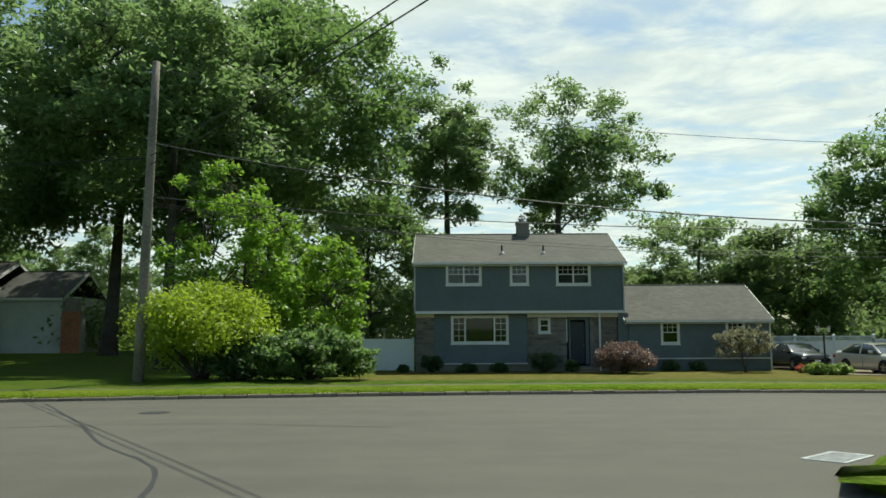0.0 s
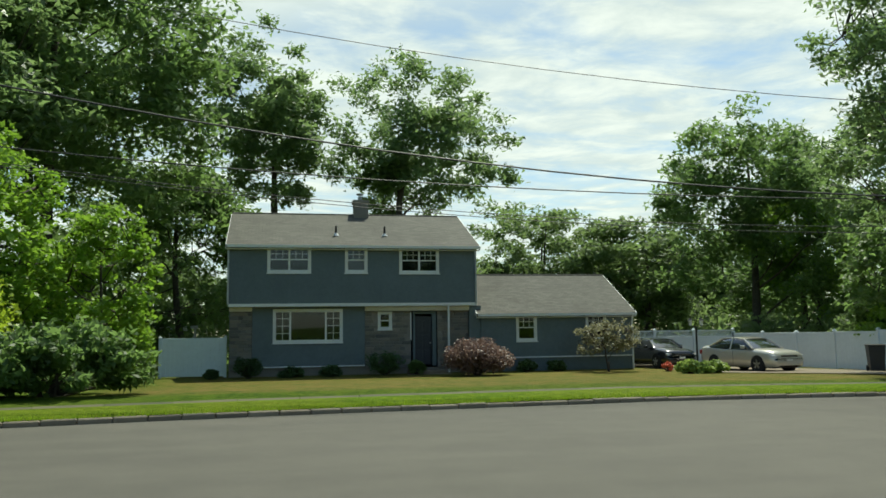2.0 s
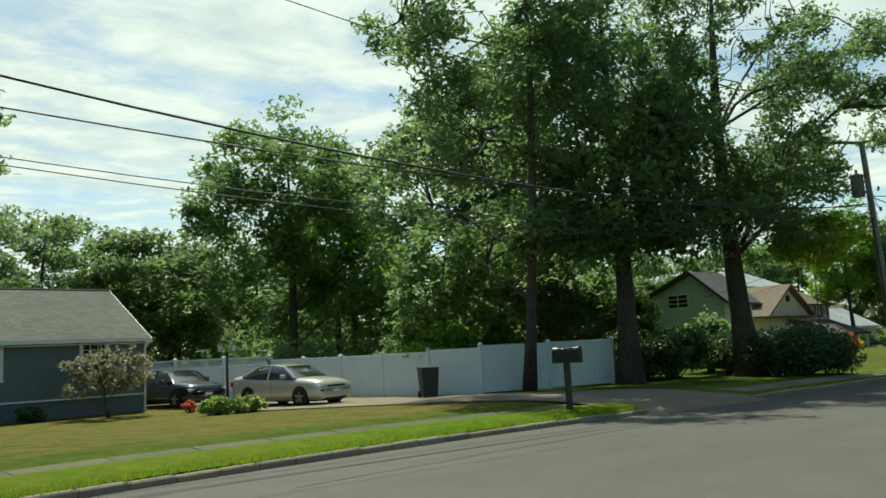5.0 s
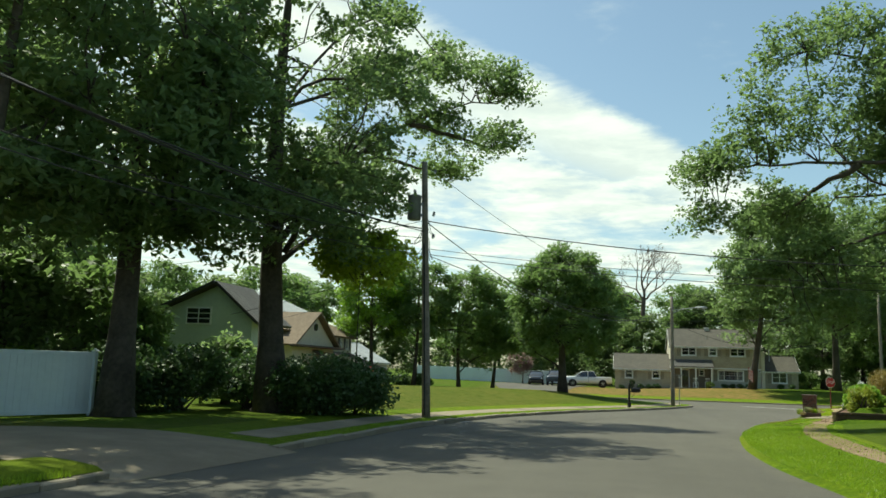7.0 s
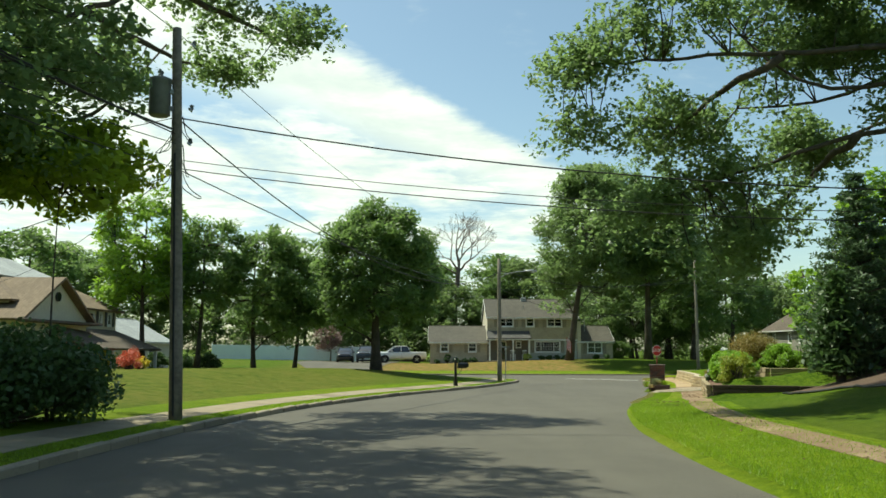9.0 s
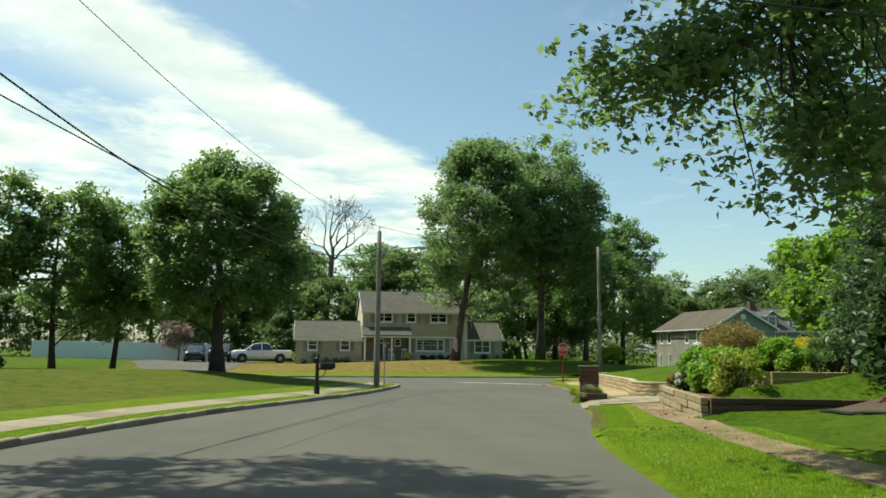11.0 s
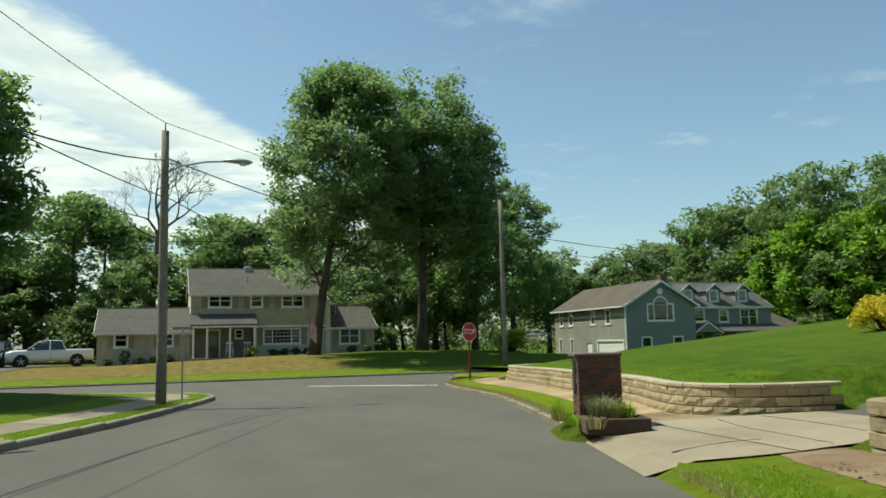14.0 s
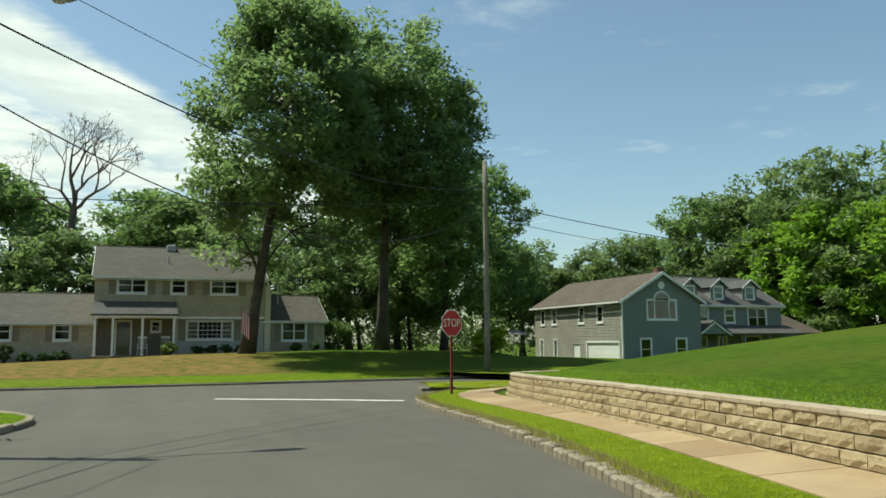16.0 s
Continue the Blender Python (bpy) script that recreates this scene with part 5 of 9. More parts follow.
def crown_points(rng, count, centre, radii, lump=0.28, hollow=0.45, flat=0.0):
    """Clump centres inside an uneven crown, more of them near its outside."""
    c, r = np.array(centre, float), np.array(radii, float)
    out = []
    lumps = rng.normal(size=(9, 3))
    lumps /= np.linalg.norm(lumps, axis=1)[:, None]
    gain = rng.uniform(-1, 1, 9)
    while len(out) < count:
        d = rng.normal(size=3)
        d /= np.linalg.norm(d)
        if d[2] < -0.75 + flat:
            continue
        k = 1 + lump * float((gain * np.clip((lumps @ d - 0.35) / 0.65, 0, 1)).sum())
        rho = hollow + (1 - hollow) * rng.random() ** 0.6
        out.append(c + d * r * k * rho)
    return np.array(out)


def limb(shape, a, b, r0, r1, rng, sides=6, bend=0.12, lift=0.0):
    a, b = np.array(a, float), np.array(b, float)
    ln = np.linalg.norm(b - a)
    k = max(3, min(10, int(ln / 1.0) + 2))
    pts, rr = [], []
    wob, wob2 = rng.normal(size=3) * ln * bend, rng.normal(size=3) * ln * bend * 0.45
    for i in range(k):
        t = i / (k - 1)
        p = a + (b - a) * t + wob * math.sin(math.pi * t) * 0.5 + wob2 * math.sin(2 * math.pi * t) * 0.5 + np.array([0, 0, lift * ln * math.sin(math.pi * t)])
        pts.append(p)
        rr.append(r0 + (r1 - r0) * t ** 0.8)
    shape.tube(pts, rr, sides)
    return pts


def tree(x, y, height, radius, base, leaf, label, trunk=0.3, clumps=70, per=160, size=0.16, seed=1, lean=(0, 0), squash=1.0, clump_r=0.16, group="trees", bark="bark", category="tree", name="tree", limbs=11, hollow=0.45, lump=0.3, z=None, crown_shift=(0, 0), extra=(), droop=0.2, boughs=()):
    """A broadleaf tree: tapered trunk, limbs, branches, and a crown of many leaves in clumps."""
    rng = np.random.default_rng(seed)
    simple = size > 0.19
    clumps, per, size, clump_r = int(clumps * 1.7), int(per * (0.56 if simple else 0.34)), size * (1.34 if simple else 1.12), clump_r * (0.76 if simple else 0.86)
    z = at(x, y) - 0.05 if z is None else z
    t = thing(name, pose(x, y, z), label, category, group)
    wood = Shape()
    top = np.array([lean[0] + crown_shift[0], lean[1] + crown_shift[1], height * 0.86])
    k = 8
    axis, rad = [], []
    wob = rng.normal(size=2) * 0.03 * height
    for i in range(k):
        f = i / (k - 1)
        axis.append(np.array([top[0] * f ** 1.3 + wob[0] * math.sin(3 * f), top[1] * f ** 1.3 + wob[1] * math.sin(2.6 * f), top[2] * f]))
        rad.append(trunk * (1.0 - 0.88 * f) * (1.35 if i == 0 else 1.0))
    wood.tube(axis, rad, 10)
    for _ in range(5):
        a = rng.uniform(0, 2 * math.pi)
        wood.tube([(0.5 * trunk * math.cos(a), 0.5 * trunk * math.sin(a), 0.5), (1.5 * trunk * math.cos(a), 1.5 * trunk * math.sin(a), -0.1)], [trunk * 0.45, trunk * 0.2], 6)
    mid = (base + height) / 2
    pts = crown_points(rng, clumps, (lean[0] * 0.7 + crown_shift[0], lean[1] * 0.7 + crown_shift[1], mid), (radius, radius * squash, (height - base) / 2), lump, hollow)
    pts = np.vstack([pts] + [crown_points(rng, c_, e[:3], e[3:6], lump, 0.2) for c_, e in extra]) if extra else pts
    # main limbs
    order = rng.permutation(len(pts))[:limbs]
    joints = []
    for j in order[:5 if size > 0.35 else limbs]:
        e = pts[j] * np.array([0.8, 0.8, 1.0])
        hgt = min(max(base * 0.8, e[2] - np.hypot(e[0] - top[0], e[1] - top[1]) * 0.7), top[2] * 0.95)
        f = hgt / top[2]
        s0 = np.array([np.interp(f, np.linspace(0, 1, k), [p[q] for p in axis]) for q in range(3)])
        joints += limb(wood, s0, e, trunk * 0.33 * (1.1 - f), 0.025, rng, 7, 0.14, 0.06)[1:]
    joints += axis[4:]
    for bough in boughs:
        line = smooth_line([(q[0] - x, q[1] - y, q[2] - z) for q in bough], 0.5)
        line = line + np.random.default_rng(seed + 5).normal(size=line.shape) * 0.045
        wood.tube(line, [0.11 * (1 - 0.84 * i / len(line)) for i in range(len(line))], 8)
        joints += list(line[2:])
    for c_, e in () if boughs else extra:
        e = np.array(e[:3], float)
        f = min(0.8, max(0.3, (e[2] - 0.35 * np.hypot(e[0], e[1])) / top[2]))
        s0 = np.array([np.interp(f, np.linspace(0, 1, k), [p[q] for p in axis]) for q in range(3)])
        main = limb(wood, s0, e, trunk * 0.34, 0.05, rng, 8, 0.16, 0.1)
        joints += main[2:]
        near = pts[np.linalg.norm(pts - e, axis=1) < 4.0]
        for p in near[::9]:
            j0 = main[int(rng.integers(len(main) // 2, len(main)))]
            joints += limb(wood, j0, p, 0.04, 0.015, rng, 5, 0.16)[1:]
    J = np.array(joints)
    for p in pts:
        d = np.linalg.norm(J - p, axis=1)
        j = int(np.argmin(d))
        if d[j] > 0.25 and size < 0.35:
            limb(wood, J[j], p, (0.018 if boughs else 0.035) + 0.005 * d[j], 0.008, rng, 4, 0.22)
    part("trunk", wood, bark, t, smooth=True)
    n_ = per * len(pts)
    cr = clump_r * radius
    own = rng.uniform(0.65, 1.35, (len(pts), 1, 1))
    off = rng.normal(size=(len(pts), per, 3))
    off = off / np.linalg.norm(off, axis=2)[:, :, None] * rng.random((len(pts), per, 1)) ** 0.45 * np.array([1.5, 1.5, 1.0]) * cr * own
    # leaves stand in sprays round twig ends
    bunch = 6 if size < 0.45 else 1
    off = off[:, :max(1, per // bunch)]
    if bunch > 1:
        off = np.repeat(off, bunch, axis=1)
        off = off + rng.normal(size=off.shape) * size * np.array([0.75, 0.75, 0.5])
    cs = (pts[:, None, :] + off).reshape(-1, 3)
    cs = cs[cs[:, 2] > 0.15]
    v, q = leaf_quads(cs, size, rng, 0.75, droop, 1.25, simple)
    crown = new("crown", array_mesh("crown", v, q, M[leaf]))
    crown.parent = t
    return t


def conifer(x, y, height, radius, leaf, label, seed, base=0.4, rows=26, per=46, size=0.2, trunk=0.16, lean=0.0, group="conifers"):
    rng = np.random.default_rng(seed)
    t = thing("conifer", pose(x, y, at(x, y) - 0.05), label, "conifer", group)
    wood = Shape().tube([(0, 0, 0), (0, 0, height * 0.5), (0.02, 0.02, height * 0.97)], [trunk, trunk * 0.6, 0.02], 8)
    cs = []
    for i in range(rows):
        f = i / rows
        zc = base + (height - base) * f
        r = radius * (1 - f) ** 0.8 + 0.1
        for j in range(max(4, int(9 * (1 - f)) + 3)):
            a = rng.uniform(0, 2 * math.pi)
            rr = r * rng.uniform(0.7, 1.12)
            end = np.array([rr * math.cos(a), rr * math.sin(a), zc + 0.18 * rr])
            wood.tube([(0, 0, zc - 0.1 * rr), tuple(end)], [0.03 * (1 - f) + 0.008, 0.006], 4)
            s = rng.random(per)[:, None] ** 0.7
            p = np.array([0, 0, zc]) * (1 - s) + end * s
            p = p + rng.normal(size=p.shape) * np.array([0.11, 0.11, 0.06]) * (0.4 + 0.6 * r / radius) * (0.5 + s)
            cs.append(p)
    part("trunk", wood, "bark", t)
    v, q = leaf_quads(np.vstack(cs), size, rng, 0.5, 0.3, 2.0)
    crown = new("crown", array_mesh("crown", v, q, M[leaf]))
    crown.parent = t
    return t


def shrub(x, y, height, radius, leaf, label, seed, squash=1.0, clumps=40, per=90, size=0.09, z=None, group="shrubs", name="shrub", category="shrub", stems=9, turn=0.0, base=0.0, spike=0.0, long=1.0, flowers=None):
    rng = np.random.default_rng(seed)
    t = thing(name, pose(x, y, (at(x, y) if z is None else z) - 0.04, 0, 0, turn), label, category, group)
    pts = crown_points(rng, clumps, (0, 0, base + (height - base) * 0.5), (radius * 0.86, radius * squash * 0.86, (height - base) * 0.46), 0.25, 0.5)
    wood = Shape()
    for j in rng.permutation(len(pts))[:stems * 3]:
        limb(wood, (rng.normal() * 0.06 * radius, rng.normal() * 0.06 * radius, 0.0), pts[j], 0.022 + 0.006 * radius, 0.006, rng, 5, 0.1)
    part("stem", wood, "bark", t)
    cr = 0.2 * radius
    off = rng.normal(size=(len(pts), per, 3))
    off = off / np.linalg.norm(off, axis=2)[:, :, None] * rng.random((len(pts), per, 1)) ** 0.45 * np.array([1.5, 1.5, 1.15]) * cr
    if spike:
        d = pts - np.array([0, 0, height * 0.1])
        d /= np.linalg.norm(d, axis=1)[:, None]
        off = off * 0.4 + d[:, None, :] * rng.uniform(-1, 1, (len(pts), per, 1)) * spike
    cs = (pts[:, None, :] + off).reshape(-1, 3)
    cs = cs[cs[:, 2] > 0.03]
    v, q = leaf_quads(cs, size, rng, 0.45, 0.1, long)
    crown = new("foliage", array_mesh("foliage", v, q, M[leaf]))
    crown.parent = t
    if flowers:
        mat, count, fr, fs = flowers
        for k in range(count):
            p = pts[int(rng.integers(len(pts)))]
            d = p - np.array([0, 0, height * 0.4])
            p = p + d / (np.linalg.norm(d) + 1e-9) * radius * 0.22
            o = rng.normal(size=(60, 3))
            o = o / np.linalg.norm(o, axis=1)[:, None] * fr
            v, q = leaf_quads(p + o, fs, rng, 0.5)
            b = new("bloom", array_mesh("bloom", v, q, M[mat]))
            b.parent = t
    return t


# west of the blue house, in the neighbour's yard
tree(-19.5, 47, 23, 7.5, 3.0, "leaf_oak", "tall dark oak tree in the neighbouring yard", 0.42, 150, 260, 0.3, 11)
tree(-10.4, 48, 26, 7.9, 3.5, "leaf_maple", "tall broad maple with sunlit outer leaves", 0.4, 170, 260, 0.3, 12)
tree(-24, 42, 19, 6.5, 2.2, "leaf_oak", "dark shady oak beside the pale garage", 0.38, 120, 240, 0.3, 13)
tree(-13.5, 39, 20, 5.5, 5.0, "leaf_oak", "tall oak with a bare lower trunk", 0.33, 100, 230, 0.26, 14)
tree(-4.6, 56, 15, 4.6, 1.0, "leaf_maple", "maple behind the white side fence", 0.25, 80, 190, 0.26, 15)
tree(-8.2, 33.5, 8.2, 2.4, 0.6, "leaf_bright", "young sunlit bright green tree", 0.12, 80, 200, 0.15, 16, group="young trees")
tree(-5.6, 36.5, 6.6, 2.1, 0.3, "leaf_bright", "young bright green tree near the fence", 0.1, 60, 190, 0.15, 17, group="young trees")
tree(-15, 62, 27, 7.5, 6, "leaf_oak", "very tall oak behind the neighbouring yard", 0.45, 110, 220, 0.34, 19)
tree(-33, 52, 19, 7, 3, "leaf_oak", "tall dark tree at the far end of the yard", 0.4, 90, 200, 0.32, 18)
# behind the blue house
tree(0.1, 66, 25.4, 4.9, 8.0, "leaf_oak", "tall open-crowned oak behind the blue house", 0.45, 85, 230, 0.3, 21, hollow=0.35, lump=0.42, clump_r=0.16)
tree(10.4, 66, 23.0, 6.4, 8.0, "leaf_oak", "tall oak with wide gaps behind the blue house", 0.48, 95, 230, 0.3, 22, hollow=0.35, lump=0.42, clump_r=0.15)
tree(33.0, 57, 16.6, 6.0, 1.6, "leaf_maple", "large rounded maple behind the white fence", 0.36, 120, 240, 0.28, 23)
tree(38.5, 58, 13.5, 4.6, 1.5, "leaf_bright", "lighter green tree behind the white fence", 0.25, 70, 190, 0.26, 24)
# by the fence corner
tree(35.5, 44, 20, 6.0, 2.4, "leaf_oak", "tall dark tree behind the fence", 0.38, 84, 250, 0.26, 25)
tree(26.1, 32.1, 19, 4.6, 2.4, "leaf_oak", "tall slender tree by the fence with dark foliage", 0.2, 78, 250, 0.2, 26, lump=0.35, extra=[(30, (0.4, -1.4, 5.4, 3.0, 2.0, 2.2))])
tree(29.75, 30.4, 18, 4.6, 2.6, "leaf_oak", "big-trunked oak at the end of the fence", 0.4, 74, 250, 0.2, 27, extra=[(44, (-0.6, -1.6, 5.8, 3.6, 2.2, 2.6)), (26, (0.2, -2.2, 9.0, 3.2, 2.0, 2.0))])
tree(34.8, 28.3, 19, 4.8, 3.2, "leaf_oak", "spreading oak whose long limb reaches over the road", 0.45, 92, 520, 0.12, 28, lump=0.36, clump_r=0.145,
     boughs=[[(34.9, 28.3, 5.6), (37.6, 27.3, 8.6), (40.6, 25.8, 11.0), (43.2, 24.2, 12.6), (45.2, 22.6, 13.4)], [(40.6, 25.8, 11.0), (43.4, 24.2, 11.2), (45.8, 23.0, 11.4)], [(38.6, 26.9, 9.4), (41.4, 26.4, 9.7), (44.8, 25.6, 10.2)], [(35.0, 28.3, 7.4), (38.2, 28.3, 8.4), (41.4, 28.2, 8.4)], [(34.8, 28.2, 5.0), (34.4, 27.2, 6.4), (33.6, 26.2, 6.6)]],
     extra=[(n_, (x - 34.8, y - 28.3, z, rx, ry, rz)) for n_, x, y, z, rx, ry, rz in (
         (14, 43.9, 22.6, 13.8, 1.2, 1.1, 1.0), (10, 45.4, 22.9, 11.6, 1.0, 0.9, 0.8), (10, 44.9, 25.3, 10.3, 1.1, 1.2, 0.6), (16, 42.8, 24.6, 14.4, 1.8, 1.6, 1.3),
         (15, 42.2, 24.7, 11.6, 1.6, 1.4, 0.9), (20, 40.8, 28.0, 8.9, 1.6, 1.7, 1.5), (20, 39.6, 26.4, 12.4, 1.9, 1.9, 1.6), (40, 33.2, 27.0, 6.2, 3.0, 2.0, 2.0), (26, 36.4, 27.2, 8.0, 2.4, 1.8, 1.8))])
# drooping branch as a tree of its own; lime colour stands for sunlight
tree(35.9, 25.9, 6.2, 2.1, 4.0, "leaf_lime", "drooping fan of leaves on an added stem, sunlight in its lime colour", 0.03, 60, 200, 0.14, 29, group="young trees", squash=0.8, hollow=0.2)
for i, (x, y, h, r) in enumerate([(27.5, 37, 7, 2.6), (31.2, 35, 6.5, 2.4), (33.6, 33.6, 4.6, 2.2), (38.4, 31.8, 2.4, 1.2), (37.6, 36.2, 2.8, 1.6)]):
    tree(x, y, h, r, 0.6, ("leaf_maple", "leaf_oak")[i % 2], "small leafy understorey tree behind the fence", 0.14, 46, 150, 0.2, 140 + i, group="understorey trees")
for i, (x, y, h, r) in enumerate([(35.5, 39.5, 9.5, 3.4), (40.5, 43.5, 11.5, 4.0), (47.5, 45.5, 11.5, 3.8)]):
    tree(x, y, h, r, 0.8, "leaf_maple", "leafy garden tree beyond the fence", 0.2, 60, 150, 0.24, 150 + i, group="garden trees")
# east lawns
tree(73.8, 22.2, 11.3, 4.0, 1.8, "leaf_maple", "dense dark rounded maple on the lawn", 0.36, 150, 260, 0.2, 31, hollow=0.6, lump=0.18)
for i, (x, y, h, r) in enumerate([(72.8, 33.8, 10.6, 3.5), (76.0, 30.8, 10.4, 3.3), (79.2, 28.6, 9.8, 3.0), (70.5, 36.5, 11.2, 3.4)]):
    tree(x, y, h, r, 1.8, ("leaf_maple", "leaf_bright")[i == 3], "rounded shade tree on the far lawn", 0.18, 70, 190, 0.22, 40 + i, group="row of lawn trees")
# before and beside the tan house
tree(105.0, 4.1, 21.6, 5.2, 4.2, "leaf_oak", "large old oak in front of the tan house", 0.38, 160, 280, 0.25, 51, lump=0.3, hollow=0.45, crown_shift=(-4.2, -1.7))
tree(110.0, -5.6, 19.4, 6.3, 4.6, "leaf_oak", "very large oak beside the tan house", 0.44, 180, 290, 0.27, 52, lump=0.3, hollow=0.45, crown_shift=(-4.4, 0.9))
for i, (x, y, h, r) in enumerate([(116.5, -1.5, 7.5, 3.0), (118.5, -6.5, 9.5, 3.4), (121.0, 2.0, 10.0, 3.4), (119.5, -11.0, 9.0, 3.2)]):
    tree(x, y, h, r, 0.4, "leaf_oak", "dark understorey tree beside the tan house", 0.16, 56, 150, 0.24, 160 + i, group="understorey trees")
tree(129, -21.9, 20.6, 4.6, 1.5, "leaf_maple", "leafy tree behind the large oaks", 0.35, 90, 230, 0.28, 53)
tree(116, -12.5, 15, 4.6, 1.2, "leaf_maple", "leafy tree near the grey house", 0.3, 80, 210, 0.3, 54)
# south side
tree(36.5, 3.4, 17.5, 5.2, 8.5, "leaf_oak", "great oak on the bank with limbs over the road", 0.5, 80, 660, 0.1, 61, lump=0.36, hollow=0.3, clump_r=0.13, z=1.0,
     boughs=[[(36.6, 3.6, 5.4), (37.4, 5.8, 6.6), (38.6, 8.2, 6.5), (40.1, 10.3, 5.9), (41.0, 12.8, 5.2)], [(36.6, 3.6, 6.6), (37.2, 6.8, 8.2), (38.4, 10.0, 8.4), (39.8, 12.4, 8.8), (41.0, 14.6, 9.0)],
             [(38.6, 8.2, 6.5), (40.6, 8.3, 6.0), (42.8, 8.4, 5.3)], [(36.6, 3.5, 8.2), (37.4, 7.6, 10.8), (38.6, 11.4, 12.4)], [(38.4, 10.0, 8.4), (40.2, 11.2, 7.8), (41.8, 11.6, 7.4)], [(36.8, 3.4, 6.6), (39.8, 5.4, 7.6), (43.0, 7.2, 7.2)]],
     extra=[(n_, (x - 36.5, y - 3.4, z - 1.0, rx, ry, rz)) for n_, x, y, z, rx, ry, rz in (
         (15, 40.7, 14.2, 8.9, 1.2, 1.4, 0.8), (17, 39.3, 12.4, 9.7, 1.6, 1.6, 1.0), (7, 40.8, 14.3, 7.2, 0.7, 1.0, 0.5), (22, 41.6, 11.4, 7.3, 1.6, 1.6, 1.1),
         (17, 40.7, 10.3, 5.8, 1.4, 1.5, 0.7), (14, 40.9, 12.7, 5.0, 1.2, 1.4, 0.7), (11, 42.5, 8.9, 5.1, 1.3, 1.4, 0.6), (18, 39.0, 8.4, 8.9, 1.8, 1.9, 1.2),
         (20, 38.5, 11.2, 12.4, 2.2, 2.4, 1.4), (24, 43.0, 7.3, 7.3, 1.5, 1.4, 1.0), (46, 38.0, 8.6, 10.6, 2.3, 2.3, 1.9), (24, 40.4, 7.6, 9.6, 2.0, 1.8, 1.5), (16, 37.8, 6.6, 7.4, 1.6, 1.6, 0.9), (12, 39.2, 6.4, 11.2, 1.7, 1.7, 1.3), (8, 40.8, 9.4, 10.4, 1.5, 1.5, 1.2), (8, 40.6, 10.6, 4.4, 1.4, 1.4, 0.7), (6, 40.6, 10.9, 3.7, 1.2, 1.3, 0.5), (4, 40.6, 9.4, 8.2, 1.3, 1.3, 0.8))])
conifer(46.9, 3.9, 7.0, 2.3, "leaf_spruce", "dark green pyramidal spruce on the bank", 62, rows=34, per=90, size=0.085)
conifer(45.6, 5.4, 3.6, 0.7, "leaf_dark", "narrow dark cypress on the mulch bank", 63, size=0.14)
conifer(50.5, 0.5, 7.6, 1.9, "leaf_dark", "dark spruce behind the hedges", 64, rows=30, per=70, size=0.1)
tree(52.5, 2.2, 5.2, 1.5, 0.6, "leaf_bright", "small light green tree behind the hedges", 0.08, 40, 150, 0.14, 65, group="young trees")
tree(51.0, 0.2, 8.4, 2.2, 1.6, "leaf_bright", "sunlit light green tree behind the spruces", 0.14, 60, 150, 0.2, 66, group="young trees")
tree(48.6, 4.6, 2.9, 0.6, 0.9, "leaf_bright", "light green sapling with a pale stem", 0.035, 24, 70, 0.1, 67, group="young trees", bark="bark_pale", category="small tree", name="small_tree")


def dead_tree():
    rng = np.random.default_rng(71)
    t = thing("bare_tree", pose(131.0, 15.9, 0.0), "leafless dead tree with a wide fan of bare twigs", "tree", "trees")
    wood = Shape()

    def grow(a, d, ln, r, depth):
        b = a + d * ln
        limb(wood, a, b, r, r * 0.68, rng, 6 if depth > 3 else 3, 0.12)
        if depth == 0:
            return
        for k in range(3 if depth in (1, 4) else 2):
            nd = d * 0.9 + rng.normal(size=3) * 0.42 + np.array([0, 0, 0.1])
            grow(b, nd / np.linalg.norm(nd), ln * rng.uniform(0.66, 0.86), max(0.014, r * 0.62), depth - 1)
    fork = np.array([0.0, -0.9, 12.2])
    limb(wood, (0, 0, -0.3), fork, 0.5, 0.3, rng, 9, 0.02)
    for dy, dx, up, r in ((0.55, 0.2, 1.0, 0.17), (0.12, -0.3, 1.0, 0.2), (-0.25, 0.3, 1.0, 0.17), (-0.85, -0.1, 0.8, 0.17), (0.9, -0.2, 0.45, 0.11)):
        d = np.array([dx, dy, up])
        grow(fork - np.array([0, 0, rng.uniform(0, 0.8)]), d / np.linalg.norm(d), 2.4 * rng.uniform(0.85, 1.1), r, 6)
    part("crown", wood, "bark_pale", t)


dead_tree()


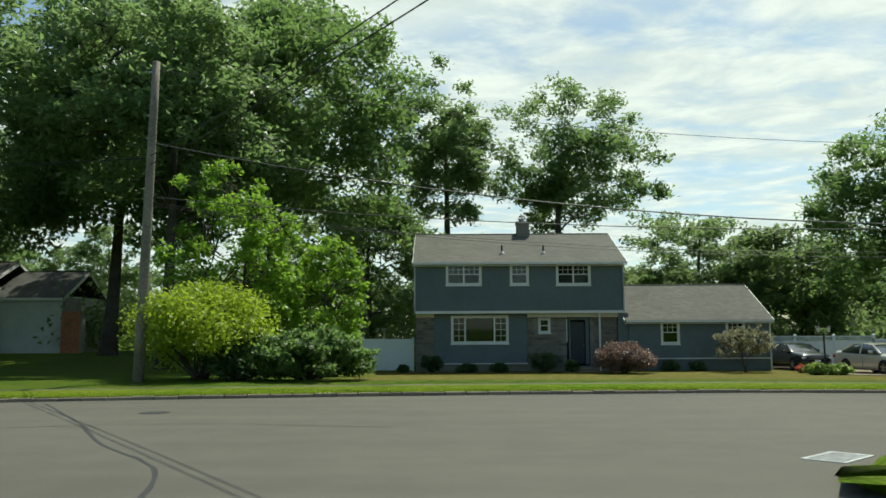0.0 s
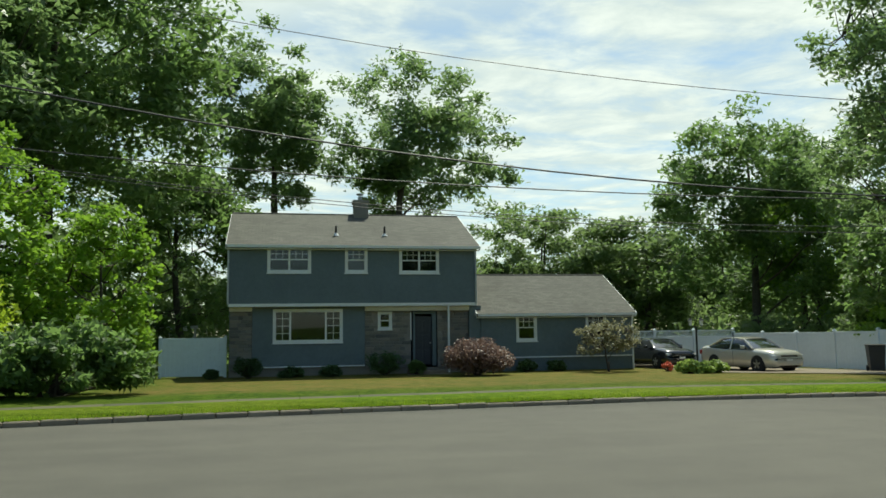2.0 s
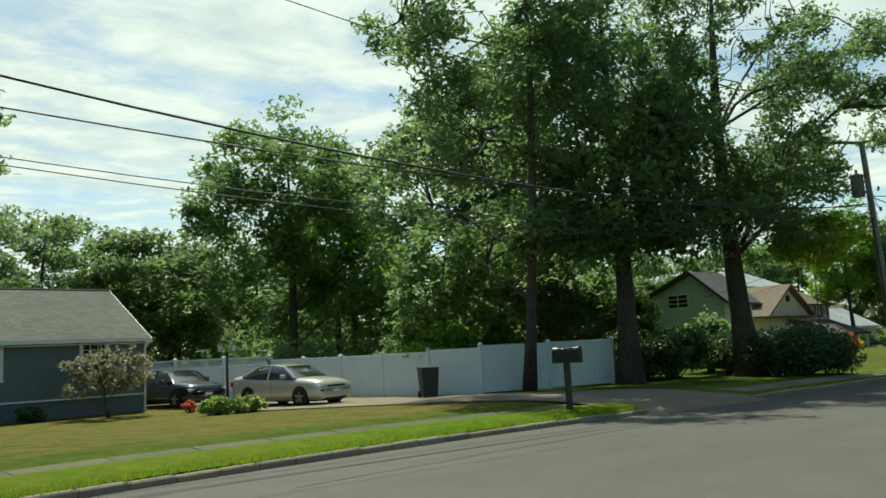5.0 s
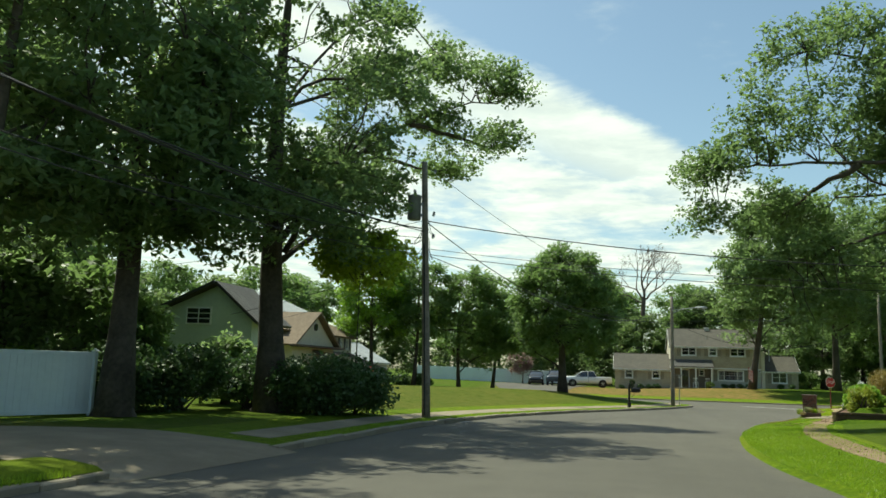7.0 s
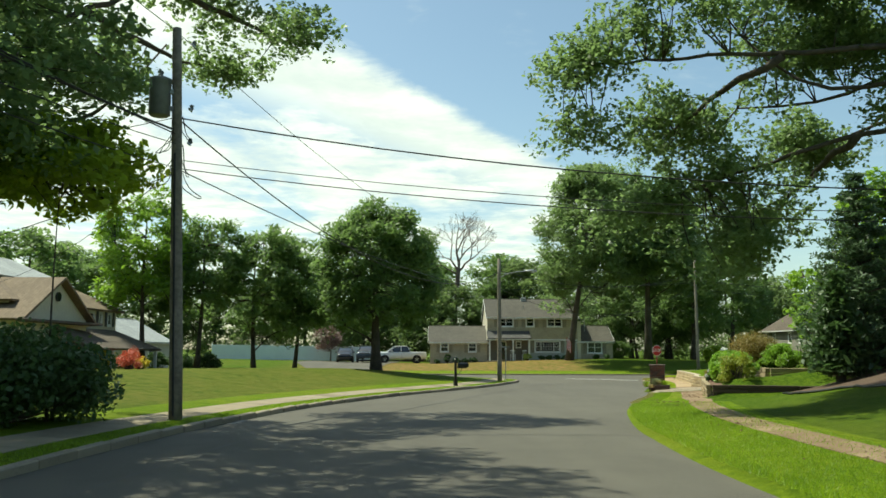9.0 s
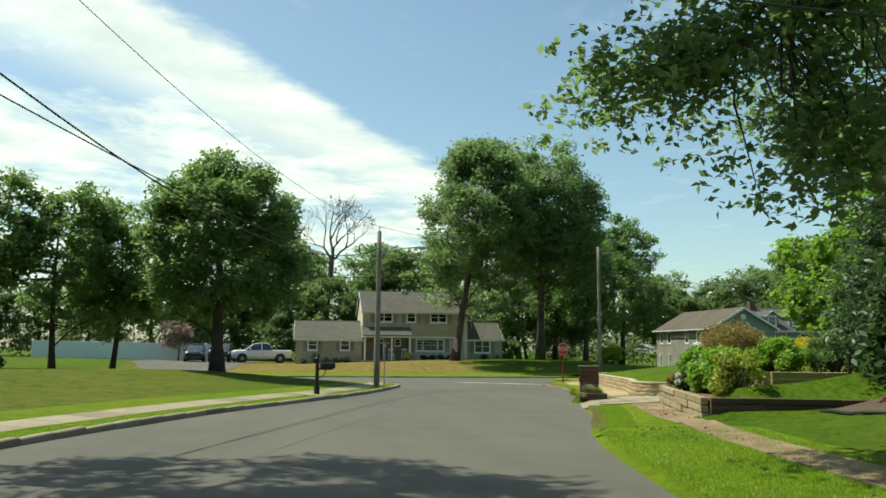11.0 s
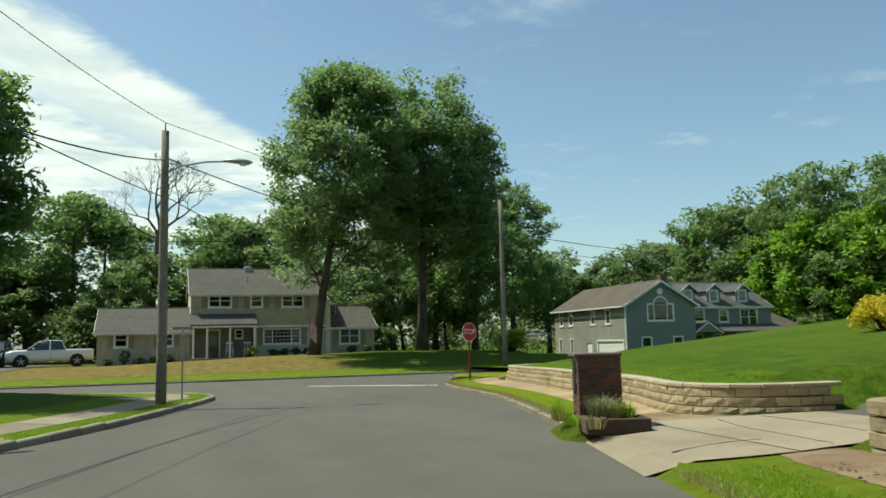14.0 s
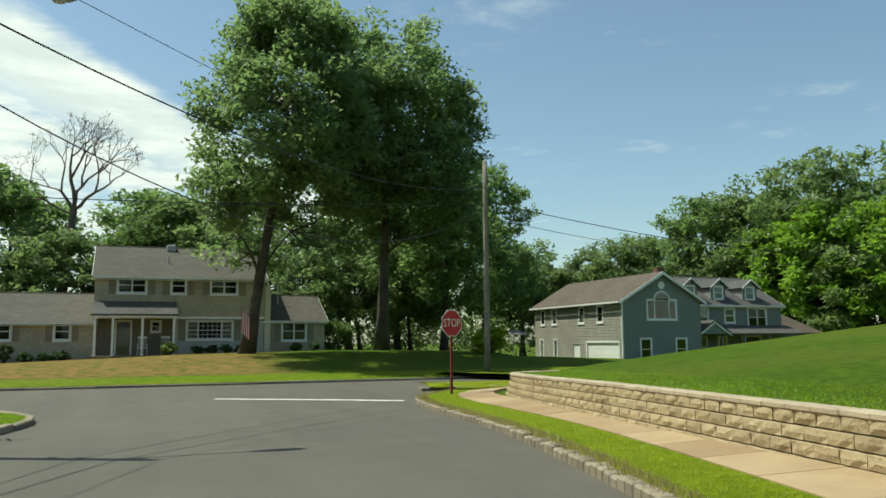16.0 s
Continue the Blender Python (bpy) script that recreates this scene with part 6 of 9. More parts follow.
def backdrop_woods():
    """Woodland behind the gardens: whole trees, a few shapes repeated at other turns and sizes."""
    protos = []
    for i, (h, r, leaf) in enumerate([(16, 5.2, "leaf_far"), (13, 4.8, "leaf_far"), (18, 5.6, "leaf_maple"), (11, 4.6, "leaf_far"), (11, 4.4, "leaf_bright")]):
        protos.append(tree(-60 - 14 * i, 150, h, r, 0.3, leaf, "leafy woodland tree behind the gardens", 0.28, 62, 150, 0.36, 80 + i, group="woodland trees", limbs=7, z=0.0, clump_r=0.2))
    rng = random.Random(9)
    spots = []
    for x in np.arange(-46, 62, 6.2):
        spots.append((x + rng.uniform(-2, 2), 84 + rng.uniform(-4, 5), 0.85))
    for x, y in [(15, 74), (19, 71), (24, 74), (29, 77), (34, 74), (-12, 72), (42, 64), (48, 62), (21.5, 78), (12, 77), (31, 70)]:
        spots.append((x, y, 0.84))
    for y in np.arange(66, 30, -6):
        spots.append((122 + (66 - y) * 0.35 + rng.uniform(-3, 3), y, 0.85))
    for x in np.arange(56, 120, 7):
        spots.append((x + rng.uniform(-2, 2), 68 + rng.uniform(-4, 4), 0.92))
    for y in np.arange(28, -20, -6):
        spots.append((129 + rng.uniform(-3, 3), y, 0.78 if 8 < y < 22 else 1.0))
    for y in np.arange(-20, -90, -8):
        spots.append((147 + rng.uniform(-3, 3), y, 1.1))
    for i in range(12):
        x, y = 132 - i * 5.0 + rng.uniform(-2, 2), -44 - i * 3.2 + rng.uniform(-2, 2)
        if i > 4:
            spots.append((x, y, 1.25))
    for i in range(10):
        y = -62 - i * 2.2 + rng.uniform(-3, 3)
        spots.append((128 - i * 7.0, y, 1.05 if i < 2 else 1.3))
    for i, (x, y) in enumerate([(-60, 60), (-50, 76), (-70, 30), (-60, 0), (-40, -30), (-15, -45), (20, -40), (45, -34), (-30, -14), (24, -20), (36, -24)]):
        spots.append((x, y, 1.0))
    spots += [(135, 8, 1.0), (137, 20, 0.92), (133, 27, 0.9), (125, 21, 0.6), (126, 11, 0.55), (124, 16, 0.5)]
    for x, y, s in spots:
        k = rng.randrange(4) if s > 0.7 else rng.choice((1, 3))
        f = s * rng.uniform(0.88, 1.15)
        copy_thing(protos[k], pose(x, y, at(x, y) - 0.1 if abs(x) < 190 else 0, 0, 0, rng.uniform(0, 360)) @ Matrix.Diagonal((f * rng.uniform(0.95, 1.2), f * rng.uniform(0.95, 1.2), f, 1)))
    # the taller wood behind the grey house: place, height, shape
    for x, y, h, k in [(138, -37, 12.2, 3), (141, -32.5, 12.0, 1), (134.5, -40.5, 13.6, 1), (131, -43.5, 14.8, 0), (127, -46.8, 20.2, 2), (124.6, -49.6, 19.2, 0), (121.6, -51.4, 21.0, 2),
                       (118.2, -53.6, 21.6, 0), (115.2, -55.4, 20.4, 2), (111.6, -56.8, 22.0, 0), (107.6, -58.4, 20.0, 2), (128.5, -43.4, 10.0, 3), (125.2, -42.6, 8.2, 4), (121.5, -46.0, 12.0, 1),
                       (117.6, -47.6, 12.6, 4), (114.4, -49.4, 14.4, 4), (111.0, -50.2, 13.2, 3), (119.8, -49.4, 15.5, 1), (108.4, -51.6, 14.0, 4)]:
        f = h / (16, 13, 18, 11, 11)[k]
        w = f * rng.uniform(0.85, 1.1)
        copy_thing(protos[k], pose(x, y, at(x, y) - 0.1, 0, 0, rng.uniform(0, 360)) @ Matrix.Diagonal((w, w, f, 1)))


backdrop_woods()


def undergrowth():
    """Low leafy thicket along the foot of the woods."""
    rng = np.random.default_rng(99)
    cs = []

    def row(a, b, n_, h, deep):
        a, b = np.array(a, float), np.array(b, float)
        for _ in range(n_):
            p = a + (b - a) * rng.random() + rng.normal(size=2) * deep
            zz = 0.0 if abs(p[0]) > 150 else at(*p)
            hh = h * rng.uniform(0.5, 1.2)
            k = 170
            o = rng.normal(size=(k, 3))
            o = o / np.linalg.norm(o, axis=1)[:, None] * rng.random((k, 1)) ** 0.5 * np.array([1.9, 1.9, hh * 0.6])
            q = np.array([p[0], p[1], zz + hh * 0.5]) + o
            cs.append(q[q[:, 2] > zz])
    row((-60, 80), (70, 80), 170, 4.0, 2.0)
    row((12, 70), (46, 66), 60, 4.5, 2.0)
    row((56, 64), (126, 62), 90, 4.0, 2.0)
    row((124, 62), (130, 20), 60, 4.0, 2.0)
    row((127, 22), (140, -30), 80, 4.5, 2.5)
    row((134, -40), (76, -74), 110, 4.5, 2.5)
    row((-44, 52), (-22, 56), 40, 4.0, 2.0)
    row((26, 50), (48, 50), 44, 2.6, 1.2)
    row((-12, 58), (-2, 58), 20, 4.0, 1.5)
    v, q = leaf_quads(np.vstack(cs), 0.46, rng, 0.4, simple=True)
    tagged(new("undergrowth", array_mesh("undergrowth", v, q, M["leaf_far"])), "leafy green undergrowth along the edge of the woods", "undergrowth", kind="stuff")


undergrowth()

# ---- neighbouring houses ----
def neighbours():
    h = thing("house", pose(42.0, 37.7, 0.0, 0, 0, -90), "pale mint house with a broad gable behind the oaks", "house", "houses along the street")
    win = [(1.9, 3.05, 3.2, 3.85), (1.0, 0.8, 2.2, 2.1), (3.4, 0.8, 4.6, 2.1)]
    siding_wall(h, Matrix.Identity(4), 0, 5.0, -0.6, 3.25, "mint_siding", [hole(*q) for q in win[1:]], 0.16, gable=(3.3, 4.65))
    for q in win[1:]:
        window(h, Matrix.Identity(4), *q, lights=2, muntin=(1, 2))
    louvre = part("gable_window", Shape().soft_box((1.95, -0.07, 3.0), (3.15, -0.02, 3.75), 0.01), "white", h)
    for k in range(2):
        for r in range(3):
            part("pane", Shape().box((2.02 + 0.56 * k, -0.078, 3.06 + 0.22 * r), (2.52 + 0.56 * k, -0.071, 3.24 + 0.22 * r)), "carglass", louvre)
    closed_box(h, 0, 5.0, 0, 3.0, -0.6, 3.25, "mint_siding")
    part("roof", Shape().slab([(-0.35, -0.3, 3.13), (3.3, -0.3, 4.75), (3.3, 3.2, 4.75), (-0.35, 3.2, 3.13)], -0.12).slab([(3.3, -0.3, 4.75), (5.35, -0.3, 3.03), (5.35, 3.2, 3.03), (3.3, 3.2, 4.75)], -0.12), "roof_dark", h)
    c = thing("house", pose(57.5, 38.2, 0.0), "cream house with brown hipped roof and gabled front", "house", "houses along the street")
    W, D, ze = 12.8, 9.0, 3.72
    win = [(7.2, 2.62, 7.8, 3.45), (8.6, 2.62, 9.6, 3.45), (10.2, 2.62, 10.7, 3.45), (11.5, 2.62, 12.1, 3.45), (9.0, 0.2, 10.4, 1.4)]
    siding_wall(c, Matrix.Identity(4), 0, W, -0.8, ze, "cream", [hole(*q) for q in win], 0.16)
    for q in win:
        window(c, Matrix.Identity(4), *q, muntin=(1, 2))
    for x in (8.25, 9.95, 11.2, 12.35):
        part("shutter", Shape().soft_box((x - 0.13, -0.06, 2.6), (x + 0.13, -0.02, 3.47), 0.01), "door_dark", c)
    closed_box(c, 0, W, 0, D, -0.8, ze, "cream")
    o, zt = 0.4, 4.95
    f = (zt - ze + 0.15) / (6.3 - ze + 0.15)
    lo_, hi_ = [(-o, -o), (W + o, -o), (W + o, D + o), (-o, D + o)], [(4.4, 4.5), (8.4, 4.5), (8.4, 4.5), (4.4, 4.5)]
    mid = [(a[0] + (b[0] - a[0]) * f, a[1] + (b[1] - a[1]) * f) for a, b in zip(lo_, hi_)]
    low, top = Shape(), Shape()
    for k in range(4):
        n2 = (k + 1) % 4
        low.slab([(*lo_[k], ze - 0.15), (*lo_[n2], ze - 0.15), (*mid[n2], zt), (*mid[k], zt)], 0.12)
        grow = lambda q: (q[0] + (0.25 if q[0] > 6.4 else -0.25), q[1] + (0.25 if q[1] > 4.5 else -0.25))
        top.slab([(*grow(mid[k]), zt + 0.02), (*grow(mid[n2]), zt + 0.02), (*hi_[n2], 6.35), (*hi_[k], 6.35)], 0.1)
    part("roof", low, "roof_tan", c)
    # added tier whose pale colour stands for the sheen on the upper roof
    part("upper_roof", top, "roof_pale", c, "added upper roof tier, sky sheen in its pale colour")
    g = Shape()
    g.slab([(-1.3, -1.45, 2.55), (2.6, -1.45, 4.72), (2.6, 3.5, 4.72), (-1.3, 3.5, 2.55)], -0.12)
    g.slab([(2.6, -1.45, 4.72), (6.5, -1.45, 2.55), (6.5, 3.5, 2.55), (2.6, 3.5, 4.72)], -0.12)
    part("gable_roof", g, "roof_tan", c)
    siding_wall(c, pose(0, -1.05, 0), -0.9, 6.1, -0.8, 2.75, "cream", [], 0.16, gable=(2.6, 4.68), name="front_gable")
    for u in (-0.9, 5.96):
        part("gable_side", Shape().box((u, -0.9, -0.8), (u + 0.14, -0.02, 2.7)), "cream", c)
    part("oval_window", Shape().tube([(2.6, -1.16, 3.85), (2.6, -1.05, 3.85)], 0.24, 14), "carglass", c)
    part("eave_band", Shape().soft_box((-1.4, -1.75, 2.5), (6.6, -1.1, 2.64), 0.02), "roof_brown", c)
    part("porch_roof", Shape().slab([(2.2, -3.0, 1.35), (12.6, -3.0, 1.25), (12.6, -0.06, 2.4), (2.2, -1.15, 2.4)], 0.12), "roof_brown", c)
    for x in (2.5, 5.6, 9.0, 12.2):
        part("porch_post", Shape().soft_box((x - 0.09, -2.85, -0.9), (x + 0.09, -2.67, 1.2), 0.02), "white", c)
    d = small_house(pose(73.8, 41.0, 0.0), 15.5, 6.0, 2.0, 3.7, "lite_siding", "roof_pale", "low house with a pale grey roof", [(10.4, 0.3, 12.4, 1.5), (5.0, 0.3, 6.4, 1.5)])
    e = thing("house", pose(-43.0, 50.0, 0.85), "pale house with an attached garage and brick chimney", "house", "houses along the street")
    siding_wall(e, Matrix.Identity(4), 0, 14.2, -0.5, 4.2, "lite_siding", [(6.0, 0.0, 13.2, 2.55)], 0.16)
    for k in range(4):
        part("garage_door_panel", Shape().soft_box((6.05, 0.1, 0.02 + k * 0.63), (13.15, 0.16, 0.63 + k * 0.63), 0.015), "vinyl", e)
    part("side_wall", Shape().box((14.25, 1.4, -0.5), (18.65, 1.55, 3.6)), "lite_siding", e)
    closed_box(e, 0, 14.2, 0, 8, -0.5, 4.2, "lite_siding")
    closed_box(e, 14.25, 18.65, 1.4, 8, -0.5, 3.6, "lite_siding")
    gable_roof(e, 0, 14.2, 0, 8, 4.2, 6.0, "roof_dark")
    gable_roof(e, 14.3, 18.65, 1.4, 8, 3.6, 5.4, "roof_dark", name="side_roof")
    ch = part("chimney", Shape().box((18.72, 1.2, -0.4), (19.9, 2.0, 2.6)).box((18.9, 1.3, 2.6), (19.6, 1.95, 3.4)), "mortar", e, "orange brick chimney")
    rng = random.Random(5)
    z = -0.3
    row = 0
    while z < 2.55:
        x = 18.72 - (0.1 if row % 2 else 0)
        while x < 19.9:
            a, b = max(x, 18.72), min(x + 0.21, 19.9)
            if b - a > 0.04:
                part("brick", Shape().box((a + 0.005, 1.17, z + 0.005), (b - 0.005, 1.21, z + 0.065)), "orange_brick", ch)
            x += 0.215
        z += 0.075
        row += 1
    bm = thing("planter_box", pose(-28.6, 45.0, at(-28.6, 45) , 0, 0, 0), "dark storage bin beside the garage", "bin")
    part("body", Shape().soft_box((-0.6, -0.35, 0), (0.6, 0.35, 0.75), 0.03), "bin", bm)
    part("lid", Shape().soft_box((-0.64, -0.39, 0.76), (0.64, 0.39, 0.86), 0.03), "bin", bm)
    g = thing("garden_arch", pose(-5.6, 58, at(-5.6, 58)), "small white garden arch behind the fence", "arch")
    for u in (-1.35, 0.0, 1.35):
        part("arch_post", Shape().soft_box((u - 0.06, -0.06, 0), (u + 0.06, 0.06, 2.5), 0.01), "white", g)
    for u in (-0.675, 0.675):
        part("arch", Shape().tube([(u + 0.6 * math.cos(math.pi * i / 10), 0, 1.75 + 0.55 * math.sin(math.pi * i / 10)) for i in range(11)], 0.05, 6), "white", g)
    part("arch_beam", Shape().soft_box((-1.5, -0.09, 2.36), (1.5, 0.09, 2.55), 0.02), "white", g)


neighbours()


# ---- fences ----


def vinyl_fence(name, points, label, height=1.85, lattice=False):
    f = thing(name, pose(0, 0, 0), label, "fence", "white vinyl fences")
    for p, q in zip(points[:-1], points[1:]):
        p, q = np.array(p, float), np.array(q, float)
        n_ = max(1, round(np.linalg.norm(q - p) / 2.45))
        for i in range(n_):
            a, b = p + (q - p) * i / n_, p + (q - p) * (i + 1) / n_
            za, zb = at(*a), at(*b)
            ln = float(np.linalg.norm(b - a))
            m = Matrix.Translation((a[0], a[1], 0)) @ Matrix.Rotation(math.atan2(b[1] - a[1], b[0] - a[0]), 4, "Z")
            z = min(za, zb) + 0.05
            top = z + height - (0.32 if lattice else 0)
            part("rail", Shape().soft_box((0.06, -0.022, top - 0.1), (ln - 0.06, 0.022, top), 0.008, m), "vinyl", f)
            part("rail", Shape().soft_box((0.06, -0.022, z), (ln - 0.06, 0.022, z + 0.12), 0.008, m), "vinyl", f)
            k = 14
            for j in range(k):
                u, v = 0.065 + (ln - 0.13) * j / k, 0.065 + (ln - 0.13) * (j + 1) / k
                part("board", Shape().box((u + 0.003, -0.012, z + 0.12), (v - 0.003, 0.012, top - 0.1), m), "vinyl", f)
            if lattice:
                s = Shape().box((0.06, -0.02, top + 0.26), (ln - 0.06, 0.02, top + 0.32), m)
                w = 0.26
                x = 0.0
                while x < ln:
                    for sgn in (1, -1):
                        c0 = [(x, top), (x + 0.035, top), (x + 0.035 + sgn * w, top + w), (x + sgn * w, top + w)]
                        c0 = [(min(max(u, 0.07), ln - 0.07), zz) for u, zz in c0]
                        s.add([m @ Vector((u, 0.004 * sgn, zz)) for u, zz in c0], [(0, 1, 2, 3)])
                    x += 0.11
                part("lattice", s, "vinyl", f)
            for e, ze in (((a, za),) if i or tuple(p) == tuple(points[0]) else ()) + (((b, zb),) if i == n_ - 1 else ()):
                pz = ze + height + 0.08
                part("post", Shape().soft_box((e[0] - 0.062, e[1] - 0.062, ze - 0.1), (e[0] + 0.062, e[1] + 0.062, pz), 0.01), "vinyl", f)
                part("post_cap", Shape().add([(e[0] - 0.085, e[1] - 0.085, pz), (e[0] + 0.085, e[1] - 0.085, pz), (e[0] + 0.085, e[1] + 0.085, pz), (e[0] - 0.085, e[1] + 0.085, pz), (e[0], e[1], pz + 0.09)], [(3, 2, 1, 0), (0, 1, 4), (1, 2, 4), (2, 3, 4), (3, 0, 4)]), "vinyl", f)


vinyl_fence("fence", [(18.4, 47.4), (24.5, 46.0)], "white vinyl fence with a lattice top behind the cars", 1.8, True)
vinyl_fence("fence", [(24.5, 46.0), (25.0, 33.3), (30.0, 31.3)], "white vinyl privacy fence beside the driveway", 1.62)
vinyl_fence("fence", [(-4.6, 45.6), (-1.7, 45.2)], "white vinyl fence panel beside the blue house", 1.75)
vinyl_fence("fence", [(121, 46), (121, 26)], "distant white vinyl fence behind the parked trucks", 1.75)


# ---- poles, wires, street furniture ----
def pole(x, y, top, r, label, lean=(0, 0)):
    z = at(x, y)
    p = thing("utility_pole", pose(x, y, z), label, "utility pole", "utility poles")
    h = top - z
    part("shaft", Shape().tube([(lean[0] * k / 6, lean[1] * k / 6, h * k / 6 - (0.3 if k == 0 else 0)) for k in range(7)], [r * (1 - 0.32 * k / 6) for k in range(7)], 12), "pole", p, smooth=True)
    for zz in (h - 0.35, h - 1.9, h - 2.7):
        part("insulator", Shape().lathe([(0.03, 0), (0.055, 0.03), (0.035, 0.06), (0.055, 0.09), (0.03, 0.12)], (r * 0.8 + 0.06, 0, zz), 8), "can_grey", p)
        part("bracket", Shape().box((0, -0.02, zz - 0.05), (r * 0.8 + 0.08, 0.02, zz)), "steel", p)
    return p


P1, P2, P3, P4, P5, P6 = (-10.2, 27.1, 11.27), (37.9, 24.02, 8.73), (71.2, 14.2, 7.1), (92.8, -5.5, 9.6), (13.2, -7.0, 9.5), (35.6, -10.0, 9.0)
pole(*P1, 0.19, "weathered grey utility pole on the verge", (0.25, 0))
p2 = pole(*P2, 0.15, "brown utility pole with transformer and tangled cables", (0.0, 0.36))
p3 = pole(*P3, 0.15, "grey wooden pole carrying a street lamp")
pole(*P4, 0.16, "grey utility pole across the side street")
pole(*P5, 0.17, "utility pole on the street corner")
pole(*P6, 0.17, "utility pole in the garden south of the road")


def pole_gear():
    h = P2[2] - at(P2[0], P2[1])
    t = part("transformer", Shape().lathe([(0.2, 0), (0.24, 0.03), (0.24, 0.8), (0.255, 0.82), (0.255, 0.87), (0.14, 0.92)], (-0.06, 0.66, h - 2.12), 16), "can_grey", p2, "grey can transformer", True)
    for a in (-0.07, 0.07):
        part("bushing", Shape().lathe([(0.03, 0), (0.045, 0.05), (0.025, 0.1), (0.04, 0.14), (0.02, 0.2)], (-0.06 + a, 0.66, h - 1.22), 8), "can_grey", t)
    part("transformer_bracket", Shape().box((-0.1, 0.3, h - 1.6), (-0.02, 0.46, h - 1.5)).box((-0.1, 0.28, h - 2.0), (-0.02, 0.46, h - 1.9)), "steel", p2)
    rng = random.Random(3)
    for k in range(7):
        z0 = h - 2.1 - 0.22 * k
        side, wide, deep = (1 if k % 3 else -1), rng.uniform(0.15, 0.5), rng.uniform(0.25, 0.7)
        y0 = 0.36 * z0 / h
        pts = [(0.05, y0 + side * 0.12 + side * wide * math.sin(math.pi * i / 14) ** 2 + 0.02 * math.sin(5 * i), z0 - deep * math.sin(math.pi * i / 14) - 0.25 * i / 14) for i in range(15)]
        part("loose_cable", Shape().tube(pts, 0.012, 4), "wire", p2)
    part("cable_riser", Shape().tube([(-0.17, 0.02, 0.1), (-0.14, 0.24, h - 3.0)], 0.022, 6), "wire", p2)
    # lamp arm on the third pole
    h3 = P3[2] - at(P3[0], P3[1])
    arm = part("lamp_arm", Shape().tube([(0, 0, h3 - 1.25), (0.03, -0.5, h3 - 0.98), (0.06, -1.1, h3 - 0.84), (0.1, -1.75, h3 - 0.78)], 0.03, 8), "steel", p3)
    part("lamp_brace", Shape().tube([(0, 0, h3 - 0.95), (0.03, -0.5, h3 - 0.96)], 0.018, 6), "steel", p3)
    head = Shape()
    for i, (yy, w, u, d) in enumerate(((-1.65, 0.06, 0.04, 0.04), (-1.85, 0.12, 0.07, 0.05), (-2.1, 0.17, 0.09, 0.07), (-2.35, 0.15, 0.06, 0.09), (-2.48, 0.05, 0.02, 0.03))):
        head.v += [(0.1 + w * math.cos(2 * math.pi * k / 10), yy, h3 - 0.77 + (u if math.sin(2 * math.pi * k / 10) > 0 else d) * math.sin(2 * math.pi * k / 10)) for k in range(10)]
        if i:
            for k in range(10):
                a, b = (i - 1) * 10 + k, (i - 1) * 10 + (k + 1) % 10
                head.f.append((a, a + 10, b + 10, b))
    head.f += [tuple(range(10)), tuple(range(49, 39, -1))]
    lh = part("lamp_head", head, "steel", p3, "cobra-head street lamp", True)
    part("lens", Shape().lathe([(0.1, 0.0), (0.13, 0.05), (0.13, 0.06)], (0.1, -2.2, h3 - 0.88), 10), "lamp_glass", lh)
    part("pole_pin", Shape().tube([(0, 0, h3 - 0.05), (0, 0, h3 + 0.25)], 0.02, 6), "black", p3)


pole_gear()


def wire(a, b, sag, r, label="black overhead cable between utility poles"):
    a, b = Vector(a), Vector(b)
    n_ = 22
    pts = [a.lerp(b, i / n_) - Vector((0, 0, 4 * sag * (i / n_) * (1 - i / n_))) for i in range(n_ + 1)]
    ob = tagged(new("overhead_wire", Shape().tube(pts, r, 5).mesh("overhead_wire", M["wire"])), label, "cable", "overhead cables")


def up(p, z, dx=0.0, dy=0.0):
    return (p[0] + dx, p[1] + dy, z)


wire(up(P1, 11.0, 0.2), up(P2, 8.65, 0, 0.36), 1.92, 0.010)
wire(up(P1, 8.38, 0.2), up(P2, 6.3, 0, 0.3), 2.09, 0.024)
wire(up(P1, 6.5, 0.2), up(P2, 6.2, 0, 0.26), 1.28, 0.016)
wire(up(P1, 6.3, 0.2), up(P2, 5.97, 0, 0.24), 1.82, 0.010)
wire(up(P1, 6.2, 0.2), up(P2, 5.41, 0, 0.24), 1.65, 0.010)
wire(up(P1, 7.85), (-52, 24, 8.0), 0.8, 0.018)
wire(up(P1, 7.9, 0.1), up(P5, 8.2), 0.5, 0.015)
wire(up(P1, 7.6, 0.1), up(P5, 7.9), 0.55, 0.015)
wire(up(P2, 8.65, 0, 0.36), up(P3, 7.35), 1.2, 0.009)
wire(up(P2, 6.6, 0, 0.28), up(P3, 6.24), 2.0, 0.018)
wire(up(P2, 5.39, 0, 0.2), up(P3, 5.15), 0.6, 0.014)
wire(up(P2, 6.58, 0, 0.2), up(P6, 5.56), 1.35, 0.017)
wire(up(P2, 5.6, 0, 0.2), up(P6, 5.0), 1.05, 0.009)
wire(up(P2, 5.4, 0, 0.2), up(P6, 4.9), 1.1, 0.012)
wire(up(P2, 5.4, 0, 0.24), (58.0, 40.0, 4.2), 0.6, 0.009, "thin service cable to the cottage")
wire(up(P2, 5.3, 0, 0.24), (43.0, 36.0, 3.2), 0.25, 0.011, "thin service cable to the mint house")
wire(up(P2, 6.6, 0, 0.28), (44.0, 50.0, 5.0), 0.5, 0.009, "thin cable to a garden behind the oaks")
wire(up(P3, 7.35), up(P4, 7.55), 0.17, 0.009)
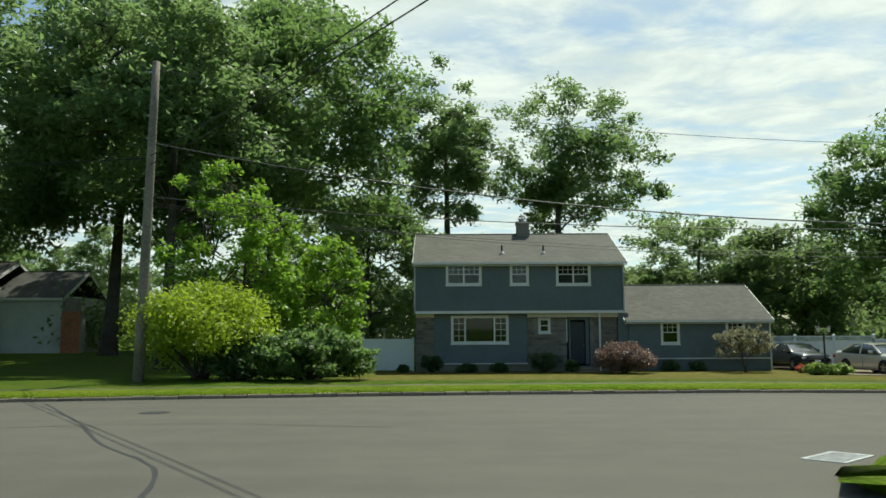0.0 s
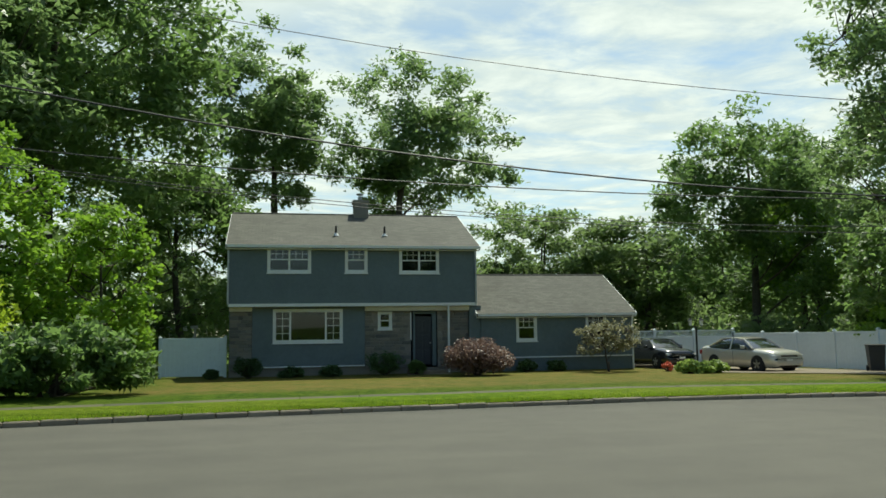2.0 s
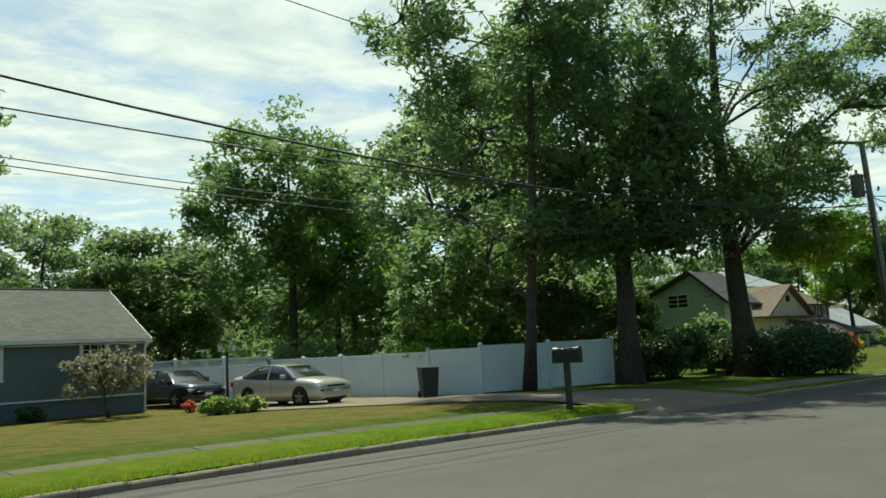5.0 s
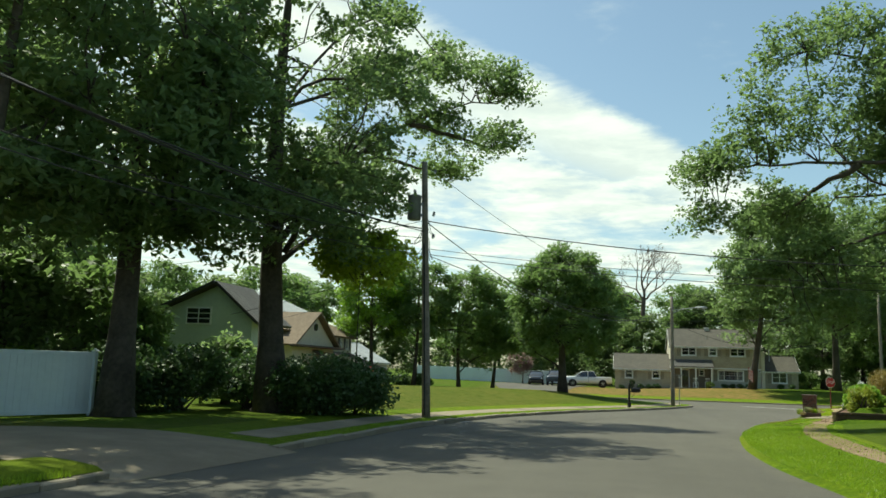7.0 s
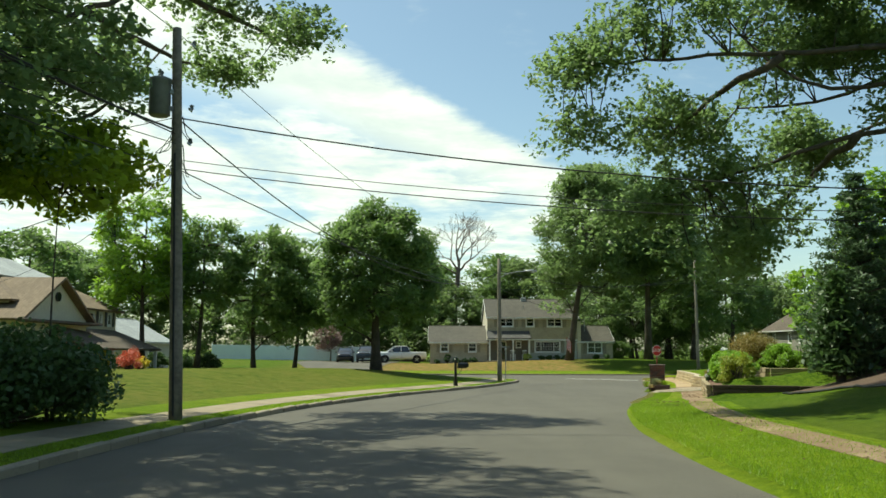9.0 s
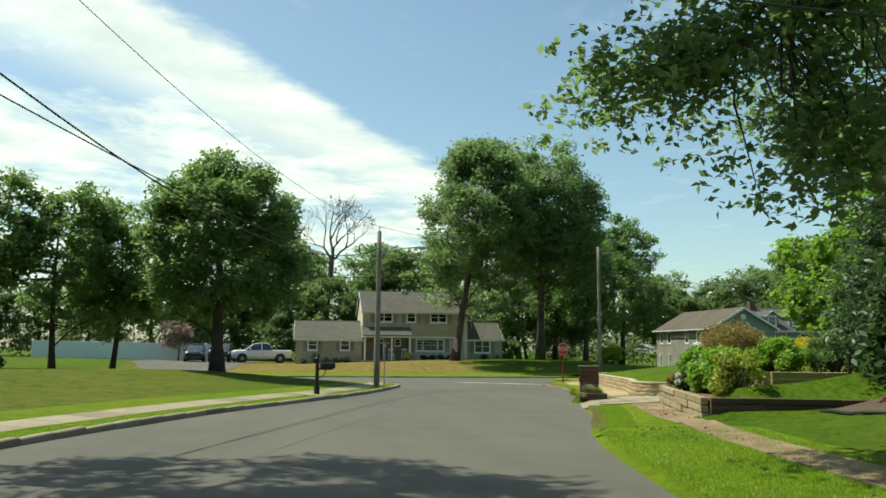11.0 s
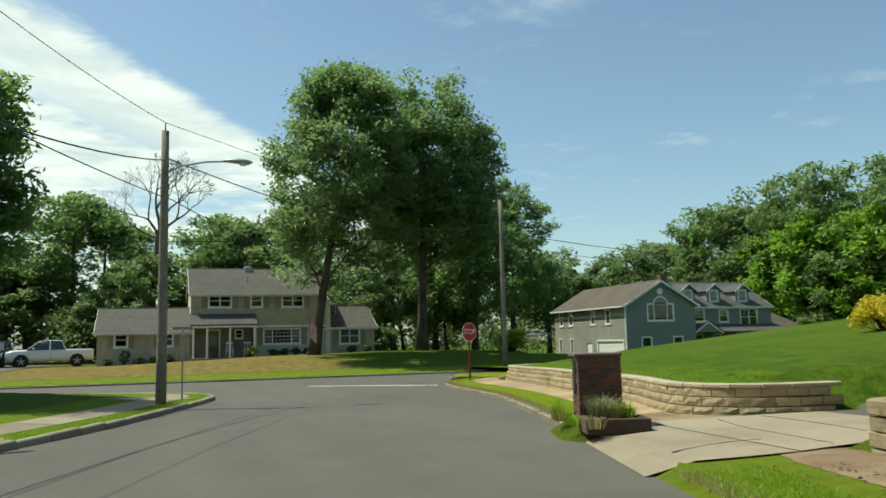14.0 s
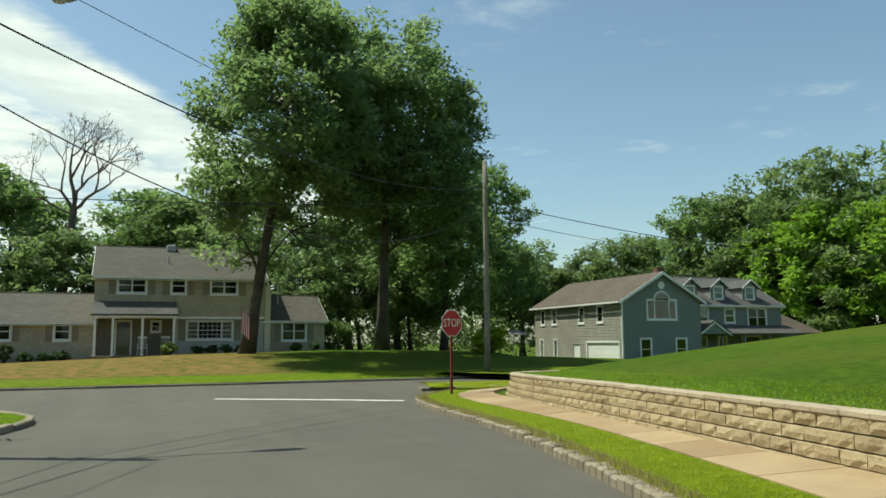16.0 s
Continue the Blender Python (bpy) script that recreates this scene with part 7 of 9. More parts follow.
wire(up(P3, 6.33), up(P4, 8.28), 1.18, 0.018)
wire(up(P3, 5.2), up(P4, 7.43), 2.4, 0.014)
wire(up(P4, 7.6), (110, -52, 8.4), 0.9, 0.022)
wire(up(P4, 6.8), (110, -52, 7.4), 0.9, 0.016)
wire(up(P4, 7.4), (94.5, 48, 8.0), 1.0, 0.020)
wire(up(P4, 6.4), (109.5, 2.5, 4.6), 0.5, 0.012, "thin service cable to the tan house")


def stop_sign():
    x, y = 78.9, 2.05
    s = thing("stop_sign", pose(x, y, at(x, y), 0, 0, -71), "red octagonal stop sign on a rusty red post", "stop sign")
    R = 0.38 / math.cos(math.pi / 8)
    oc = lambda r: [(r * math.cos(math.pi / 8 + k * math.pi / 4), 2.03 + r * math.sin(math.pi / 8 + k * math.pi / 4)) for k in range(8)]
    part("post", Shape().box((-0.035, 0.012, -0.2), (-0.02, 0.05, 2.35)).box((0.02, 0.012, -0.2), (0.035, 0.05, 2.35)).box((-0.02, 0.04, -0.2), (0.02, 0.05, 2.35)), "post_red", s)
    part("border", Shape().prism(oc(R), -0.001, 0.003), "white", s)
    plate = part("sign_plate", Shape().prism(oc(R * 0.94), -0.004, 0.002), "stop_red", s)
    cu = bpy.data.curves.new("lettering", "FONT")
    cu.body, cu.align_x, cu.align_y, cu.size, cu.extrude = "STOP", "CENTER", "CENTER", 0.31, 0.001
    t = new("lettering", cu)
    t.parent = plate
    t.matrix_basis = pose(0, -0.008, 2.03, 90) @ Matrix.Diagonal((0.86, 1.05, 1, 1))
    cu.materials.append(M["white"])


stop_sign()


def street_sign():
    x, y = 73.6, 13.6
    s = thing("street_sign", pose(x, y, at(x, y), 0, 0, -80), "thin post with two green street name blades", "street sign")
    part("post", Shape().tube([(0, 0, -0.2), (0, 0, 2.25)], 0.028, 8), "steel", s)
    for ang, z in ((0, 2.18), (90, 2.02)):
        b = part("blade", Shape().soft_box((-0.3, -0.005, z), (0.3, 0.005, z + 0.09), 0.003, pose(0, 0, 0, 0, 0, ang)), "shutter", s)
        part("lettering_bar", Shape().box((-0.22, -0.008, z + 0.03), (0.22, -0.0055, z + 0.06), pose(0, 0, 0, 0, 0, ang)), "lite_siding", b)


street_sign()


def mailbox(x, y, ang, label, tall=1.45):
    m = thing("mailbox", pose(x, y, at(x, y), 0, 0, ang), label, "mailbox", "mailboxes")
    part("post", Shape().soft_box((-0.055, -0.055, -0.2), (0.055, 0.055, tall - 0.1), 0.012).box((-0.085, -0.085, 0), (0.085, 0.085, 0.32)), "black", m)
    part("finial", Shape().lathe([(0.05, 0), (0.075, 0.02), (0.04, 0.05), (0.06, 0.1), (0.03, 0.15), (0.01, 0.17)], (0, 0, tall - 0.1), 10), "black", m)
    part("arm", Shape().box((-0.04, -0.62, 0.92), (0.04, -0.055, 0.98)), "black", m)
    brace = [(0, -0.06, 0.6), (0, -0.2, 0.66), (0, -0.3, 0.78), (0, -0.34, 0.92)]
    part("scroll", Shape().tube(brace, 0.015, 6), "black", m)
    out = [(-0.1, 0.98), (0.1, 0.98), (0.1, 1.1)] + [(0.1 * math.cos(math.pi * i / 8), 1.1 + 0.1 * math.sin(math.pi * i / 8)) for i in range(1, 8)] + [(-0.1, 1.1)]
    b = part("box", Shape().prism(out, -0.66, -0.14), "black", m)
    part("door", Shape().prism([(u * 1.05, 1.08 + (v - 1.08) * 1.05) for u, v in out], -0.68, -0.662), "black", b)
    part("flag", Shape().box((0.103, -0.45, 1.06), (0.112, -0.3, 1.1)), "stop_red", b)


mailbox(61.5, 17.25, 20, "black mailbox on a decorative post by the kerb")
def top_mailbox(x, y, ang):
    m = thing("mailbox", pose(x, y, at(x, y), 0, 0, ang), "dark mailbox set on top of a wooden post by the driveway", "mailbox", "mailboxes")
    part("post", Shape().soft_box((-0.06, -0.06, -0.2), (0.06, 0.06, 1.09), 0.012), "bark", m)
    part("platform", Shape().soft_box((-0.13, -0.34, 1.09), (0.13, 0.3, 1.13), 0.01), "bark", m)
    out = [(-0.13, 1.132), (0.13, 1.132), (0.13, 1.31)] + [(0.13 * math.cos(math.pi * i / 8), 1.31 + 0.13 * math.sin(math.pi * i / 8)) for i in range(1, 8)] + [(-0.13, 1.31)]
    b = part("box", Shape().prism(out, -0.3, 0.28), "black", m)
    part("door", Shape().prism([(u * 1.05, 1.29 + (v - 1.29) * 1.05) for u, v in out], -0.32, -0.302), "black", b)
    part("flag", Shape().box((0.133, -0.16, 1.25), (0.142, -0.02, 1.29)), "stop_red", b)


top_mailbox(18.75, 24.85, 15)


def yard_lamp(x, y):
    l = thing("yard_lamp", pose(x, y, at(x, y)), "black lantern post on the lawn", "lamp post")
    part("post", Shape().tube([(0, 0, -0.1), (0, 0, 0.5), (0, 0, 1.95)], [0.06, 0.045, 0.035], 10), "black", l)
    part("cross_bar", Shape().tube([(-0.24, 0, 1.98), (0, 0, 1.94), (0.24, 0, 1.98)], 0.016, 6), "black", l)
    for u in (-0.25, 0.25):
        lan = part("lantern", Shape().lathe([(0.03, 0), (0.06, 0.02), (0.06, 0.03)], (u, 0, 1.96), 6).lathe([(0.1, 0.24), (0.12, 0.25), (0.03, 0.33), (0.012, 0.38)], (u, 0, 1.96), 6), "black", l)
        part("lantern_glass", Shape().lathe([(0.058, 0.03), (0.095, 0.24)], (u, 0, 1.96), 6), "lamp_glass", lan)


yard_lamp(17.9, 38.0)


def wheelie_bin(x, y, ang):
    b = thing("wheelie_bin", pose(x, y, at(x, y), 0, 0, ang), "black plastic wheeled bin beside the fence", "bin")
    body = Shape()
    lo, hi = [(-0.24, -0.28), (0.24, -0.28), (0.24, 0.28), (-0.24, 0.28)], [(-0.3, -0.36), (0.3, -0.36), (0.3, 0.36), (-0.3, 0.36)]
    body.add([(*p, 0.06) for p in lo] + [(*p, 0.98) for p in hi], [(3, 2, 1, 0), (4, 5, 6, 7), (0, 1, 5, 4), (1, 2, 6, 5), (2, 3, 7, 6), (3, 0, 4, 7)])
    part("body", body, "bin", b)
    part("lid", Shape().soft_box((-0.32, -0.39, 0.985), (0.32, 0.4, 1.06), 0.025), "bin", b)
    part("handle", Shape().tube([(-0.22, 0.43, 0.95), (0.22, 0.43, 0.95)], 0.018, 6), "bin", b)
    for s in (-0.27, 0.27):
        part("wheel", Shape().tube([(s - 0.03, 0.3, 0.12), (s + 0.03, 0.3, 0.12)], 0.12, 12), "tyre", b)


wheelie_bin(23.5, 34.4, -30)


# ---- vehicles ----
def loft(rings, close=True):
    s = Shape()
    k = len(rings[0])
    for r in rings:
        s.v.extend(r)
    for i in range(len(rings) - 1):
        for j in range(k - 1):
            a = i * k + j
            s.f.append((a, a + k, a + k + 1, a + 1))
    if close:
        s.f += [tuple(range(k)), tuple(range(len(s.v) - 1, len(s.v) - 1 - k, -1))]
    return s


def body_ring(x, w, lo, belt, crown):
    half = [(w * 0.8, lo), (w * 0.95, lo + 0.08), (w * 1.0, lo + 0.3), (w * 0.985, belt - 0.12), (w * 0.93, belt - 0.02), (w * 0.72, belt + crown * 0.7), (w * 0.35, belt + crown)]
    return [(x, -y, z) for y, z in half] + [(x, y, z) for y, z in reversed(half)]


def cabin_ring(x, w, belt, roof, tuck):
    h = roof - belt
    half = [(w * 0.96, belt - 0.03), (w * 0.94 - tuck * 0.35, belt + h * 0.4), (w * 0.92 - tuck, roof - 0.07 * min(1, h)), (w * 0.80 - tuck, roof - 0.015 * min(1, h)), (w * 0.3, roof)]
    return [(x, -y, z) for y, z in half] + [(x, y, z) for y, z in reversed(half)]


def vehicle(m, kind, paint, label, category):
    """Car, estate or pickup; its front is +x, wheels on z=0."""
    v = thing(kind, m, label, category, "parked vehicles")
    if kind == "sedan":
        L, W, wheel, ax = 4.63, 0.89, 0.32, (1.38, -1.28)
        prof = [(2.3, 0.66, 0.28, 0.60, 0.02), (2.25, 0.80, 0.22, 0.74, 0.03), (2.0, 0.87, 0.2, 0.83, 0.06), (1.5, 0.89, 0.18, 0.89, 0.07), (1.0, 0.89, 0.18, 0.94, 0.05), (0, 0.89, 0.18, 0.96, 0.03), (-1.2, 0.89, 0.18, 1.0, 0.02), (-1.65, 0.88, 0.2, 1.04, 0.05), (-2.1, 0.84, 0.24, 1.05, 0.05), (-2.26, 0.78, 0.28, 0.99, 0.03), (-2.31, 0.72, 0.34, 0.8, 0.02)]
        cab = [(1.08, 0.95, 0.97, 0.0), (0.42, 0.955, 1.38, 0.17), (-0.25, 0.96, 1.46, 0.18), (-0.98, 0.99, 1.41, 0.19), (-1.62, 1.04, 1.07, 0.04)]
    elif kind == "suv":
        L, W, wheel, ax = 4.6, 0.92, 0.36, (1.35, -1.3)
        prof = [(2.3, 0.66, 0.4, 0.7, 0.02), (2.22, 0.8, 0.3, 0.88, 0.03), (1.9, 0.9, 0.26, 1.0, 0.05), (0.95, 0.92, 0.24, 1.06, 0.04), (0, 0.92, 0.24, 1.08, 0.02), (-1.6, 0.92, 0.24, 1.12, 0.02), (-2.2, 0.88, 0.3, 1.1, 0.02), (-2.3, 0.8, 0.4, 1.0, 0.02)]
        cab = [(1.1, 1.05, 1.06, 0.0), (0.3, 1.08, 1.62, 0.16), (-0.6, 1.08, 1.7, 0.18), (-1.7, 1.1, 1.66, 0.2), (-2.24, 1.1, 1.15, 0.06)]
    else:
        L, W, wheel, ax = 5.8, 0.99, 0.42, (1.85, -1.8)
        prof = [(2.9, 0.8, 0.5, 0.9, 0.02), (2.84, 0.95, 0.42, 1.1, 0.03), (2.4, 0.99, 0.4, 1.2, 0.05), (1.3, 0.99, 0.4, 1.24, 0.03), (0, 0.99, 0.4, 1.26, 0.02), (-0.9, 0.99, 0.4, 1.26, 0.0), (-2.8, 0.98, 0.42, 1.26, 0.0), (-2.9, 0.95, 0.46, 1.2, 0.0)]
        cab = [(1.5, 1.24, 1.25, 0.0), (0.75, 1.26, 1.85, 0.14), (0.0, 1.26, 1.93, 0.16), (-0.75, 1.26, 1.9, 0.16), (-1.0, 1.26, 1.27, 0.04)]
    body = part("body", loft([body_ring(x, w, lo, b, c) for x, w, lo, b, c in prof]), paint, v, smooth=True)
    rings = [cabin_ring(x, W, b, r, t) for x, b, r, t in cab]
    part("cabin_glass", loft(rings, False), "carglass", v, "dark tinted windows", True)
    # roof skin and pillars in body colour
    roof = Shape()
    top = [[(x, y, z + 0.012) for x, y, z in r[2:8]] for r in rings[1:-1]]
    for r in top:
        roof.v.extend(r)
    for i in range(len(top) - 1):
        for j in range(5):
            a = i * 6 + j
            roof.f.append((a, a + 6, a + 7, a + 1))
    part("roof", roof, paint, v, smooth=True)
    for side in (0, -1):
        idx = 2 if side == 0 else 7
        line = [r[idx] for r in rings]
        for i in (0, len(rings) - 2):
            a, b = Vector(line[i]), Vector(line[i + 1])
            part("pillar", Shape().tube([a, b], 0.045, 6), paint, v)
        midr = rings[2]
        a, b = (midr[0], midr[2]) if side == 0 else (midr[9], midr[7])
        part("pillar", Shape().tube([a, ((a[0] + b[0]) / 2, (a[1] + b[1]) / 2 * 1.01, (a[2] + b[2]) / 2), b], 0.04, 6), paint, v)
    for x in ax:
        for s in (-1, 1):
            y = s * (W - 0.1)
            arch = Shape().tube([(x, s * (W - 0.16), wheel * 1.02), (x, s * (W + 0.003), wheel * 1.02)], wheel * 1.18, 20)
            part("wheel_arch", arch, "tyre", v)
            prof_w = [(wheel * 0.62, -0.1), (wheel * 0.93, -0.1), (wheel, -0.06), (wheel, 0.06), (wheel * 0.93, 0.1), (wheel * 0.62, 0.1)]
            ty = Shape().lathe(prof_w, (0, 0, 0), 22)
            rot = Matrix.Translation((x, y + s * 0.02, wheel)) @ Matrix.Rotation(radians(90), 4, "X")
            ty.v = [tuple(rot @ Vector(q)) for q in ty.v]
            t = part("wheel", ty, "tyre", v, "black tyre on an alloy wheel")
            rim = Shape()
            for k in range(5):
                a = 2 * math.pi * k / 5
                rim.box((-0.035, 0, -0.015), (0.035, wheel * 0.6, 0.015), rot @ Matrix.Translation((0, 0, -s * 0.1)) @ Matrix.Rotation(a, 4, "Z"))
            rim.tube([rot @ Vector((0, 0, -s * 0.08)), rot @ Vector((0, 0, -s * 0.112))], wheel * 0.16, 10)
            part("rim", rim, "rim", t)
    f, r = prof[1][0], prof[-2][0]
    hz = prof[1][3] - 0.06
    for s in (-1, 1):
        part("headlight", Shape().soft_box((f - 0.32, s * W * 0.73 - 0.16, hz - 0.08), (f + 0.02, s * W * 0.73 + 0.16, hz + 0.05), 0.03), "lamp_glass", v)
        part("tail_light", Shape().soft_box((r - 0.08, s * W * 0.75 - 0.15, prof[-2][3] - 0.28), (r + 0.1, s * W * 0.75 + 0.15, prof[-2][3] - 0.1), 0.02), "red_lens", v)
        part("mirror", Shape().soft_box((cab[0][0] - 0.5, s * (W + 0.1) - 0.09, cab[0][1] + 0.02), (cab[0][0] - 0.32, s * (W + 0.1) + 0.09, cab[0][1] + 0.16), 0.03), paint, v)
        for dx in (0.35, -0.75):
            part("door_handle", Shape().soft_box((dx - 0.1, s * W * 0.99 - 0.02, prof[4][3] - 0.16), (dx + 0.08, s * W * 0.99 + 0.02, prof[4][3] - 0.13), 0.008), paint, v)
        part("door_seam", Shape().box((-0.07, s * W * 0.997 - 0.003, prof[4][2] + 0.1), (-0.055, s * W * 0.997 + 0.003, prof[4][3] - 0.06)), "black", v)
    part("grille", Shape().soft_box((f - 0.05, -W * 0.5, hz - 0.1), (f + 0.045, W * 0.5, hz + 0.02), 0.015), "black", v)
    part("air_intake", Shape().soft_box((f - 0.02, -W * 0.62, prof[1][2] + 0.06), (f + 0.04, W * 0.62, prof[1][2] + 0.2), 0.015), "black", v)
    part("number_plate", Shape().soft_box((f + 0.04, -0.16, hz - 0.22), (f + 0.055, 0.16, hz - 0.13), 0.004), "white", v)
    if kind == "pickup_truck":
        part("bed_floor", Shape().box((-2.75, -0.82, 0.75), (-1.1, 0.82, 0.8)), "black", v)
        part("bed_liner", Shape().box((-2.78, -0.84, 1.262), (-1.05, 0.84, 1.268)), "black", v)
    part("underbody", Shape().box((-L / 2 + 0.3, -W * 0.78, 0.16), (L / 2 - 0.3, W * 0.78, 0.3)), "black", v)
    return v


def parked(x, y, heading):
    """heading: degrees of the front, from +x towards +y."""
    return pose(x, y, at(x, y) + 0.03, 0, 0, heading)


vehicle(parked(21.1, 39.2, -80), "sedan", "silver", "champagne silver sedan parked on the driveway", "car")
vehicle(parked(19.5, 45.0, -84), "sedan", "blackpaint", "black sedan parked beside the blue house", "car")
vehicle(parked(112.8, 22.2, 97), "pickup_truck", "whitepaint", "white pickup truck parked at the tan house", "truck")
vehicle(parked(114.0, 26.0, 176), "pickup_truck", "bluepaint", "dark pickup truck parked at the tan house", "truck")
vehicle(parked(113.6, 28.6, 184), "suv", "blackpaint", "dark SUV parked at the tan house", "car")


# ---- south side: walls, pillar, planter ----
def block_wall():
    home = tagged(new("retaining_wall"), "tan split-faced block retaining wall with a cap", "retaining wall", kind="structure")
    rng = random.Random(12)
    H = 0.15
    cap = 0.07
    z_of = lambda q: float(wall_top(q[0])) - cap - 4 * H
    for course in range(4):
        pts = resample(offset_line(WALL, 0.135 - 0.045 * course), 0.4)
        if course % 2:
            pts = (pts[:-1] + pts[1:]) / 2
        for a, b in zip(pts[:-1], pts[1:]):
            c, d = (a + b) / 2, b - a
            ln, ang = float(np.linalg.norm(d)), math.atan2(d[1], d[0])
            z = z_of(c) + course * H
            m = Matrix.Translation((c[0], c[1], z)) @ Matrix.Rotation(ang, 4, "Z")
            # the rough face looks to the left of the line
            s = Shape()
            nx, nz = 4, 3
            grid = []
            for j in range(nz):
                for i in range(nx):
                    edge = i in (0, nx - 1) or j in (0, nz - 1)
                    grid.append(m @ Vector((-ln / 2 + 0.007 + (ln - 0.014) * i / (nx - 1), (-0.014 if i in (0, nx - 1) else -0.008 if j == 0 else 0.0 if edge else 0.01) + rng.uniform(-0.009, 0.009), 0.014 + (H - 0.018) * j / (nz - 1))))
            k = len(grid)
            back = [m @ Vector((u, -0.22, w)) for u, w in ((-ln / 2 + 0.004, 0.003), (ln / 2 - 0.004, 0.003), (ln / 2 - 0.004, H - 0.003), (-ln / 2 + 0.004, H - 0.003))]
            f = [(j * nx + i, j * nx + i + 1, (j + 1) * nx + i + 1, (j + 1) * nx + i)[::-1] for j in range(nz - 1) for i in range(nx - 1)]
            f += [(8, 9, 10, 11, k + 2, k + 3), (0, 4, 8, k + 3, k), (11, 7, 3, k + 1, k + 2), (k, k + 1, k + 2, k + 3), (3, 2, 1, 0, k, k + 1)]
            part("block", s.add(grid + back, f), "block", home)
    pts = resample(offset_line(WALL, -0.035), 0.46)
    for a, b in zip(pts[:-1], pts[1:]):
        c, d = (a + b) / 2, b - a
        ln, ang = float(np.linalg.norm(d)), math.atan2(d[1], d[0])
        m = Matrix.Translation((c[0], c[1], z_of(c) + 4 * H)) @ Matrix.Rotation(ang, 4, "Z")
        part("cap_stone", Shape().soft_box((-ln / 2 - 0.004, -0.24, 0.0), (ln / 2 + 0.004 - 0.006, 0.045 + rng.uniform(-0.008, 0.008), cap), 0.014, m), "cap", home)


block_wall()


def brick_pillar():
    x0, x1, y0, y1 = 0.0, 0.54, -0.66, 0.0
    place = pose(58.2, 8.13, 0, 0, 0, -18)
    z0, z1 = at(58.3, 7.7) - 0.06, 0.57
    p = thing("brick_mailbox_pillar", place, "red brick mailbox pillar with a stone cap", "mailbox")
    part("core", Shape().box((x0 + 0.012, y0 + 0.012, z0 - 0.2), (x1 - 0.012, y1 - 0.012, z1)), "mortar", p)
    rng = random.Random(2)
    rows = 14
    h = (z1 - z0) / rows
    for r in range(rows):
        z = z0 + r * h
        off = 0.1 if r % 2 else 0.0
        for face in range(4):
            lo, hi = (y0, y1) if face < 2 else (x0, x1)
            u = lo - off
            while u < hi - 0.01:
                a, b = max(u, lo) + 0.005, min(u + 0.203, hi) - 0.005
                u += 0.203
                if b - a < 0.03:
                    continue
                mid = (a + b) / 2
                if face == 3 and 0.05 < z1 - z < 0.36 and abs(mid - (x0 + x1) / 2) < 0.14:
                    continue
                e = rng.uniform(0, 0.004)
                if face == 0:
                    q = ((x0 - e, a, z + 0.005), (x0 + 0.02, b, z + h - 0.005))
                elif face == 1:
                    q = ((x1 - 0.02, a, z + 0.005), (x1 + e, b, z + h - 0.005))
                elif face == 2:
                    q = ((a, y0 - e, z + 0.005), (b, y0 + 0.02, z + h - 0.005))
                else:
                    q = ((a, y1 - 0.02, z + 0.005), (b, y1 + e, z + h - 0.005))
                part("brick", Shape().soft_box(*q, 0.003), "brick", p)
    part("cap", Shape().soft_box((x0 - 0.025, y0 - 0.02, z1 + 0.002), (x1 + 0.05, y1 + 0.05, z1 + 0.055), 0.012), "dark_brick", p, "dark stone cap")
    cx = (x0 + x1) / 2
    arch = [(cx - 0.1, z1 - 0.32), (cx + 0.1, z1 - 0.32), (cx + 0.1, z1 - 0.16)] + [(cx + 0.1 * math.cos(math.pi * i / 8), z1 - 0.16 + 0.1 * math.sin(math.pi * i / 8)) for i in range(1, 8)] + [(cx - 0.1, z1 - 0.16)]
    part("mailbox_door", Shape().prism(arch, y1 - 0.02, y1 + 0.012), "black", p, "black arched mailbox door")
    disc = part("medallion", Shape().tube([(cx, y1, z1 - 0.45), (cx, y1 + 0.02, z1 - 0.45)], 0.12, 20), "black", p, "round black plaque")
    part("number_bar", Shape().box((cx - 0.02, y1 + 0.02, z1 - 0.5), (cx + 0.02, y1 + 0.026, z1 - 0.4)), "shutter", disc)
    t = thing("planter_edging", place, "dark timber edging around ornamental grass", "planter")
    zb = at(57.6, 7.9) + 0.12
    for a, b in (((-0.7, -0.9), (-0.57, 0.03)), ((-0.56, -0.1), (-0.02, 0.03)), ((-0.56, -0.9), (-0.02, -0.77))):
        part("timber", Shape().soft_box((a[0], a[1], zb - 0.1), (b[0] - 0.004, b[1], zb + 0.12), 0.012), "timber_dark", t)
    rng = np.random.default_rng(4)
    for (gx, gy, n_, hh, mat) in ((57.85, 7.95, 420, 0.46, "blade_sage"), (57.75, 7.65, 220, 0.36, "blade"), (57.75, 7.85, 240, 0.34, "blade_dry"), (58.75, 8.15, 120, 0.3, "blade"), (57.45, 8.3, 90, 0.2, "blade_dry"), (58.1, 8.3, 110, 0.16, "blade"), (58.7, 8.2, 110, 0.18, "blade_dry")):
        g = thing("ornamental_grass", pose(gx, gy, zb), "tuft of long arching ornamental grass", "grass tuft", "grass tufts")
        vs = []
        for _ in range(n_):
            a, l = rng.uniform(0, 2 * math.pi), hh * rng.uniform(0.6, 1.15)
            d = np.array([math.cos(a), math.sin(a), 0])
            o = d * rng.uniform(0, 0.16)
            lean = rng.uniform(0.15, 0.75)
            p0, p1, p2 = o, o + d * l * lean * 0.45 + [0, 0, l * 0.7], o + d * l * lean + [0, 0, l * (1.0 - 0.35 * lean)]
            w = np.array([-d[1], d[0], 0]) * 0.006
            vs += [p0 - w, p0 + w, p1 + w, p1 - w, p1 - w, p1 + w, p2 + w * 0.2, p2 - w * 0.2]
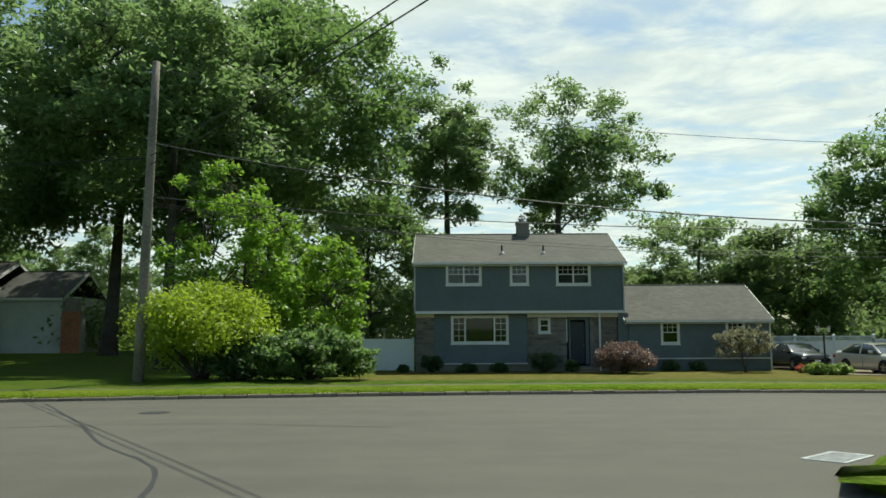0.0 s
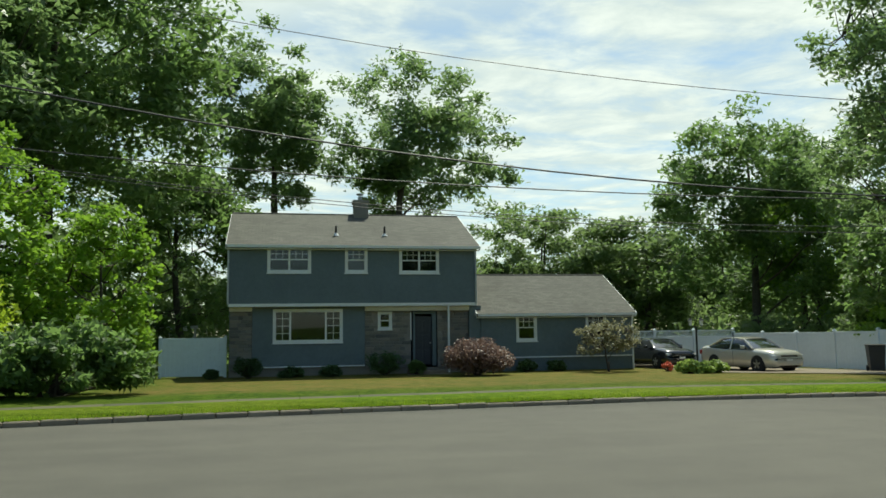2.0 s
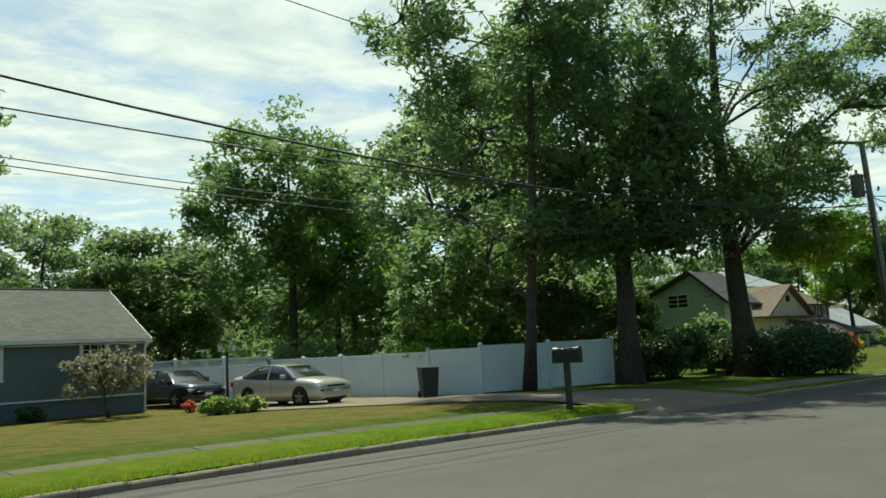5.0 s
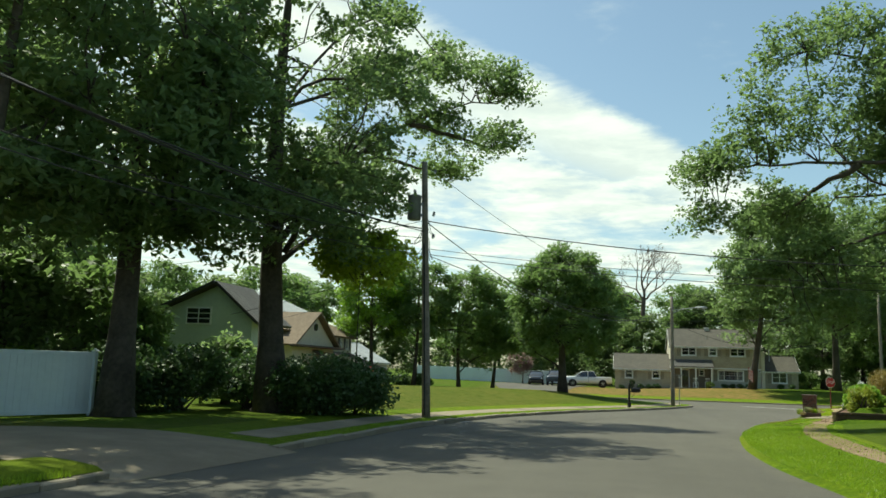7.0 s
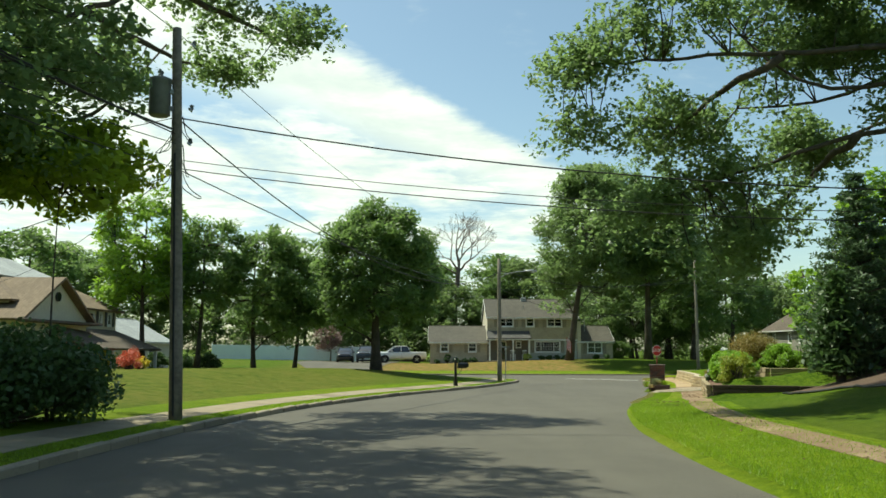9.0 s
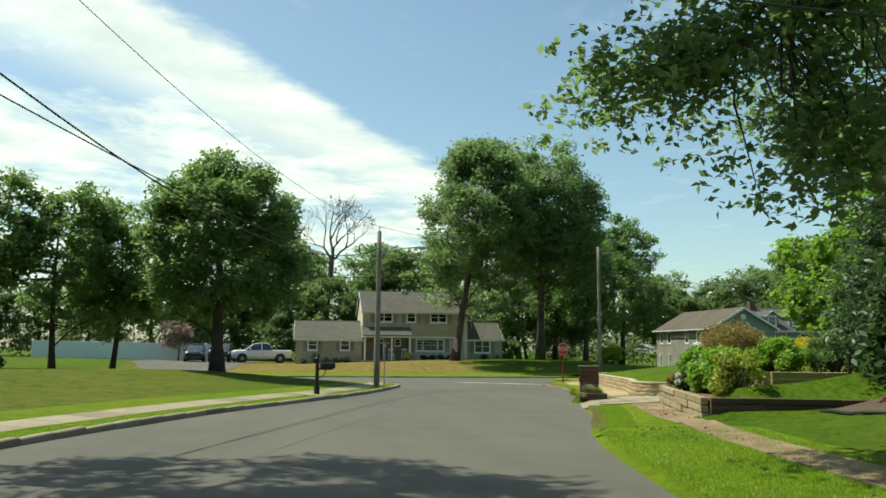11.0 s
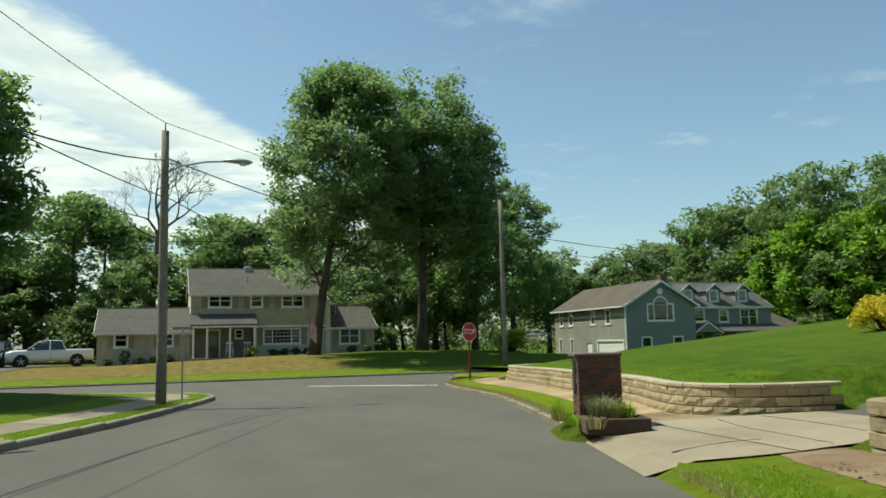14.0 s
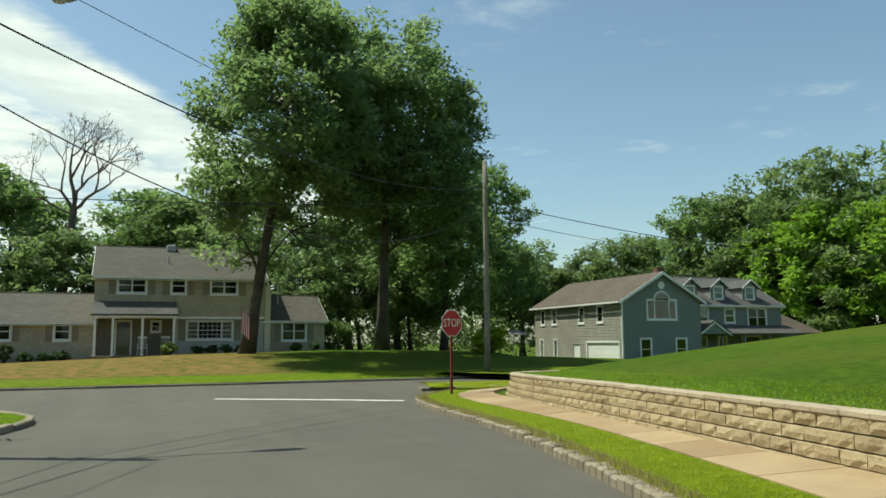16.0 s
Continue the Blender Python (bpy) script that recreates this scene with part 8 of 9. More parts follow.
        ob = new("blades", array_mesh("blades", np.array(vs), np.arange(len(vs)).reshape(-1, 4), M[mat]))
        ob.parent = g


brick_pillar()


def verge_tip():
    """The weedy end of the verge, heaped round the pillar and under its planter."""
    rings, n_ = 7, 28
    u = np.array([0.954, -0.3])
    w = np.array([0.3, 0.954])
    v, q = [], []
    for r in range(rings + 1):
        k = r / rings
        for i in range(n_):
            a = 2 * math.pi * i / n_
            wob = 1 + 0.07 * math.sin(3 * a + 1) + 0.04 * math.sin(7 * a)
            p = np.array([58.85, 7.7]) + (u * 1.32 * math.cos(a) + w * 0.56 * math.sin(a)) * k * wob
            base = float(road_level(p[0]))
            v.append((p[0], p[1], base - 0.03 + 0.27 * (1 - k ** 2.6) + 0.012 * math.sin(5 * a + 9 * k)))
    for r in range(rings):
        for i in range(n_):
            j = (i + 1) % n_
            q.append((r * n_ + i, (r + 1) * n_ + i, (r + 1) * n_ + j, r * n_ + j))
    me = array_mesh("verge_tip", np.array(v), np.array(q), M["grass"])
    me.polygons.foreach_set("use_smooth", [True] * len(me.polygons))
    tagged(new("verge_tip", me), "weedy heaped grass round the brick pillar", "verge", kind="structure")


verge_tip()


def timber_wall(name, a, b, z0, z1, label, courses, seed, thick=0.16, mat="timber"):
    w = thing(name, pose(0, 0, 0), label, "retaining wall", "timber retaining walls")
    a, b = np.array(a, float), np.array(b, float)
    ln, ang = float(np.linalg.norm(b - a)), math.atan2(*(b - a)[::-1])
    m = Matrix.Translation((a[0], a[1], 0)) @ Matrix.Rotation(ang, 4, "Z")
    rng = random.Random(seed)
    h = (z1 - z0) / courses
    for c in range(courses):
        x = 0.0
        first = rng.uniform(0.5, 1.6)
        while x < ln - 0.02:
            e = min(ln, x + (first if x == 0 else rng.uniform(1.5, 2.3)))
            if ln - e < 0.4:
                e = ln
            j = rng.uniform(-0.022, 0.022)
            part("timber", Shape().soft_box((x + 0.006, -thick / 2 + j, z0 + c * h + 0.003 + rng.uniform(0, 0.008)), (e - 0.006 - rng.uniform(0, 0.015), thick / 2 + j, z0 + (c + 1) * h - 0.003 - rng.uniform(0, 0.01)), 0.009, m), mat, w)
            x = e


timber_wall("timber_wall", (53.75, 7.1), (47.35, 9.05), -0.5, 0.16, "weathered grey timber retaining wall of a flower bed", 4, 1)
# this end lies in shade, painted by the darker timber
timber_wall("timber_wall", (47.3, 8.95), (46.4, 5.6), -0.25, 0.16, "dark end of the timber flower bed, shade put in its colour", 3, 2, mat="timber_dark")
timber_wall("timber_wall", (53.8, 7.0), (54.0, 4.4), -0.5, 0.16, "timber side wall beside the concrete drive", 4, 3)
timber_wall("timber_wall", (53.6, 4.9), (50.1, 5.9), 0.1, 0.66, "upper timber tier of the terraced bed", 3, 4)
timber_wall("timber_wall", (50.05, 5.8), (49.4, 3.4), 0.1, 0.66, "upper timber tier, west side", 3, 5)
timber_wall("timber_wall", (53.62, 6.9), (53.2, 5.3), 0.16, 0.34, "black-stained raised board at the bed's corner", 1, 6, 0.1, "timber_dark")
patch("flower_bed", [(47.4, 8.9), (46.5, 5.7), (49.9, 5.6), (53.7, 4.9), (53.7, 7.0)], "mulch", "dark mulched soil of the flower bed", "flower bed", 0.02)
bed = patch("upper_bed", [(49.5, 3.0), (50.1, 5.7), (53.5, 4.8), (53.4, 2.6)], "mulch", "mulched soil of the upper bed", "flower bed", 0.02)
for v_ in bed.data.vertices:
    v_.co.z = 0.58
for ob_ in ("flower_bed",):
    for v_ in bpy.data.objects[ob_].data.vertices:
        v_.co.z = 0.1
patch("mulch_bank", [(46.3, 6.9), (44.6, 7.2), (42.6, 6.6), (40.0, 6.7), (37.5, 5.9), (34.0, 6.0), (31, 4.6), (31, -4), (49.2, -4), (49.2, 3.2), (46.3, 5.6)], "mulch", "brown mulched bank under the trees", "mulch", 0.03)

# planting of the bed
shrub(51.75, 6.75, 1.3, 0.82, "leaf_garden", "hydrangea bush with pale blue-white flower heads", 201, 0.85, 60, 130, 0.105, z=0.1, group="bed shrubs", flowers=("hydrangea", 7, 0.13, 0.06))
shrub(50.0, 7.2, 1.2, 0.9, "leaf_garden", "bright green leafy hydrangea shrub", 202, 0.75, 60, 130, 0.105, z=0.1, group="bed shrubs")
shrub(48.35, 7.75, 1.15, 0.7, "leaf_mixed", "lime and bronze leaved shrub with thin stems", 203, 0.9, 30, 70, 0.08, z=0.1, group="bed shrubs")
shrub(52.95, 6.8, 0.5, 0.42, "leaf_orange", "low bronze-green shrub at the bed's corner", 204, 1, 20, 60, 0.06, z=0.1, group="bed shrubs")
shrub(51.4, 7.45, 0.55, 0.4, "leaf_dark", "low dark green plant in the bed", 205, 1, 20, 60, 0.07, z=0.1, group="bed shrubs", flowers=("hydrangea", 2, 0.08, 0.05))
shrub(52.75, 5.1, 1.45, 1.2, "leaf_orange", "bronze-tipped domed shrub on the upper bed", 207, 0.8, 110, 170, 0.05, z=0.55, group="trimmed hedges")
shrub(50.9, 4.9, 1.0, 0.75, "leaf_garden", "trimmed light green hedge", 208, 0.8, 44, 110, 0.07, z=0.55, group="trimmed hedges")
shrub(50.3, 3.7, 1.2, 0.75, "leaf_maple", "rounded dark green hedge", 209, 0.9, 46, 120, 0.07, z=0.55, group="trimmed hedges")
shrub(51.6, 5.2, 0.6, 0.5, "leaf_bright", "low trimmed green hedge", 210, 1, 36, 100, 0.07, z=0.55, group="trimmed hedges")
shrub(64.8, -5.3, 1.15, 0.88, "leaf_golden", "golden yellow rounded shrub on the grassy rise", 216, 1, 60, 110, 0.08)
shrub(38.0, 3.2, 1.0, 0.8, "leaf_lime", "yellow-green shrub on the mulch bank", 211, 1, 36, 90, 0.08)
shrub(41.0, 4.6, 0.9, 0.8, "leaf_bright", "green shrub on the mulch bank", 212, 1, 36, 90, 0.08)
shrub(104.0, -10.9, 1.9, 1.0, "leaf_lime", "light green rounded bush across the side street", 213, 1.2, 50, 90, 0.14)


# ---- planting round the houses ----
shrub(-8.7, 28.9, 3.6, 2.7, "leaf_lime", "large yellow-green rounded bush on the lawn", 221, 0.9, 120, 190, 0.12, base=0.5, group="large bushes")
shrub(-4.7, 27.9, 1.65, 2.1, "leaf_maple", "spreading juniper with feathery sprays", 222, 0.75, 80, 120, 0.13, group="large bushes", spike=0.45, long=1.6)
shrub(-7.2, 28.2, 1.6, 1.6, "leaf_dark", "dark low bush under the yellow-green one", 223, 0.8, 60, 110, 0.12, group="large bushes")
shrub(-5.2, 39.0, 3.0, 1.4, "leaf_bright", "upright green bush beside the fence", 224, 1, 50, 110, 0.13, group="large bushes")
for i, (x, h, r, leaf, lab) in enumerate([(-0.6, 1.0, 0.75, "leaf_dark", "dark clipped shrub by the blue house"), (1.2, 0.5, 0.6, "leaf_dark", "low dark shrub by the blue house"), (3.0, 0.5, 0.6, "leaf_dark", "low dark shrub by the blue house"), (5.4, 1.2, 0.85, "leaf_dark", "dark shrub under the small window"), (6.9, 0.7, 0.5, "leaf_maple", "green shrub by the doorstep"), (-2.2, 0.45, 0.35, "leaf_dark", "small clipped ball shrub"), (12.1, 0.6, 0.6, "leaf_dark", "low shrub by the wing"), (13.6, 0.5, 0.5, "leaf_dark", "low shrub by the wing")]):
    shrub(x, 43.5 - 0.1 * (i % 2), h, r, leaf, lab, 230 + i, 0.7, 34, 80, 0.08, group="foundation shrubs")
shrub(9.2, 41.2, 1.65, 1.45, "leaf_red", "domed reddish weeping maple bush", 240, 0.9, 80, 140, 0.1, group="large bushes")
tree(15.6, 41.9, 2.4, 1.3, 0.7, "leaf_weep", "small weeping maple with thin foliage", 0.05, 44, 150, 0.08, 241, group="young trees", category="small tree", name="small_tree")
shrub(17.3, 37.4, 0.62, 0.62, "leaf_hosta", "variegated hosta clump round the lamp post", 242, 1, 30, 26, 0.2, group="flower clumps")
shrub(18.1, 37.2, 0.55, 0.55, "leaf_hosta", "variegated hosta clump on the lawn", 243, 1, 26, 26, 0.2, group="flower clumps")
shrub(17.95, 40.8, 0.5, 0.3, "flower_red", "red flowering plant at the wing's corner", 244, 1, 20, 40, 0.08, group="flower clumps")
shrub(35.2, 26.6, 1.75, 2.1, "leaf_dark", "large dark rounded hedge beside the pavement", 245, 0.9, 110, 190, 0.11, group="large bushes")
for i, (x, y, h, r) in enumerate([(33.5, 30.8, 2.0, 1.6), (31.5, 31.6, 2.0, 1.5), (36.2, 29.8, 1.9, 1.7), (38.2, 28.6, 1.3, 1.1)]):
    shrub(x, y, h, r, "leaf_dark", "tall dark hedge behind the oaks", 250 + i, 0.9, 60, 120, 0.12, group="large bushes")
for i, (x, y) in enumerate([(26.5, 36.5), (29, 35.5), (31.0, 36.5), (27.5, 39.5)]):
    shrub(x, y, 2.9, 1.7, ("leaf_bright", "leaf_far")[i % 2], "leafy bush behind the white fence", 256 + i, 1, 50, 90, 0.17, group="large bushes")
for i, (x, y) in enumerate([(60.5, 38.0), (62.2, 37.0), (63.6, 36.2)]):
    shrub(x, y, 1.1, 0.7, ("flower_red", "flower_red", "flower_yellow")[i], ("red", "red", "yellow")[i] + " flowering shrub before the cottage", 260 + i, 1, 36, 60, 0.13, group="flower clumps")
    shrub(x + 0.3, y + 0.9, 1.3, 0.9, "leaf_maple", "green shrub before the cottage", 264 + i, 1, 36, 70, 0.13)
for i in range(6):
    shrub(74.2 - 0.2 * i, 33.5 + 1.6 * i, 1.1, 0.9, "leaf_dark", "clipped dark shrub before the low house", 270 + i, 1, 30, 60, 0.14, group="foundation shrubs")
for i, y in enumerate([18.0, 16.9, 15.9, 14.9, 13.9, 6.6, 5.7, 4.9, 4.1, 0.6, -0.6]):
    tall = 1.15 if i == 1 else 0.55
    shrub(108.6, y, tall, 0.42, "leaf_dark", "small dark foundation shrub at the tan house", 280 + i, 1, 22, 46, 0.1, group="foundation shrubs")
shrub(107.2, 8.3, 0.75, 0.55, "leaf_hosta", "pale leafy plant by the porch", 292, 1, 24, 40, 0.12, group="flower clumps")
shrub(112.6, -3.2, 2.2, 1.6, "leaf_maple", "green shrub beside the tan house", 293, 1, 40, 80, 0.16)
tree(119, 31, 4.6, 1.7, 0.9, "leaf_red", "small pinkish tree by the distant fence", 0.08, 36, 80, 0.2, 294, group="young trees", category="small tree", name="small_tree")


# ---- porch things, flag, parasol ----
def rocking_chair(x, y, z, ang):
    c = thing("rocking_chair", pose(x, y, z, 0, 0, ang), "white wooden rocking chair on the porch", "chair", "porch chairs")
    part("seat", Shape().soft_box((-0.26, -0.25, 0.40), (0.26, 0.25, 0.44), 0.01), "white", c)
    part("headrest", Shape().soft_box((-0.26, 0.30, 1.0), (0.26, 0.33, 1.12), 0.01), "white", c)
    for k in range(5):
        part("slat", Shape().tube([(-0.2 + 0.1 * k, 0.22, 0.44), (-0.2 + 0.1 * k, 0.31, 1.02)], 0.014, 5), "white", c)
    for s in (-0.26, 0.26):
        part("rocker", Shape().tube([(s, -0.42, 0.07), (s, -0.2, 0.025), (s, 0.1, 0.02), (s, 0.45, 0.09)], 0.018, 6), "white", c)
        part("armrest", Shape().soft_box((s - 0.04, -0.27, 0.63), (s + 0.04, 0.27, 0.66), 0.01), "white", c)
        for yy in (-0.22, 0.22):
            part("leg", Shape().tube([(s, yy, 0.03), (s, yy, 0.64)], 0.017, 6), "white", c)


porch_z = 0.09
rocking_chair(108.6, 9.7, porch_z, -90)
rocking_chair(108.6, 8.4, porch_z, -90)


def flag():
    f = thing("flag", pose(102.2, 4.85, 1.1, 0, 0, -90), "striped red and white flag hanging from a short pole", "flag")
    part("flagpole", Shape().tube([(0, 0.3, 0.3), (0.25, -0.35, 1.55)], 0.014, 6), "steel", f)
    for k in range(9):
        x0, x1 = -0.02 + 0.05 * k, 0.03 + 0.05 * k
        s = Shape()
        for i in range(6):
            z0, z1 = 1.45 - 0.2 * i - 0.05 * k, 1.25 - 0.2 * i - 0.05 * k
            yo = -0.3 + 0.04 * math.sin(i * 1.3 + k)
            y1 = -0.3 + 0.04 * math.sin((i + 1) * 1.3 + k)
            s.add([(x0, yo, z0), (x1, yo, z0 - 0.05), (x1, y1, z1 - 0.05), (x0, y1, z1), (x0, yo + 0.006, z0), (x1, yo + 0.006, z0 - 0.05), (x1, y1 + 0.006, z1 - 0.05), (x0, y1 + 0.006, z1)], [(3, 2, 1, 0), (4, 5, 6, 7), (0, 4, 7, 3), (1, 2, 6, 5)])
        part("stripe", s, "stop_red" if k % 2 == 0 else "white", f)


flag()


def parasol(x, y):
    p = thing("parasol", pose(x, y, at(x, y)), "pale grey garden parasol by the grey house", "parasol")
    part("pole", Shape().tube([(0, 0, -0.3), (0, 0, 2.3)], 0.03, 8), "steel", p)
    n_ = 8
    for k in range(n_):
        a0, a1 = 2 * math.pi * k / n_, 2 * math.pi * (k + 1) / n_
        q = [(0, 0, 2.45), (1.7 * math.cos(a0), 1.7 * math.sin(a0), 1.95), (1.7 * math.cos(a1), 1.7 * math.sin(a1), 1.95)]
        part("panel", Shape().add(q + [(u, v, w - 0.02) for u, v, w in q], [(0, 1, 2), (5, 4, 3), (1, 4, 5, 2)]), "shutter", p)
    part("base", Shape().lathe([(0.35, 0), (0.35, 0.06), (0.08, 0.1)], (0, 0, -0.1), 12), "shutter", p)


parasol(124.5, -22.8)


# ---- drives, pavements ----
# the slabs' dark colour includes the shadow of the raised lawn edge
walk_slabs("pavement_north_west", near_part(offset_line(NORTH, 1.62), -34, 20.4), 0.55, 1.35, "overgrown concrete pavement sunk in the lawn, edge shade in its colour", "old_walk", 0.022)
walk_slabs("pavement_north_east", near_part(offset_line(NORTH, 1.25), 26.5, 78.6, 0, 40), 0.95, 1.35, "pale concrete pavement along the lawns")
walk_slabs("pavement_south_bend", near_part(offset_line(SOUTH, -2.2), 8, 46.8, 0, 40), 0.7, 1.3, "worn reddish pavement behind the verge", "red_walk")
patch("earth_walk", [(46.6, 10.05), (48.5, 9.62), (51, 8.85), (53.8, 8.05), (54.5, 7.75), (54.15, 7.0), (53.7, 7.2), (50.5, 8.15), (47.4, 9.1), (46.7, 9.35)], "red_walk", "red-brown earth path at the foot of the timber wall", "path", 0.018)
patch("walk_end", [(58.42, 6.84), (59.6, 6.5), (62.4, 5.6), (62.3, 4.95), (60.7, 5.5), (59.3, 5.9), (58.2, 5.75), (57.75, 5.45)], "red_walk", "tan paved strip where the pavement meets the drive", "pavement", 0.022)
walk_slabs("pavement_by_wall", near_part(offset_line(SOUTH, -1.62), 58.9, 82.5, -8, 40), 0.98, 1.3, "reddish-tan pavement at the foot of the block wall", "tan_walk", mound=False)
for i_, o_ in enumerate([[(54.75, 9.24), (57.0, 8.53), (59.4, 7.75), (59.2, 7.1), (58.45, 6.9), (54.3, 7.6)], [(54.3, 7.57), (58.45, 6.87), (57.6, 5.5), (57.5, 4.2), (54.12, 4.6)], [(54.12, 4.57), (57.48, 4.17), (57.45, 3.57), (56.5, -2.0), (55.6, -8), (52.9, -8), (53.8, 0)]]):
    patch(("drive_apron", "drive_middle", "drive_back")[i_], o_, "asphalt" if i_ == 2 else "concrete", ("weathered concrete driveway slab", "weathered concrete driveway slab", "dark asphalt drive beside the block wall")[i_], "driveway", 0.035)
patch("house_drive", [(20.3, 23.75), (25.4, 23.4), (25.6, 27), (24.7, 31), (24.2, 45.6), (24.0, 48.5), (18.6, 48.5), (18.7, 37), (19.6, 31.5), (20.5, 28)], "concrete", "pale concrete driveway of the blue house", "driveway", 0.03)
patch("far_drive", [(91.3, 24), (120, 22.5), (120, 34), (110, 34), (91.5, 29)], "asphalt", "asphalt driveway of the tan house", "driveway", 0.03, 1.5)
patch("mailbox_path", [(60.4, 17.1), (62.4, 16.4), (62.9, 17.3), (60.9, 18.1)], "concrete", "short concrete path by the mailbox", "path", 0.03)
patch("corner_path", [(72.6, 14.6), (74.2, 13.2), (75.2, 14.0), (73.6, 15.8)], "concrete", "concrete path at the street corner", "path", 0.03)

kerb("kerb_north_west", near_part(NORTH, -34, 21.0), 1, 0.62, "weathered stone kerb before the blue house's lawn", 0.1)
kerb("kerb_north_east", near_part(NORTH, 24.8, 90, 0, 40), 1, 1.1, "low concrete kerb along the lawns")
kerb("kerb_south_corner", near_part(SOUTH, 59.3, 90, -12, 40), -1, 0.24, "kerb of rough rounded stone blocks", 0.115, rough=0.022)
kerb("kerb_east", near_part(EAST, 80, 100, -20, 40), -1, 1.2, "concrete kerb before the tan house", 0.1)


edge_ = smooth_line([(46.4, 6.95), (44.6, 7.25), (42.6, 6.65), (40.0, 6.75), (37.5, 5.95), (34.0, 6.05), (31, 4.7)], 0.35)
ez_ = land(edge_[:, 0], edge_[:, 1]) + 0.045
wave_ = np.random.default_rng(8).normal(size=(len(edge_), 3)) * 0.012
tagged(new("garden_edging", Shape().tube([(p_[0] + w_[0], p_[1] + w_[1], z_ + w_[2]) for p_, z_, w_ in zip(edge_, ez_, wave_)], 0.035, 6).mesh("garden_edging", M["bin"])), "wavy black plastic edging along the mulch bank", "garden edging")
for i_, (x_, y_, r_, m_, l_) in enumerate([(60.6, 33.6, 0.75, "flower_red", "mass of red garden flowers"), (62.3, 34.2, 0.8, "flower_red", "mass of red garden flowers"), (61.3, 33.3, 0.45, "flower_yellow", "clump of yellow garden flowers"), (63.3, 33.9, 0.5, "flower_yellow", "clump of yellow garden flowers")]):
    shrub(x_, y_, r_ * 1.3, r_, m_, l_, 320 + i_, 0.8, 34, 50, 0.07, group="flower clumps")


# ---- marks on the road ----
def road_line(name, points, width, mat, label, category, lift=0.004, jag=0.0):
    p = smooth_line(points, 0.5)
    rng = np.random.default_rng(len(points))
    w = width / 2 * (1 + jag * rng.uniform(-1, 1, len(p)))
    t = np.gradient(p, axis=0)
    t /= np.linalg.norm(t, axis=1)[:, None]
    n_ = np.stack([-t[:, 1], t[:, 0]], 1)
    q = p + jag * 0.05 * rng.normal(size=p.shape)
    a, b = q + n_ * w[:, None], q - n_ * w[:, None]
    z = lambda r: np.column_stack([r, road_level(r[:, 0]) + lift])
    k = len(p)
    verts = np.vstack([z(a), z(b)])
    I = np.arange(k)
    quads = np.stack([I[:-1], I[:-1] + k, I[1:] + k, I[1:]], 1)
    tagged(new(name, array_mesh(name, verts, quads, M[mat])), label, category, kind="structure")


road_line("stop_line", [(79.2, 3.4), (80.8, 5.5), (82.6, 8.2)], 0.32, "mark", "worn white stop line on the asphalt", "road marking")
for i_, (pts_, w_) in enumerate([([(-10.4, 21.3), (-7.4, 16.5), (-5.6, 13.3), (-3.6, 10.3), (-2.9, 6)], 0.06), ([(10, 22.3), (20, 22.6), (30, 22.2), (38, 21.4)], 0.03), ([(-9, 15.5), (-5.2, 16.2), (-1, 15.4)], 0.03)]):
    road_line("tar_seam", pts_, w_, "tar", "thin dark tar seam in the asphalt", "road seam", jag=0.3)
for pts_ in ([(54.4, 7.0), (55.6, 6.75), (56.6, 6.5), (57.6, 6.1)], [(55.3, 8.5), (55.5, 7.8), (55.35, 7.2)], [(55.0, 5.9), (56.2, 5.6), (57.4, 5.45)]):
    p_ = smooth_line(pts_, 0.12)
    w_ = np.random.default_rng(len(p_)).normal(size=p_.shape) * 0.012
    tagged(new("drive_crack", Shape().tube([(q_[0] + e_[0], q_[1] + e_[1], at(*q_) + 0.034) for q_, e_ in zip(p_, w_)], 0.007, 4).mesh("drive_crack", M["tar"])), "thin dark crack across the concrete drive", "crack", kind="structure")
mh = tagged(new("manhole_cover", Shape().lathe([(0.34, 0.0), (0.34, 0.008), (0.3, 0.012)], (-6.6, 18.6, 0.0), 24).mesh("manhole_cover", M["tar"])), "dark iron manhole cover in the road", "manhole cover")


def drain():
    d = thing("storm_drain", pose(5.45, 11.35, 0.0, 0, 0, 42), "iron storm drain grate beside the kerb", "drain")
    part("frame", Shape().box((-0.5, -0.3, -0.05), (0.5, -0.25, 0.012)).box((-0.5, 0.25, -0.05), (0.5, 0.3, 0.012)).box((-0.5, -0.25, -0.05), (-0.45, 0.25, 0.012)).box((0.45, -0.25, -0.05), (0.5, 0.25, 0.012)), "steel", d)
    # flat black sheet paints the darkness under the grate
    part("dark_pit_sheet", Shape().box((-0.45, -0.25, 0.001), (0.45, 0.25, 0.003)), "black", d)
    for k in range(9):
        part("bar", Shape().box((-0.42 + 0.1 * k, -0.25, 0.0035), (-0.37 + 0.1 * k, 0.25, 0.012)), "steel", d)
    e = thing("storm_drain", pose(39.0, 23.15, float(road_level(39.0)), 0, 0, -8), "kerb-side storm drain near the utility pole", "drain")
    # black sheets paint the dark of the opening; nothing is hollow
    part("dark_pit_sheet", Shape().box((-0.6, -0.28, 0.002), (0.6, 0.1, 0.006)), "black", e)
    part("dark_inlet_sheet", Shape().box((-0.6, 0.07, 0.02), (0.6, 0.12, 0.1)), "black", e)
    for k in range(4):
        part("bar", Shape().box((-0.5 + 0.3 * k, 0.05, 0.0), (-0.42 + 0.3 * k, 0.125, 0.12)), "kerb", e)


drain()


